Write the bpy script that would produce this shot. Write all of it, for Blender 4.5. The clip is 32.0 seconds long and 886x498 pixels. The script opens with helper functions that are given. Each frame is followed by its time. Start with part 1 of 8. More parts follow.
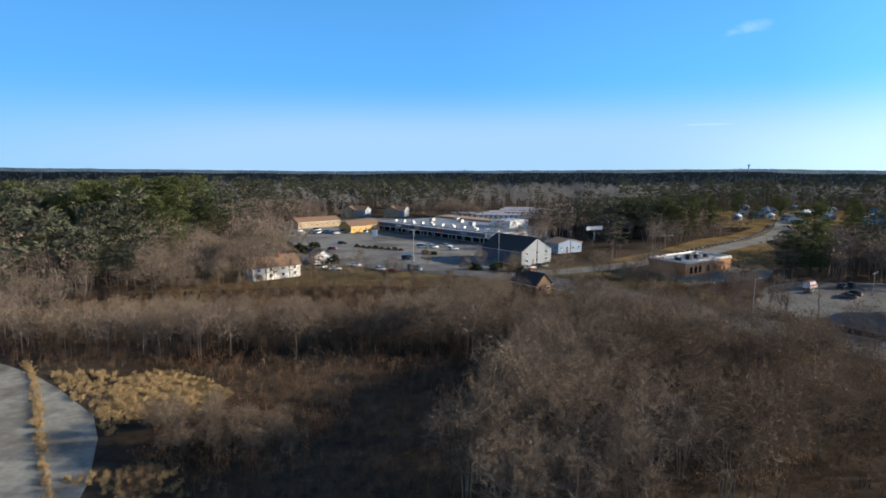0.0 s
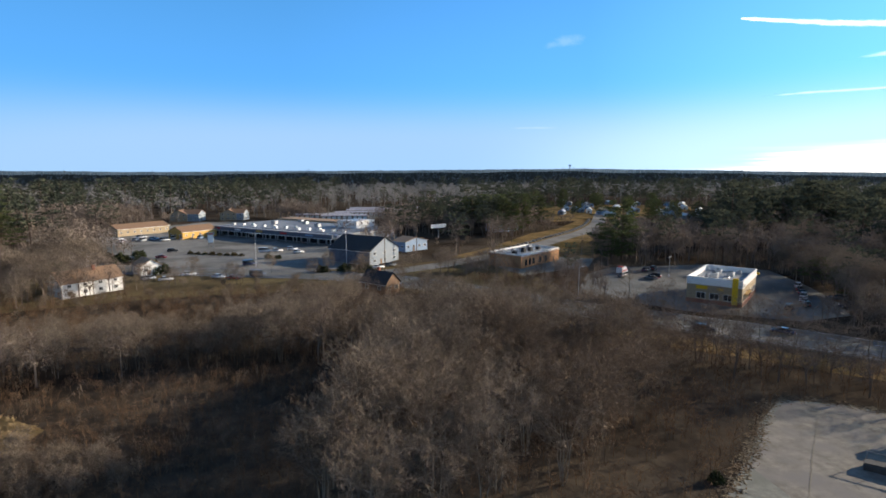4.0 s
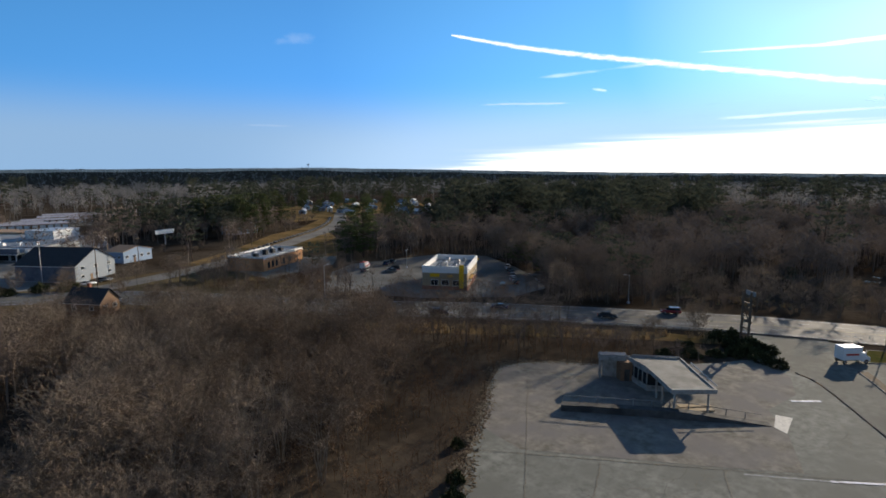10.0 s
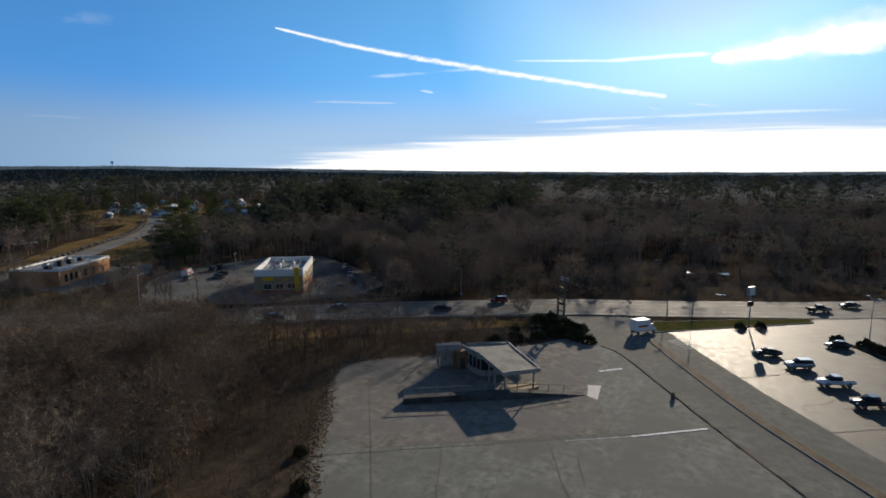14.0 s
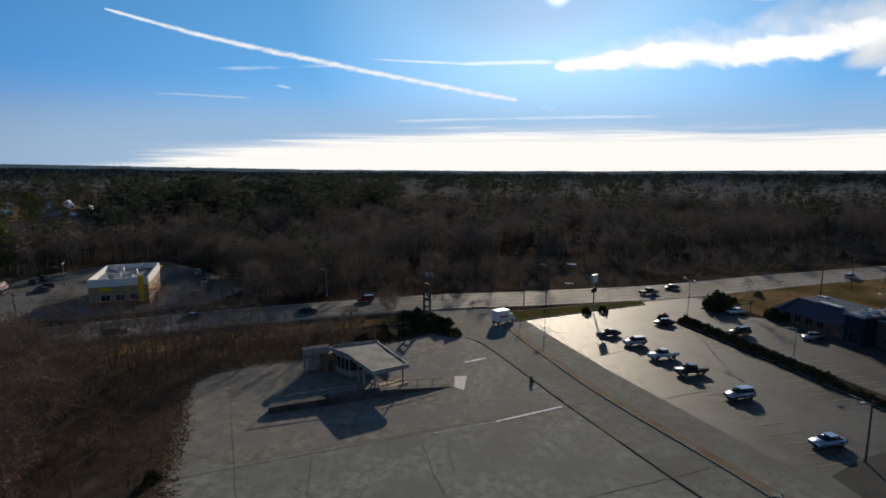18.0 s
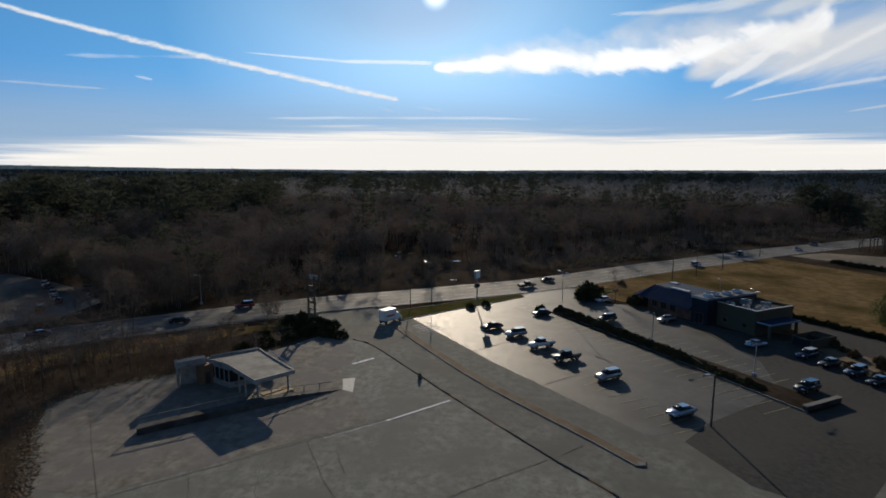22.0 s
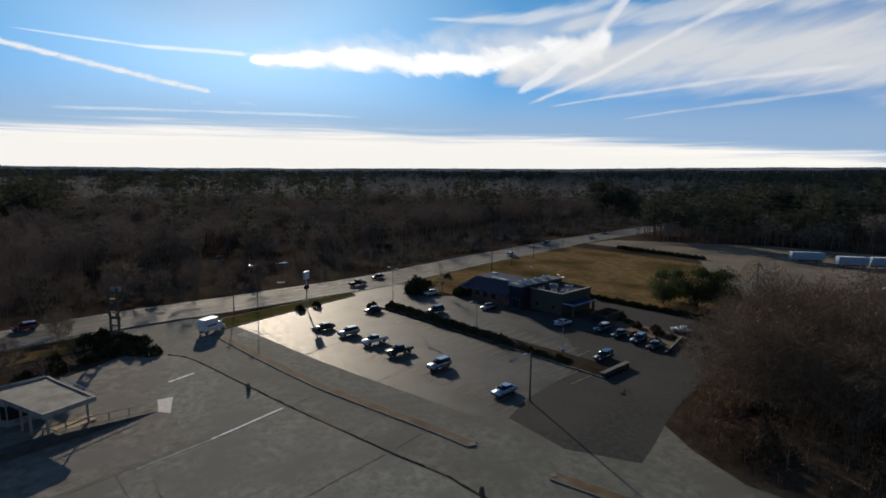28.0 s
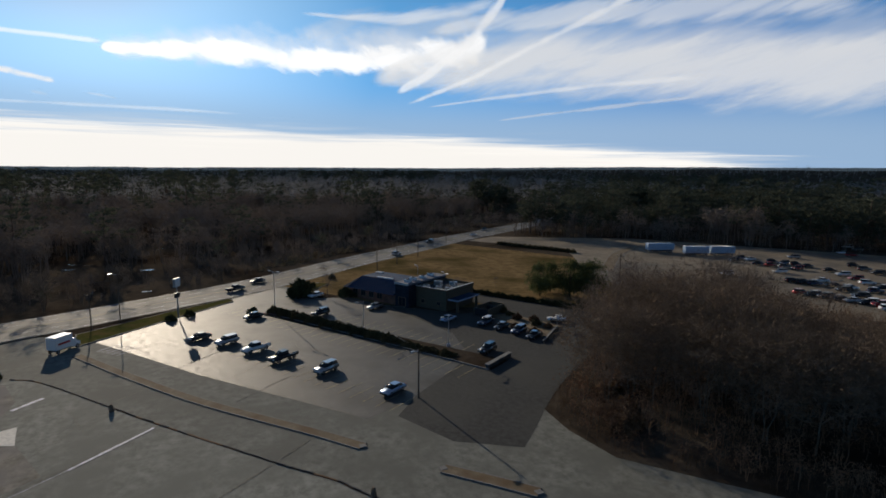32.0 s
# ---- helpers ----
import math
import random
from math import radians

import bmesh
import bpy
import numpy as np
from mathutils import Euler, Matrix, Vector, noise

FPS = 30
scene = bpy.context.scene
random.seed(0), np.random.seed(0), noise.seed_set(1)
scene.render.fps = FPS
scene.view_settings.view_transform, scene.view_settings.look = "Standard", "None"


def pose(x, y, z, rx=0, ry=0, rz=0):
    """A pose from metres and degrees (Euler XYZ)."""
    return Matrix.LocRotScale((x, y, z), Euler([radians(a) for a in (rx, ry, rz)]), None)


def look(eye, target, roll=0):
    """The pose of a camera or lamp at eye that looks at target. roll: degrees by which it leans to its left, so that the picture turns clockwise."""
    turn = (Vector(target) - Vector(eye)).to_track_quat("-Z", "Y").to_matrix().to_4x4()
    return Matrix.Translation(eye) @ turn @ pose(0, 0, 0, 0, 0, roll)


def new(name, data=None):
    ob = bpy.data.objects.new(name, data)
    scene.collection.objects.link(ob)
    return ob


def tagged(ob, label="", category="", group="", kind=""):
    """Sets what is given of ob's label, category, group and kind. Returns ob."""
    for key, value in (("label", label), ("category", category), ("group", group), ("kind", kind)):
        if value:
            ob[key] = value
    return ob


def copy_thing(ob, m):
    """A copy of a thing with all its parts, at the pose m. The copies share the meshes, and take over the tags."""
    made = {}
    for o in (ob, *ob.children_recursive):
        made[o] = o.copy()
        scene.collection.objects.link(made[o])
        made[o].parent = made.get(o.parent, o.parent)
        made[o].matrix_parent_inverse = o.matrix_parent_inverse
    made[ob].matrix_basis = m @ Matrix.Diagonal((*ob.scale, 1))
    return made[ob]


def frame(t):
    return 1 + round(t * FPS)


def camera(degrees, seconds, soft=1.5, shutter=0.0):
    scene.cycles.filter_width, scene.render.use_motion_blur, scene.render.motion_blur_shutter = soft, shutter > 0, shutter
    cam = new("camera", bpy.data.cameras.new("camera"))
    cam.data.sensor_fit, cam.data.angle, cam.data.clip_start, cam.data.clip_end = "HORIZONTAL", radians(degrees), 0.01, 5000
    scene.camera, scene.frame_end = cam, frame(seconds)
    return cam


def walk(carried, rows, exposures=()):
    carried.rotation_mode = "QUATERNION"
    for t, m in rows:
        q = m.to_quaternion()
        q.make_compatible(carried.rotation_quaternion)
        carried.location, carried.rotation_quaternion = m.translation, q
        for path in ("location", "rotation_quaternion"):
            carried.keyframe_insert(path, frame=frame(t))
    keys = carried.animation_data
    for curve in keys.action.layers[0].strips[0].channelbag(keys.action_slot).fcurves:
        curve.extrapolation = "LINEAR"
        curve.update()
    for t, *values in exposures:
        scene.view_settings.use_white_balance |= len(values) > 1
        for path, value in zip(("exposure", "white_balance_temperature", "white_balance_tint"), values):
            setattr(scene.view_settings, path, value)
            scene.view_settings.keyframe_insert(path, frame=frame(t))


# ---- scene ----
import itertools

EYE = 36.0          # the drone hovers 36 m over the parking lot
cam = camera(77.85, 32.0, soft=1.7)


def heading(yaw, pitch, roll):
    """The hovering camera, turned by yaw, tilted by pitch and leaning by roll."""
    return pose(0, 0, EYE, 90 + pitch, 0, yaw) @ pose(0, 0, 0, 0, 0, roll)


PATH = [
    (0.0, heading(0.00, -7.91, 0.17)),
    (1.0, heading(-3.62, -7.89, 0.13)),
    (2.0, heading(-7.52, -7.88, 0.06)),
    (3.0, heading(-11.69, -7.89, -0.00)),
    (3.5, heading(-13.83, -7.88, -0.03)),
    (5.5, heading(-22.38, -7.95, -0.07)),
    (6.0, heading(-24.61, -7.98, -0.10)),
    (7.0, heading(-29.21, -8.04, -0.16)),
    (8.0, heading(-33.75, -7.99, -0.18)),
    (9.0, heading(-38.13, -7.96, -0.13)),
    (10.0, heading(-42.51, -8.01, -0.09)),
    (11.0, heading(-46.90, -8.06, -0.11)),
    (12.0, heading(-51.26, -8.11, -0.09)),
    (13.0, heading(-55.54, -8.13, -0.06)),
    (14.0, heading(-59.64, -8.16, -0.05)),
    (14.5, heading(-61.64, -8.18, -0.05)),
    (16.5, heading(-68.78, -8.29, 0.04)),
    (17.0, heading(-70.44, -8.29, 0.05)),
    (18.0, heading(-73.79, -8.30, 0.11)),
    (19.0, heading(-77.07, -8.30, 0.17)),
    (20.0, heading(-80.19, -8.30, 0.20)),
    (21.0, heading(-83.08, -8.32, 0.24)),
    (22.0, heading(-85.87, -8.34, 0.26)),
    (23.0, heading(-88.61, -8.39, 0.32)),
    (24.0, heading(-91.54, -8.47, 0.38)),
    (25.0, heading(-94.65, -8.52, 0.38)),
    (25.5, heading(-96.19, -8.52, 0.37)),
    (27.5, heading(-102.28, -8.42, 0.43)),
    (28.0, heading(-103.75, -8.43, 0.44)),
    (29.0, heading(-106.66, -8.43, 0.47)),
    (30.0, heading(-109.58, -8.43, 0.53)),
    (31.0, heading(-112.56, -8.41, 0.53)),
    (32.0, heading(-115.87, -8.41, 0.55)),
]

walk(cam, PATH, exposures=((0, 0.82), (6, 0.66), (10, 0.28), (14, -0.1), (19, -0.4), (23, -0.48), (32, -0.42)))

# ---- daylight: low winter sun, clear sky ----
SUN_AZ, SUN_EL = 85.0, 16.6      # degrees from +y towards +x, and over the horizon
SUN_WAY = Vector((math.sin(radians(SUN_AZ)) * math.cos(radians(SUN_EL)), math.cos(radians(SUN_AZ)) * math.cos(radians(SUN_EL)), math.sin(radians(SUN_EL))))
world = bpy.data.worlds.new("world")
scene.world = world
world.use_nodes = True
wt = world.node_tree
sky = wt.nodes.new("ShaderNodeTexSky")
sky.sky_type, sky.sun_disc = "NISHITA", False
sky.sun_elevation, sky.sun_rotation = radians(SUN_EL), radians(SUN_AZ)
sky.altitude, sky.air_density, sky.dust_density, sky.ozone_density = 50, 1.0, 0.2, 1.0
cool = wt.nodes.new("ShaderNodeMix")
cool.data_type, cool.blend_type = "RGBA", "MULTIPLY"
cool.inputs[0].default_value, cool.inputs[7].default_value = 1.0, (1.02, 1.0, 1.16, 1)
wt.links.new(sky.outputs[0], cool.inputs[6])
wt.links.new(cool.outputs[2], wt.nodes["Background"].inputs[0])
wt.nodes["Background"].inputs[1].default_value = 0.055
sun = new("sun", bpy.data.lights.new("sun", "SUN"))
sun.data.energy, sun.data.angle, sun.data.color = 5.0, radians(0.55), (1.0, 0.85, 0.66)
sun.matrix_world = look((0, 0, 0), -SUN_WAY)

# ---- materials ----
def material(name, dark, light, scale=1.0, rough=0.9, metal=0.0, bump=0.0, spot=None, spot_scale=0.08, spot_at=0.55, spot_soft=0.1, per_piece=0.0, stretch=(1, 1, 1), rough_var=0.0, spec=0.2, sharp=0.2):
    """A procedural surface: fine noise between two colours, larger stains of a third, relief, and a random tone per piece."""
    m = bpy.data.materials.new(name)
    m.use_nodes = True
    n, l = m.node_tree.nodes, m.node_tree.links
    b = n["Principled BSDF"]
    b.inputs["Metallic"].default_value = metal
    b.inputs["Roughness"].default_value = rough
    b.inputs["Specular IOR Level"].default_value = spec
    co = n.new("ShaderNodeTexCoord")
    mp = n.new("ShaderNodeMapping")
    mp.inputs["Scale"].default_value = stretch
    l.new(co.outputs["Object"], mp.inputs[0])
    fine = n.new("ShaderNodeTexNoise")
    fine.inputs["Scale"].default_value, fine.inputs["Detail"].default_value, fine.inputs["Roughness"].default_value = scale, 6, 0.65
    l.new(mp.outputs[0], fine.inputs["Vector"])
    ramp = n.new("ShaderNodeValToRGB")
    ramp.color_ramp.elements[0].position, ramp.color_ramp.elements[1].position = 0.5 - sharp, 0.5 + sharp
    ramp.color_ramp.elements[0].color, ramp.color_ramp.elements[1].color = (*dark, 1), (*light, 1)
    l.new(fine.outputs[0], ramp.inputs[0])
    out = ramp.outputs[0]
    if spot:
        big = n.new("ShaderNodeTexNoise")
        big.inputs["Scale"].default_value, big.inputs["Detail"].default_value = spot_scale, 5
        l.new(mp.outputs[0], big.inputs["Vector"])
        cut = n.new("ShaderNodeValToRGB")
        cut.color_ramp.elements[0].position, cut.color_ramp.elements[1].position = spot_at - spot_soft, spot_at + spot_soft
        l.new(big.outputs[0], cut.inputs[0])
        mix = n.new("ShaderNodeMix")
        mix.data_type = "RGBA"
        l.new(cut.outputs[0], mix.inputs[0])
        l.new(out, mix.inputs[6])
        mix.inputs[7].default_value = (*spot, 1)
        out = mix.outputs[2]
    if per_piece:
        info = n.new("ShaderNodeObjectInfo")
        geo = n.new("ShaderNodeNewGeometry")
        add = n.new("ShaderNodeMath")
        add.operation = "ADD"
        l.new(info.outputs["Random"], add.inputs[0])
        l.new(geo.outputs["Random Per Island"], add.inputs[1])
        rng = n.new("ShaderNodeMapRange")
        rng.inputs[1].default_value, rng.inputs[2].default_value = 0, 2
        rng.inputs[3].default_value, rng.inputs[4].default_value = 1 - per_piece, 1 + per_piece
        l.new(add.outputs[0], rng.inputs[0])
        hsv = n.new("ShaderNodeHueSaturation")
        l.new(rng.outputs[0], hsv.inputs["Value"])
        l.new(out, hsv.inputs["Color"])
        out = hsv.outputs[0]
    l.new(out, b.inputs["Base Color"])
    if rough_var:
        rr = n.new("ShaderNodeMapRange")
        rr.inputs[3].default_value, rr.inputs[4].default_value = rough - rough_var, rough + rough_var
        l.new(fine.outputs[0], rr.inputs[0])
        l.new(rr.outputs[0], b.inputs["Roughness"])
    if bump:
        bp = n.new("ShaderNodeBump")
        bp.inputs["Strength"].default_value, bp.inputs["Distance"].default_value = 0.6, bump
        l.new(fine.outputs[0], bp.inputs["Height"])
        l.new(bp.outputs[0], b.inputs["Normal"])
    return m


def plain(name, colour, rough=0.5, metal=0.0, var=0.12, scale=3.0, bump=0.0, per_piece=0.0):
    lo = tuple(c * (1 - var) for c in colour)
    hi = tuple(min(1, c * (1 + var)) for c in colour)
    return material(name, lo, hi, scale, rough, metal, bump, per_piece=per_piece)


def let_through(m, share):
    """Loose masses of twigs or needles pass part of the light that falls on them from behind."""
    n, l = m.node_tree.nodes, m.node_tree.links
    b = n["Principled BSDF"]
    tr, mix = n.new("ShaderNodeBsdfTranslucent"), n.new("ShaderNodeMixShader")
    mix.inputs[0].default_value = share
    l.new(b.inputs["Base Color"].links[0].from_socket, tr.inputs["Color"])
    l.new(b.outputs[0], mix.inputs[1]), l.new(tr.outputs[0], mix.inputs[2])
    l.new(mix.outputs[0], n["Material Output"].inputs[0])
    return m


M_GROUND = material("forest_floor", (0.048, 0.039, 0.03), (0.1, 0.082, 0.063), 0.5, 0.95, bump=0.3, spot=(0.028, 0.02, 0.014), spot_scale=0.035, spec=0.0)
M_LOT = material("old_asphalt", (0.157, 0.161, 0.142), (0.271, 0.278, 0.248), 0.7, 0.9, bump=0.03, spot=(0.169, 0.173, 0.153), spot_scale=0.13, spot_at=0.52, spot_soft=0.14, rough_var=0.06, spec=0.08, sharp=0.13)
M_WORNLOT = material("worn_lot_asphalt", (0.126, 0.129, 0.114), (0.217, 0.222, 0.198), 0.7, 0.9, bump=0.03, spot=(0.135, 0.138, 0.122), spot_scale=0.13, spot_at=0.52, spot_soft=0.14, rough_var=0.06, spec=0.08, sharp=0.13)
M_MALLLOT = material("bleached_mall_lot", (0.17, 0.168, 0.158), (0.25, 0.247, 0.233), 0.4, 0.9, spot=(0.105, 0.104, 0.098), spot_scale=0.045, spec=0.05)
M_BROWNLOT = material("weathered_brown_asphalt", (0.156, 0.144, 0.12), (0.294, 0.275, 0.235), 0.55, 0.92, bump=0.03, spot=(0.196, 0.185, 0.177), spot_scale=0.16, spot_at=0.52, spot_soft=0.14, spec=0.06, sharp=0.12)
M_ROUGH = material("rough_winter_grass", (0.085, 0.07, 0.038), (0.18, 0.142, 0.078), 0.3, 0.95, bump=0.1, spot=(0.1, 0.075, 0.045), spot_scale=0.06, spec=0.0)
M_SIDEROAD = material("bleached_side_road", (0.169, 0.163, 0.15), (0.249, 0.242, 0.226), 0.5, 0.9, spot=(0.134, 0.13, 0.12), spot_scale=0.06, spec=0.05)
M_PALE = material("pale_asphalt", (0.05, 0.05, 0.047), (0.1, 0.1, 0.094), 0.8, 0.6, bump=0.01, spot=(0.042, 0.042, 0.039), spot_scale=0.12, rough_var=0.2, spec=0.19)
M_NEW = material("fresh_asphalt", (0.04, 0.041, 0.04), (0.074, 0.075, 0.073), 1.2, 0.88, bump=0.01, spot=(0.075, 0.076, 0.071), spot_scale=0.07, spot_at=0.55, spot_soft=0.18, spec=0.05)
M_ROAD = material("road_asphalt", (0.108, 0.109, 0.104), (0.172, 0.173, 0.165), 0.5, 0.78, bump=0.01, spot=(0.07, 0.071, 0.068), spot_scale=0.05, rough_var=0.08, spec=0.13)
M_FIELD = material("dead_grass", (0.125, 0.085, 0.042), (0.255, 0.18, 0.09), 0.35, 0.95, bump=0.1, spot=(0.085, 0.066, 0.028), spot_scale=0.05, spec=0.0)
M_LAWN = material("winter_lawn", (0.05, 0.06, 0.018), (0.1, 0.095, 0.032), 0.8, 0.95, bump=0.1, spot=(0.11, 0.085, 0.035), spot_scale=0.2, spec=0.0)
M_SAND = material("gravel_track", (0.178, 0.178, 0.158), (0.32, 0.323, 0.29), 0.7, 0.95, bump=0.06, spot=(0.125, 0.114, 0.097), spot_scale=0.15)
M_REED = material("golden_reeds", (0.24, 0.165, 0.08), (0.46, 0.34, 0.185), 1.5, 0.9, per_piece=0.3)
M_KERB = material("kerb_stone", (0.14, 0.138, 0.132), (0.225, 0.222, 0.214), 2.0, 0.85, bump=0.02)
M_MULCH = material("dry_verge", (0.11, 0.088, 0.058), (0.21, 0.168, 0.112), 1.2, 0.95, bump=0.08, spot=(0.12, 0.08, 0.045), spot_scale=0.3)
M_LINE = material("worn_white_paint", (0.267, 0.275, 0.327), (0.667, 0.703, 0.847), 1.5, 0.7, spot=(0.178, 0.18, 0.218), spot_scale=0.8, spot_at=0.6)
M_YLINE = material("worn_yellow_paint", (0.26, 0.23, 0.14), (0.42, 0.36, 0.19), 1.5, 0.8, spot=(0.12, 0.11, 0.085), spot_scale=0.9, spot_at=0.58)
M_BARK = material("bare_bark", (0.13, 0.112, 0.088), (0.29, 0.255, 0.205), 1.2, 0.95, per_piece=0.35, spec=0.05)
M_DIMBARK = material("dull_bark", (0.085, 0.072, 0.056), (0.19, 0.165, 0.13), 1.2, 0.95, per_piece=0.3, spec=0.02)
M_OAK = material("reddish_oak_twigs", (0.105, 0.078, 0.057), (0.225, 0.169, 0.122), 0.3, 0.95, per_piece=0.35, spec=0.0)
M_TWIG = material("bare_twigs", (0.098, 0.077, 0.059), (0.3, 0.238, 0.18), 0.25, 0.95, per_piece=0.35, spec=0.05)
# Paler, greyer wood colour stands in for distance haze and missing sunlight.
M_WOOD_HAZED = material("haze_paled_far_woods", (0.175, 0.167, 0.16), (0.3, 0.288, 0.275), 0.02, 0.95, per_piece=0.15, spec=0.0)
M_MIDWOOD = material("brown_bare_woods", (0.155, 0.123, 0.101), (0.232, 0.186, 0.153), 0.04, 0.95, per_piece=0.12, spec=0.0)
M_MALLROOF = material("dull_membrane_roof", (0.2, 0.225, 0.255), (0.3, 0.32, 0.345), 0.5, 0.7, spot=(0.17, 0.185, 0.205), spot_scale=0.2)
M_BIGLOT = material("worn_pale_lot", (0.175, 0.148, 0.112), (0.28, 0.236, 0.178), 0.3, 0.9, spot=(0.135, 0.122, 0.102), spot_scale=0.05, spec=0.06)
# Stained concrete, darkened so its colour carries the shade of the ramp front.
M_DARKCONC = material("stained_shade_concrete", (0.066, 0.066, 0.066), (0.112, 0.112, 0.112), 0.9, 0.9, spot=(0.047, 0.047, 0.047), spot_scale=0.4)
M_PINEFAR = material("far_pine_needles", (0.055, 0.062, 0.044), (0.118, 0.127, 0.088), 0.05, 0.9, per_piece=0.2, spec=0.0)
M_PINE = material("pine_needles", (0.048, 0.064, 0.024), (0.13, 0.145, 0.06), 0.6, 0.85, per_piece=0.35, spec=0.1)
M_PINEBARK = plain("pine_bark", (0.09, 0.06, 0.045), 0.9, var=0.4)
M_HEDGE = material("clipped_hedge", (0.055, 0.046, 0.022), (0.125, 0.098, 0.046), 2.0, 0.9, per_piece=0.4, spec=0.1)
M_BUSH = material("dark_evergreen_bush", (0.026, 0.032, 0.014), (0.066, 0.072, 0.032), 2.0, 0.9, per_piece=0.4, spec=0.1)
M_RUSTLEAF = material("rusty_oak_leaves", (0.115, 0.07, 0.044), (0.23, 0.14, 0.086), 0.3, 0.95, per_piece=0.35, spec=0.02)
M_RUST = material("rusty_brush", (0.085, 0.054, 0.033), (0.19, 0.12, 0.072), 0.6, 0.95, per_piece=0.35, spec=0.05)
M_WHITE = plain("white_paint", (0.78, 0.77, 0.74), 0.55, var=0.08)
M_OLDWHITE = material("flaking_white_paint", (0.25, 0.25, 0.24), (0.38, 0.38, 0.365), 1.5, 0.8, spot=(0.18, 0.177, 0.17), spot_scale=0.9, spot_at=0.6)
M_GREY = plain("grey_paint", (0.42, 0.43, 0.44), 0.6)
M_ROOFGREY = material("grey_membrane_roof", (0.2, 0.195, 0.175), (0.3, 0.29, 0.26), 0.8, 0.8, spot=(0.16, 0.155, 0.14), spot_scale=0.35)
M_WROOF = material("white_membrane_roof", (0.6, 0.62, 0.64), (0.78, 0.79, 0.8), 0.6, 0.5, spot=(0.5, 0.51, 0.53), spot_scale=0.3)
M_DARK = plain("dark_metal", (0.03, 0.03, 0.033), 0.5)
M_STEEL = plain("galvanised_steel", (0.4, 0.41, 0.42), 0.45, 0.7)
M_POLE = material("weathered_pole_wood", (0.09, 0.07, 0.055), (0.18, 0.145, 0.11), 2.0, 0.9, stretch=(1, 1, 0.1))
M_BRICK = material("orange_brick", (0.42, 0.21, 0.1), (0.56, 0.31, 0.16), 2.2, 0.85, spot=(0.36, 0.18, 0.09), spot_scale=0.5)
M_REDBRICK = material("red_brick", (0.22, 0.09, 0.06), (0.34, 0.15, 0.1), 2.2, 0.85, spot=(0.18, 0.08, 0.06), spot_scale=0.6)
# Tan stucco darkened to put the restaurant's shade into its colour.
M_SHADETAN = plain("shade_darkened_tan_stucco", (0.115, 0.092, 0.063), 0.9, var=0.15)
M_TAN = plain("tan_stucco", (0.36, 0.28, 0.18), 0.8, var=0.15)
M_BROWN = plain("brown_wood_siding", (0.22, 0.14, 0.09), 0.8, var=0.25)
M_YELLOW = plain("ochre_panel", (0.6, 0.36, 0.1), 0.7, var=0.1)
M_BLUEROOF = material("blue_metal_roof", (0.012, 0.034, 0.075), (0.024, 0.056, 0.115), 1.0, 0.7, spec=0.08)
M_BLUEGREY = material("blue_grey_shingles", (0.1, 0.115, 0.145), (0.17, 0.185, 0.22), 2.5, 0.85, bump=0.03, spot=(0.09, 0.1, 0.13), spot_scale=0.5)
M_SIDING = material("pale_grey_siding", (0.21, 0.245, 0.28), (0.3, 0.33, 0.36), 1.0, 0.7, stretch=(0.3, 0.3, 6))
M_BLUESIDING = material("blue_siding", (0.24, 0.33, 0.46), (0.32, 0.42, 0.55), 1.0, 0.7, stretch=(0.3, 0.3, 6))
M_DARKSHING = material("charcoal_shingles", (0.03, 0.032, 0.036), (0.065, 0.066, 0.07), 3.0, 0.85, bump=0.03)
M_TANSHING = material("tan_shingles", (0.26, 0.18, 0.12), (0.4, 0.29, 0.2), 2.5, 0.85, bump=0.03)
M_RED = plain("red_paint", (0.45, 0.035, 0.03), 0.4)
M_GLASSDARK = plain("dark_window_glass", (0.02, 0.025, 0.03), 0.08)
M_TYRE = plain("black_rubber", (0.015, 0.015, 0.015), 0.9)
M_RIM = plain("alloy_rim", (0.4, 0.4, 0.42), 0.3, 0.9)
M_LAMP = plain("headlamp_glass", (0.7, 0.72, 0.75), 0.1)
M_TAIL = plain("red_lens", (0.35, 0.01, 0.01), 0.15)
M_CONC = material("pale_concrete", (0.303, 0.309, 0.363), (0.427, 0.437, 0.508), 0.9, 0.85, bump=0.01, spot=(0.249, 0.257, 0.302), spot_scale=0.4)
for m, k in ((M_TWIG, 0.1), (M_OAK, 0.1), (M_MIDWOOD, 0.1), (M_WOOD_HAZED, 0.3), (M_PINEFAR, 0.25), (M_PINE, 0.25), (M_RUST, 0.1)):
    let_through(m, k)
M_WATER = plain("marsh_water", (0.02, 0.025, 0.03), 0.06, var=0.2)

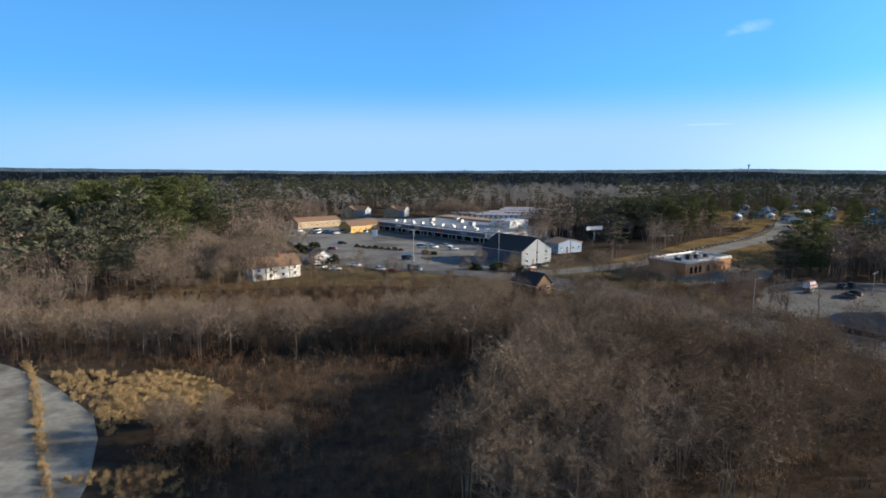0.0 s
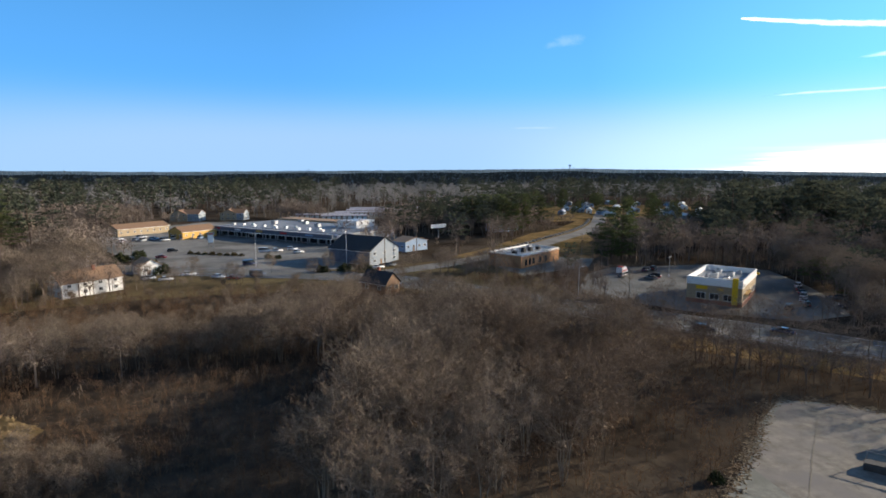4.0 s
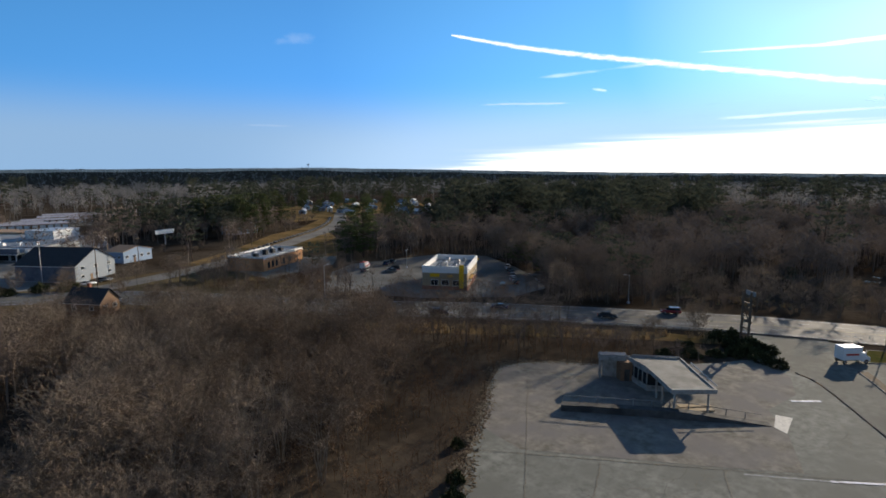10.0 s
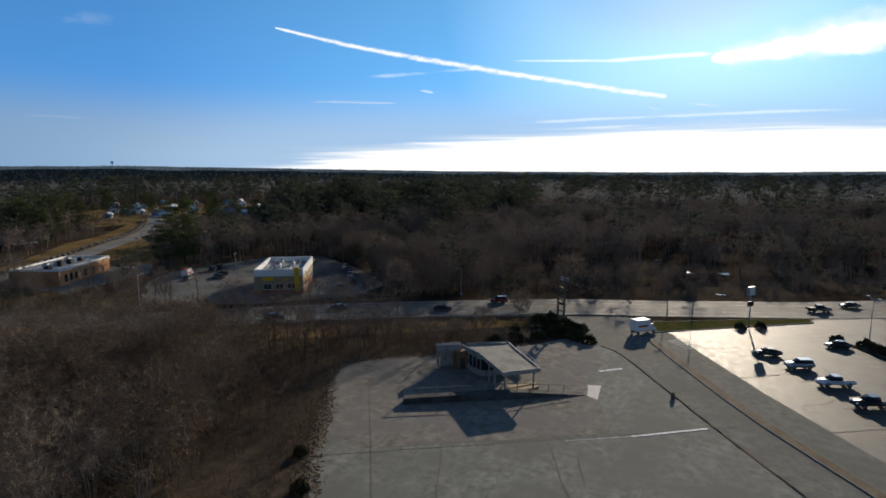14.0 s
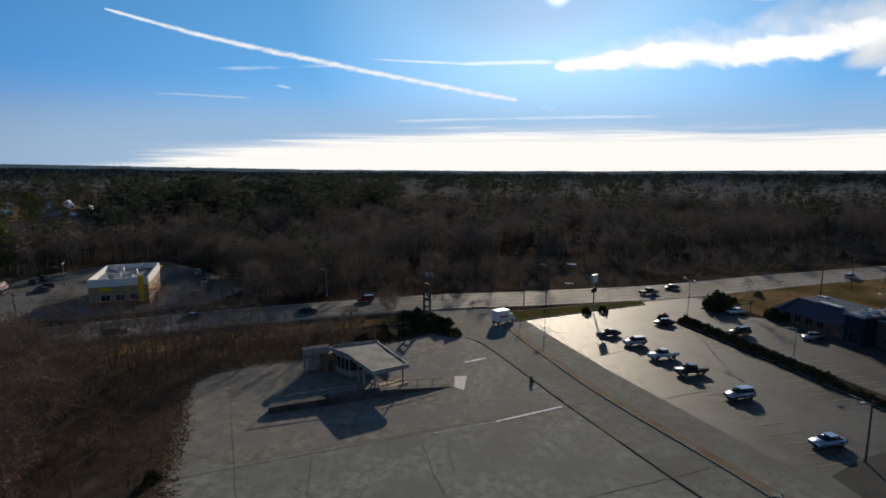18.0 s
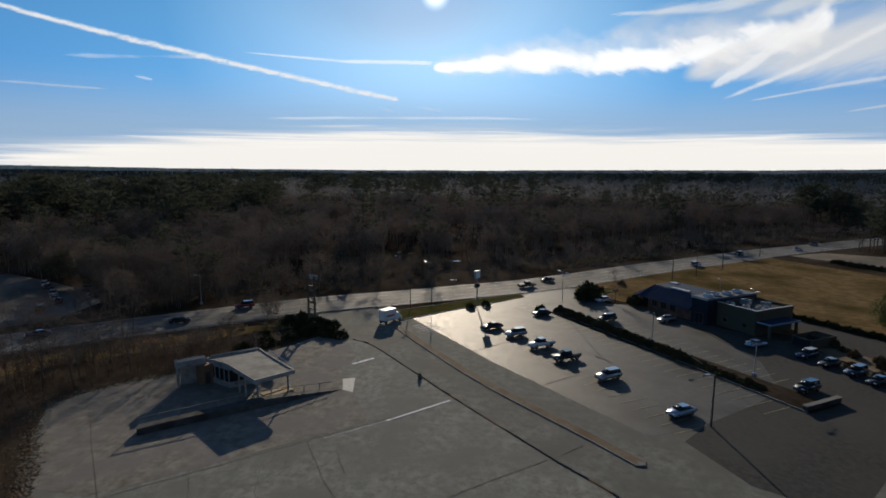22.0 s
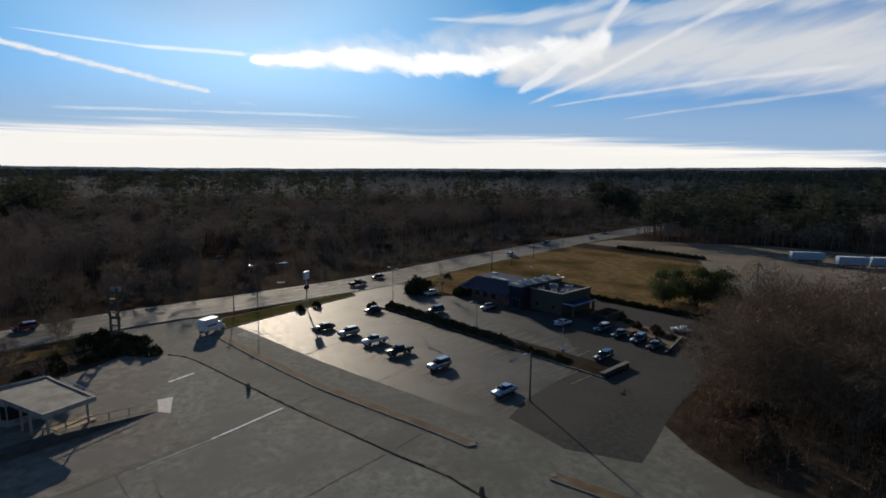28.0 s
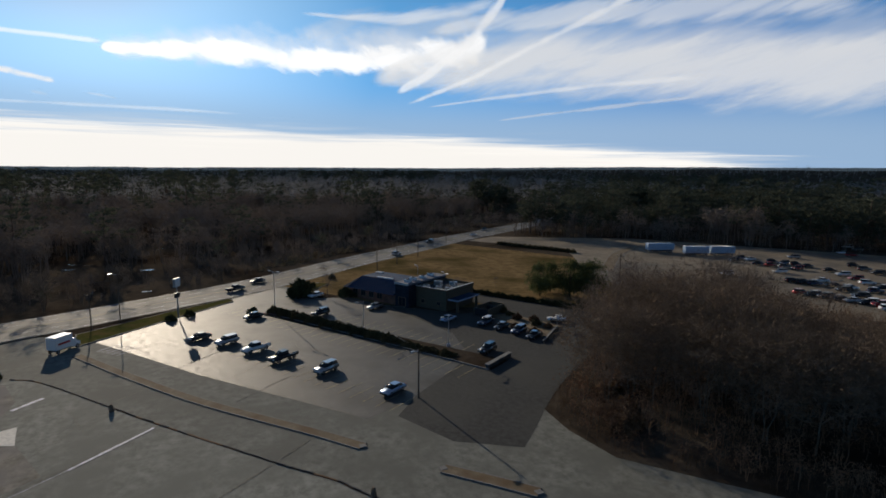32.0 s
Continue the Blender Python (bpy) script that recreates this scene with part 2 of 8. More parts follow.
# ---- clouds and contrails on the far sky ----
def cloud(name, spine, label, soft=0.2, amp=0.5, gain=1.0, full=0.9, grain=(2.0, 8.0), lean=0.0, glow=1.0, tint=(1, 1, 1), ends=0.08, top_only=False, n=60, rows=10):
    """A cloud band far behind everything: a spine of (azimuth, elevation, half height) in degrees."""
    keys = np.array(spine, float)
    at = np.linspace(0, len(keys) - 1, n)
    az, el, hw = [np.interp(at, range(len(keys)), keys[:, k]) for k in range(3)]
    verts, faces, edge, skyuv = [], [], [], []
    far = 4850 - 7 * len(bpy.data.meshes) % 140
    for i in range(n):
        for j in range(rows + 1):
            v = 2 * j / rows - 1
            a, e = radians(az[i]), radians(el[i] + v * hw[i])
            verts.append((far * math.sin(a) * math.cos(e), far * math.cos(a) * math.cos(e), EYE + far * math.sin(e)))
            edge.append((i / (n - 1), (v + 1) / 2 if not top_only else 0.5 + max(v, 0) / 2))
            skyuv.append((az[i] / 10, math.degrees(e) / 10))
    for i in range(n - 1):
        for j in range(rows):
            a = i * (rows + 1) + j
            faces.append((a, a + 1, a + rows + 2, a + rows + 1))
    me = bpy.data.meshes.new(name)
    me.from_pydata(verts, [], faces)
    for uv_name, uv in (("edge", edge), ("sky", skyuv)):
        layer = me.uv_layers.new(name=uv_name)
        for loop in me.loops:
            layer.data[loop.index].uv = uv[loop.vertex_index]
    m = bpy.data.materials.new(name)
    m.use_nodes = True
    nd, l = m.node_tree.nodes, m.node_tree.links
    nd.remove(nd["Principled BSDF"])

    def math_node(op, a, b=None, clamp=False):
        x = nd.new("ShaderNodeMath")
        x.operation, x.use_clamp = op, clamp
        for k, q in enumerate((a, b)):
            if q is None:
                continue
            if isinstance(q, (int, float)):
                x.inputs[k].default_value = q
            else:
                l.new(q, x.inputs[k])
        return x.outputs[0]

    def step(q, lo, hi):
        x = nd.new("ShaderNodeMapRange")
        x.interpolation_type = "SMOOTHSTEP"
        x.inputs[1].default_value, x.inputs[2].default_value = lo, hi
        l.new(q, x.inputs[0])
        return x.outputs[0]

    ue, us = nd.new("ShaderNodeUVMap"), nd.new("ShaderNodeUVMap")
    ue.uv_map, us.uv_map = "edge", "sky"
    sep = nd.new("ShaderNodeSeparateXYZ")
    l.new(ue.outputs[0], sep.inputs[0])
    across = math_node("ABSOLUTE", math_node("SUBTRACT", math_node("MULTIPLY", sep.outputs[1], 2), 1))
    body = math_node("MULTIPLY", step(math_node("SUBTRACT", 1, across), 0, 1 - soft), math_node("MULTIPLY", step(sep.outputs[0], 0, ends), step(math_node("SUBTRACT", 1, sep.outputs[0]), 0, ends)))
    mp = nd.new("ShaderNodeMapping")
    mp.vector_type = "TEXTURE"
    mp.inputs["Rotation"].default_value = (0, 0, radians(lean))
    mp.inputs["Scale"].default_value = (1 / grain[0], 1 / grain[1], 1)
    l.new(us.outputs[0], mp.inputs[0])
    noi = nd.new("ShaderNodeTexNoise")
    noi.inputs["Scale"].default_value, noi.inputs["Detail"].default_value, noi.inputs["Roughness"].default_value, noi.inputs["Distortion"].default_value = 1.0, 8, 0.6, 0.25
    l.new(mp.outputs[0], noi.inputs["Vector"])
    rough = nd.new("ShaderNodeMapRange")
    rough.inputs[1].default_value, rough.inputs[2].default_value = 0.3, 0.7
    l.new(noi.outputs[0], rough.inputs[0])
    val = math_node("SUBTRACT", math_node("MULTIPLY", body, gain), math_node("MULTIPLY", rough.outputs[0], amp))
    alpha = math_node("MULTIPLY", step(val, 0.0, 0.85), full)
    em, tr, mix = nd.new("ShaderNodeEmission"), nd.new("ShaderNodeBsdfTransparent"), nd.new("ShaderNodeMixShader")
    em.inputs[0].default_value, em.inputs[1].default_value = (*tint, 1), glow
    l.new(alpha, mix.inputs[0]), l.new(tr.outputs[0], mix.inputs[1]), l.new(em.outputs[0], mix.inputs[2])
    l.new(mix.outputs[0], nd["Material Output"].inputs[0])
    me.materials.append(m)
    return tagged(new("backdrop_" + name, me), label, "cloud", kind="structure")


def sky_backdrop():
    """The clear winter sky far behind everything: deep azure, paler towards the sun, open round the sun itself."""
    far, verts, faces, uv = 4960, [], [], []
    cols, rows = 90, 16
    for i in range(cols + 1):
        for j in range(rows + 1):
            a, e = -80 + 280 * i / cols, -2 + 30 * j / rows
            verts.append((far * math.sin(radians(a)) * math.cos(radians(e)), far * math.cos(radians(a)) * math.cos(radians(e)), EYE + far * math.sin(radians(e))))
            uv.append((a / 10, e / 10))
    for i in range(cols):
        for j in range(rows):
            k = i * (rows + 1) + j
            faces.append((k, k + 1, k + rows + 2, k + rows + 1))
    me = bpy.data.meshes.new("sky")
    me.from_pydata(verts, [], faces)
    layer = me.uv_layers.new(name="sky")
    for loop in me.loops:
        layer.data[loop.index].uv = uv[loop.vertex_index]
    m = bpy.data.materials.new("clear_sky")
    m.use_nodes = True
    nd, l = m.node_tree.nodes, m.node_tree.links
    nd.remove(nd["Principled BSDF"])
    at, sep, off, size = nd.new("ShaderNodeUVMap"), nd.new("ShaderNodeSeparateXYZ"), nd.new("ShaderNodeVectorMath"), nd.new("ShaderNodeVectorMath")
    at.uv_map, off.operation, size.operation = "sky", "SUBTRACT", "LENGTH"
    off.inputs[1].default_value = (SUN_AZ / 10, SUN_EL / 10, 0)
    l.new(at.outputs[0], sep.inputs[0]), l.new(at.outputs[0], off.inputs[0]), l.new(off.outputs[0], size.inputs[0])

    def span(q, a, b, lo, hi, kind="SMOOTHSTEP"):
        x = nd.new("ShaderNodeMapRange")
        x.interpolation_type = kind
        for k, v in zip((1, 2, 3, 4), (a, b, lo, hi)):
            x.inputs[k].default_value = v
        l.new(q, x.inputs[0])
        return x.outputs[0]

    ramp = nd.new("ShaderNodeValToRGB")
    stops = ramp.color_ramp.elements
    stops[0].position, stops[0].color = 0.05, (0.4, 0.66, 0.95, 1)
    stops[1].position, stops[1].color = 0.94, (0.04, 0.152, 0.35, 1)
    for p, c in ((0.28, (0.1, 0.318, 0.625, 1)), (0.61, (0.05, 0.188, 0.452, 1))):
        stops.new(p).color = c
    l.new(span(size.outputs["Value"], 0, 9, 0, 1, "LINEAR"), ramp.inputs[0])
    wide, gap = nd.new("ShaderNodeVectorMath"), nd.new("ShaderNodeVectorMath")
    wide.operation, gap.operation = "MULTIPLY_ADD", "LENGTH"
    wide.inputs[1].default_value, wide.inputs[2].default_value = (0.55, 1.15, 0), (-0.55 * (SUN_AZ - 4) / 10, -1.15 * (SUN_EL + 0.9) / 10, 0)
    l.new(at.outputs[0], wide.inputs[0]), l.new(wide.outputs[0], gap.inputs[0])
    cover = nd.new("ShaderNodeMath")
    cover.operation = "MULTIPLY"
    l.new(span(gap.outputs["Value"], 0.34, 0.85, 0, 0.94), cover.inputs[0]), l.new(span(sep.outputs[1], 2.0, 2.7, 1, 0), cover.inputs[1])
    em, tr, mix = nd.new("ShaderNodeEmission"), nd.new("ShaderNodeBsdfTransparent"), nd.new("ShaderNodeMixShader")
    l.new(ramp.outputs[0], em.inputs[0]), l.new(span(sep.outputs[1], 0, 2.6, 2.15, 0.95, "LINEAR"), em.inputs[1])
    near, glare, both, opening = nd.new("ShaderNodeEmission"), nd.new("ShaderNodeEmission"), nd.new("ShaderNodeAddShader"), nd.new("ShaderNodeAddShader")
    near.inputs[0].default_value, near.inputs[1].default_value = (0.0, 0.5, 1.0, 1), 0.52
    l.new(span(size.outputs["Value"], 0, 0.17, 1.5, 0), glare.inputs[1])
    l.new(near.outputs[0], both.inputs[0]), l.new(glare.outputs[0], both.inputs[1])
    l.new(both.outputs[0], opening.inputs[0]), l.new(tr.outputs[0], opening.inputs[1])
    l.new(cover.outputs[0], mix.inputs[0]), l.new(opening.outputs[0], mix.inputs[1]), l.new(em.outputs[0], mix.inputs[2])
    l.new(mix.outputs[0], nd["Material Output"].inputs[0])
    me.materials.append(m)
    return tagged(new("backdrop_sky", me), "clear azure winter sky", "sky", kind="structure")


sky_backdrop()
CLOUD = 1.4
cloud("horizon_haze", [(-90, 0.5, 10), (-30, 0.5, 10), (10, 0.5, 10), (40, 0.5, 10), (75, 0.5, 10)], "pale blue haze over the horizon", soft=0.0, amp=0.0, gain=1.0, full=0.85, grain=(0.5, 3), glow=CLOUD * 0.42, tint=(0.45, 0.68, 0.97), ends=0.4, top_only=True, n=90, rows=24)
cloud("sunward_haze", [(10, 0.5, 9), (40, 0.5, 10), (80, 0.5, 11), (120, 0.5, 10), (160, 0.5, 10), (220, 0.5, 10)], "brighter blue haze below the sun", soft=0.0, amp=0.0, gain=1.0, full=0.82, grain=(0.5, 3), glow=CLOUD * 0.62, tint=(0.53, 0.74, 1.0), ends=0.3, top_only=True, n=90, rows=24)
cloud("contrail", [(43.2, 13.3, 0.15), (44.6, 13.08, 0.28), (51.5, 11.87, 0.44), (61.3, 10.35, 0.55), (72.2, 8.52, 0.5), (78, 7.42, 0.5), (81.6, 6.8, 0.42)], "long white contrail sloping across the blue sky", soft=0.0, amp=0.5, gain=0.95, full=0.92, grain=(9, 24), glow=CLOUD * 0.85, ends=0.03)
cloud("cloud_bank", [(30, -0.3, 1.0), (40, 0.0, 1.6), (50, 0.0, 3.0), (62, 0.0, 4.8), (70, 0.0, 5.3), (80, 0.0, 5.7), (94, 0.0, 5.7), (101, 0.0, 5.3), (116, 0.0, 4.5), (127, 0.0, 3.6), (138, 0.0, 3.0), (152, 0.0, 2.7), (172, 0.0, 2.4)], "bright cream cloud bank low over the horizon", soft=0.2, amp=0.85, gain=1.7, full=0.97, grain=(0.55, 20), glow=CLOUD, tint=(1.0, 0.96, 0.9), ends=0.28, top_only=True, rows=24)
cloud("bank_streak", [(64, 4.6, 0.25), (75, 5.0, 0.3), (90, 5.1, 0.35), (104, 4.7, 0.25)], "thin white streaks over the cloud bank", soft=0.0, amp=0.90, gain=1.15, full=0.3, grain=(1.2, 14), glow=CLOUD, ends=0.3)
cloud("plume_veil", [(82, 9.9, 0.6), (86.5, 10.2, 2.0), (92, 10.9, 3.0), (98, 11.2, 3.6), (105, 11.2, 4.0), (112, 11.6, 4.4), (119, 12.4, 4.2)], "soft white veil round the cloud plume", soft=0.0, amp=0.7, gain=1.0, full=0.5, grain=(4, 2.5), lean=58, glow=CLOUD * 0.9, ends=0.2, rows=20)
cloud("bank_veil", [(28, 0.0, 1.5), (44, 0.0, 3.4), (60, 0.0, 5.4), (74, 0.0, 6.6), (90, 0.0, 6.8), (104, 0.0, 6.2), (120, 0.0, 5.0), (140, 0.0, 3.4), (172, 0.0, 2.6)], "thin pale streaks over the low cloud bank", soft=0.0, amp=0.55, gain=1.35, full=0.55, grain=(0.5, 16), glow=CLOUD * 0.85, tint=(1.0, 0.97, 0.93), ends=0.3, top_only=True, rows=24)
cloud("cloud_plume", [(84.4, 9.9, 0.6), (86.5, 10.0, 1.15), (91, 10.4, 1.8), (96.5, 10.5, 2.2), (101, 10.2, 2.05), (106, 10.2, 2.2), (111, 10.6, 2.7), (116, 11.2, 3.1), (121, 12.0, 2.8)], "brilliant white cloud plume with a feathered edge", soft=0.0, amp=0.9, gain=1.35, full=0.95, grain=(6, 3), lean=58, glow=CLOUD * 1.05, ends=0.05, rows=20)
cloud("cirrus_fan", [(107, 8.5, 1.2), (112, 9.2, 2.6), (118, 9.8, 4.4), (126, 9.8, 5.4), (134, 9.8, 5.6), (142, 9.0, 5.7), (150, 8.4, 5.7), (160, 8.6, 5.6), (172, 9, 5.5)], "wide fan of thin white cirrus streaks", soft=0.0, amp=0.6, gain=1.15, full=0.8, grain=(1.0, 4.5), lean=16, glow=CLOUD * 0.72, ends=0.1, rows=24, n=90)
cloud("cirrus_ray", [(111, 5.9, 0.3), (118, 8.6, 0.65), (125, 12, 0.7), (132, 15, 0.7), (138, 17.5, 0.7)], "straight bright cirrus ray", soft=0.0, amp=0.60, gain=1.05, full=0.60, grain=(3, 6), glow=CLOUD * 0.85, ends=0.1)
cloud("cirrus_ray", [(110.5, 7.2, 0.5), (114, 9.0, 1.2), (118, 12, 1.5), (121.5, 16, 1.5), (123, 19, 1.2)], "curved bright cirrus ray", soft=0.0, amp=0.75, gain=1.15, full=0.64, grain=(2, 5), lean=50, glow=CLOUD * 0.9, ends=0.1)
cloud("cirrus_ray", [(113, 5.9, 0.12), (120, 6.9, 0.35), (130, 8.0, 0.5), (142, 8.6, 0.5)], "thin cirrus edge", soft=0.0, amp=0.70, gain=1.10, full=0.48, grain=(2, 8), glow=CLOUD * 0.8, ends=0.12)
cloud("cirrus_ray", [(120, 4.6, 0.1), (126, 5.4, 0.3), (134, 6.2, 0.4), (142, 6.9, 0.3)], "thin low cirrus streak", soft=0.0, amp=0.70, gain=1.05, full=0.40, grain=(2, 8), glow=CLOUD * 0.7, ends=0.15)
cloud("high_cirrus", [(100, 14.4, 0.2), (106, 14.2, 0.6), (112, 14.3, 1.3), (118, 15, 1.6), (124, 16.5, 1.4)], "high thin cirrus veil", soft=0.0, amp=0.95, gain=1.20, full=0.56, grain=(1.2, 6), lean=10, glow=CLOUD * 0.85, ends=0.2)
cloud("cirrus_veil", [(98, 12.5, 1.5), (106, 12.5, 4.0), (116, 12.2, 5.6), (128, 11.6, 6.6), (140, 11.2, 6.4), (152, 11, 6), (166, 11, 6)], "milky thin veil behind the cirrus fan", soft=0.0, amp=0.7, gain=1.1, full=0.34, grain=(1.1, 4), lean=20, glow=CLOUD * 0.7, ends=0.2, rows=24, n=80)
cloud("cirrus_fan", [(112, 13, 0.8), (120, 14, 1.8), (130, 14.6, 2.4), (142, 14.2, 2.6), (156, 13.5, 2.5)], "upper streaks of the cirrus fan", soft=0.0, amp=0.8, gain=1.2, full=0.55, grain=(1.3, 8), lean=18, glow=CLOUD * 0.75, ends=0.15, rows=20)
cloud("thin_streak", [(65, 10.75, 0.1), (70, 10.6, 0.28), (76, 10.35, 0.32), (82, 10.4, 0.45), (86, 10.3, 0.4)], "thin white streak leading into the plume", soft=0.0, amp=0.75, gain=1.15, full=0.60, grain=(2, 7), glow=CLOUD, ends=0.15)
cloud("small_cloud", [(45.5, 6.65, 0.08), (49, 6.75, 0.22), (53, 6.7, 0.2), (56, 6.72, 0.06)], "small flat white cloud", soft=0.0, amp=0.6, gain=0.95, full=0.36, grain=(3, 8), glow=CLOUD * 0.7, ends=0.2)
cloud("small_cloud", [(57, 8.0, 0.2), (58, 7.85, 0.3), (59, 7.7, 0.15)], "small faint cloud puff", soft=0.0, amp=0.7, gain=1.05, full=0.35, grain=(5, 9), glow=CLOUD, ends=0.25)
cloud("small_cloud", [(83.3, 6.1, 0.1), (84.5, 5.95, 0.25), (86, 5.7, 0.08)], "small white cloud sliver", soft=0.0, amp=0.5, gain=1.05, full=0.5, grain=(5, 9), glow=CLOUD, ends=0.2)
cloud("small_cloud", [(79.4, 5.9, 0.2), (80.2, 5.8, 0.35), (81, 5.7, 0.2)], "small faint cloud puff", soft=0.0, amp=0.7, gain=1.0, full=0.45, grain=(5, 9), glow=CLOUD, ends=0.25)
cloud("small_cloud", [(22, 4.5, 0.1), (25.5, 4.5, 0.22), (29, 4.45, 0.1)], "faint flat cloud near the horizon", soft=0.0, amp=0.6, gain=0.95, full=0.1, grain=(3, 8), glow=CLOUD * 0.7, ends=0.3)
cloud("small_cloud", [(25, 11.9, 0.5), (28, 12.5, 1.3), (31, 12.9, 0.7)], "faint wisp high in the blue", soft=0.0, amp=0.9, gain=1.0, full=0.09, grain=(5, 9), glow=CLOUD * 0.7, ends=0.3)
cloud("small_cloud", [(49, 9.0, 0.1), (54, 9.3, 0.4), (60, 9.8, 0.4), (66, 10.2, 0.2)], "faint wisps under the contrail", soft=0.0, amp=1.0, gain=1.05, full=0.25, grain=(2, 7), glow=CLOUD, ends=0.3)

# ---- building blocks ----
def part(name, bm, mat, parent=None, label="", smooth=False):
    me = bpy.data.meshes.new(name)
    bm.normal_update()
    bm.to_mesh(me)
    bm.free()
    me.materials.append(mat)
    if smooth:
        me.polygons.foreach_set("use_smooth", [True] * len(me.polygons))
    ob = new(name, me)
    if parent:
        ob.parent = parent
    return tagged(ob, label)


def share(name, source, parent, m, label=""):
    """One more part on the mesh of another."""
    ob = new(name, source.data)
    ob.parent, ob.matrix_basis = parent, m
    return tagged(ob, label)


def thing(name, m, label, category, group="", kind=""):
    ob = new(name)
    ob.matrix_basis = m
    return tagged(ob, label, category, group, kind)


def box(bm, x0, y0, z0, x1, y1, z1, bevel=0.0):
    vs = [bm.verts.new((x, y, z)) for z in (z0, z1) for x, y in ((x0, y0), (x1, y0), (x1, y1), (x0, y1))]
    fs = [bm.faces.new([vs[i] for i in f]) for f in ((3, 2, 1, 0), (4, 5, 6, 7), (0, 1, 5, 4), (1, 2, 6, 5), (2, 3, 7, 6), (3, 0, 4, 7))]
    if bevel:
        es = list({e for f in fs for e in f.edges})
        bmesh.ops.bevel(bm, geom=es, offset=bevel, segments=1, affect="EDGES")
    return bm


def boxes(*args, bevel=0.0):
    bm = bmesh.new()
    for a in args:
        box(bm, *a, bevel=bevel)
    return bm


def prism(points, z0, z1, bm=None):
    """An upright block over a plan polygon (counter-clockwise)."""
    bm = bm or bmesh.new()
    if area(points) < 0:
        points = points[::-1]
    lo = [bm.verts.new((x, y, z0)) for x, y in points]
    hi = [bm.verts.new((x, y, z1)) for x, y in points]
    bm.faces.new(lo[::-1]), bm.faces.new(hi)
    for i in range(len(points)):
        j = (i + 1) % len(points)
        bm.faces.new((lo[i], lo[j], hi[j], hi[i]))
    return bm


def area(p):
    return sum(p[i - 1][0] * p[i][1] - p[i][0] * p[i - 1][1] for i in range(len(p))) / 2


def tube(bm, a, b, r0, r1, n=6, caps=True):
    a, b = Vector(a), Vector(b)
    q = (b - a).to_track_quat("Z", "Y")
    rings = []
    for c, r in ((a, r0), (b, r1)):
        rings.append([bm.verts.new(c + q @ Vector((r * math.cos(i * math.tau / n), r * math.sin(i * math.tau / n), 0))) for i in range(n)])
    for i in range(n):
        j = (i + 1) % n
        bm.faces.new((rings[0][i], rings[0][j], rings[1][j], rings[1][i]))
    if caps:
        bm.faces.new(rings[0][::-1]), bm.faces.new(rings[1])
    return bm


def rounded(points, steps=6):
    """A smooth line through plan points (Catmull-Rom)."""
    p = [Vector(q) for q in points]
    p = [2 * p[0] - p[1], *p, 2 * p[-1] - p[-2]]
    line = []
    for i in range(1, len(p) - 2):
        for k in range(steps):
            t = k / steps
            line.append(0.5 * (2 * p[i] + (p[i + 1] - p[i - 1]) * t + (2 * p[i - 1] - 5 * p[i] + 4 * p[i + 1] - p[i + 2]) * t * t + (3 * p[i] - p[i - 1] - 3 * p[i + 1] + p[i + 2]) * t ** 3))
    return line + [p[-2]]


def sides(line, off):
    """The line shifted to its right by off."""
    out = []
    for i, q in enumerate(line):
        d = (line[min(i + 1, len(line) - 1)] - line[max(i - 1, 0)]).normalized()
        out.append(q + Vector((d.y, -d.x)) * off)
    return out


def ribbon(line, left, right, z0, z1=None, bm=None):
    """A strip along a plan line from off left to off right; with z1 it is a solid kerb from z0 to z1."""
    bm = bm or bmesh.new()
    a, b = sides(line, left), sides(line, right)
    top = z0 if z1 is None else z1
    va, vb = [bm.verts.new((*q, top)) for q in a], [bm.verts.new((*q, top)) for q in b]
    for i in range(len(line) - 1):
        bm.faces.new((va[i], vb[i], vb[i + 1], va[i + 1]))
    if z1 is not None:
        wa, wb = [bm.verts.new((*q, z0)) for q in a], [bm.verts.new((*q, z0)) for q in b]
        for i in range(len(line) - 1):
            bm.faces.new((wa[i], va[i], va[i + 1], wa[i + 1]))
            bm.faces.new((vb[i], wb[i], wb[i + 1], vb[i + 1]))
        bm.faces.new((wa[0], wb[0], vb[0], va[0])), bm.faces.new((va[-1], vb[-1], wb[-1], wa[-1]))
    return bm


def sheet(points, z, thick=0.0):
    bm = bmesh.new()
    if area(points) < 0:
        points = points[::-1]
    if thick:
        return prism(points, z - thick, z)
    bm.faces.new([bm.verts.new((x, y, z)) for x, y in points])
    bm.normal_update()
    bmesh.ops.triangulate(bm, faces=bm.faces[:])
    return bm


def inside(px, py, poly):
    """Which of the points lie in a plan polygon."""
    hit = np.zeros(len(px), bool)
    for i in range(len(poly)):
        (x0, y0), (x1, y1) = poly[i - 1], poly[i]
        cross = (y0 > py) != (y1 > py)
        with np.errstate(divide="ignore", invalid="ignore"):
            hit ^= cross & (px < (x1 - x0) * (py - y0) / ((y1 - y0) or 1e-9) + x0)
    return hit


def near_line(px, py, line, dist):
    """Which of the points lie within dist of a plan line."""
    best = np.full(len(px), 1e9)
    for a, b in zip(line[:-1], line[1:]):
        d = np.array((b[0] - a[0], b[1] - a[1]))
        t = np.clip(((px - a[0]) * d[0] + (py - a[1]) * d[1]) / max(d @ d, 1e-9), 0, 1)
        best = np.minimum(best, np.hypot(px - a[0] - t * d[0], py - a[1] - t * d[1]))
    return best < dist


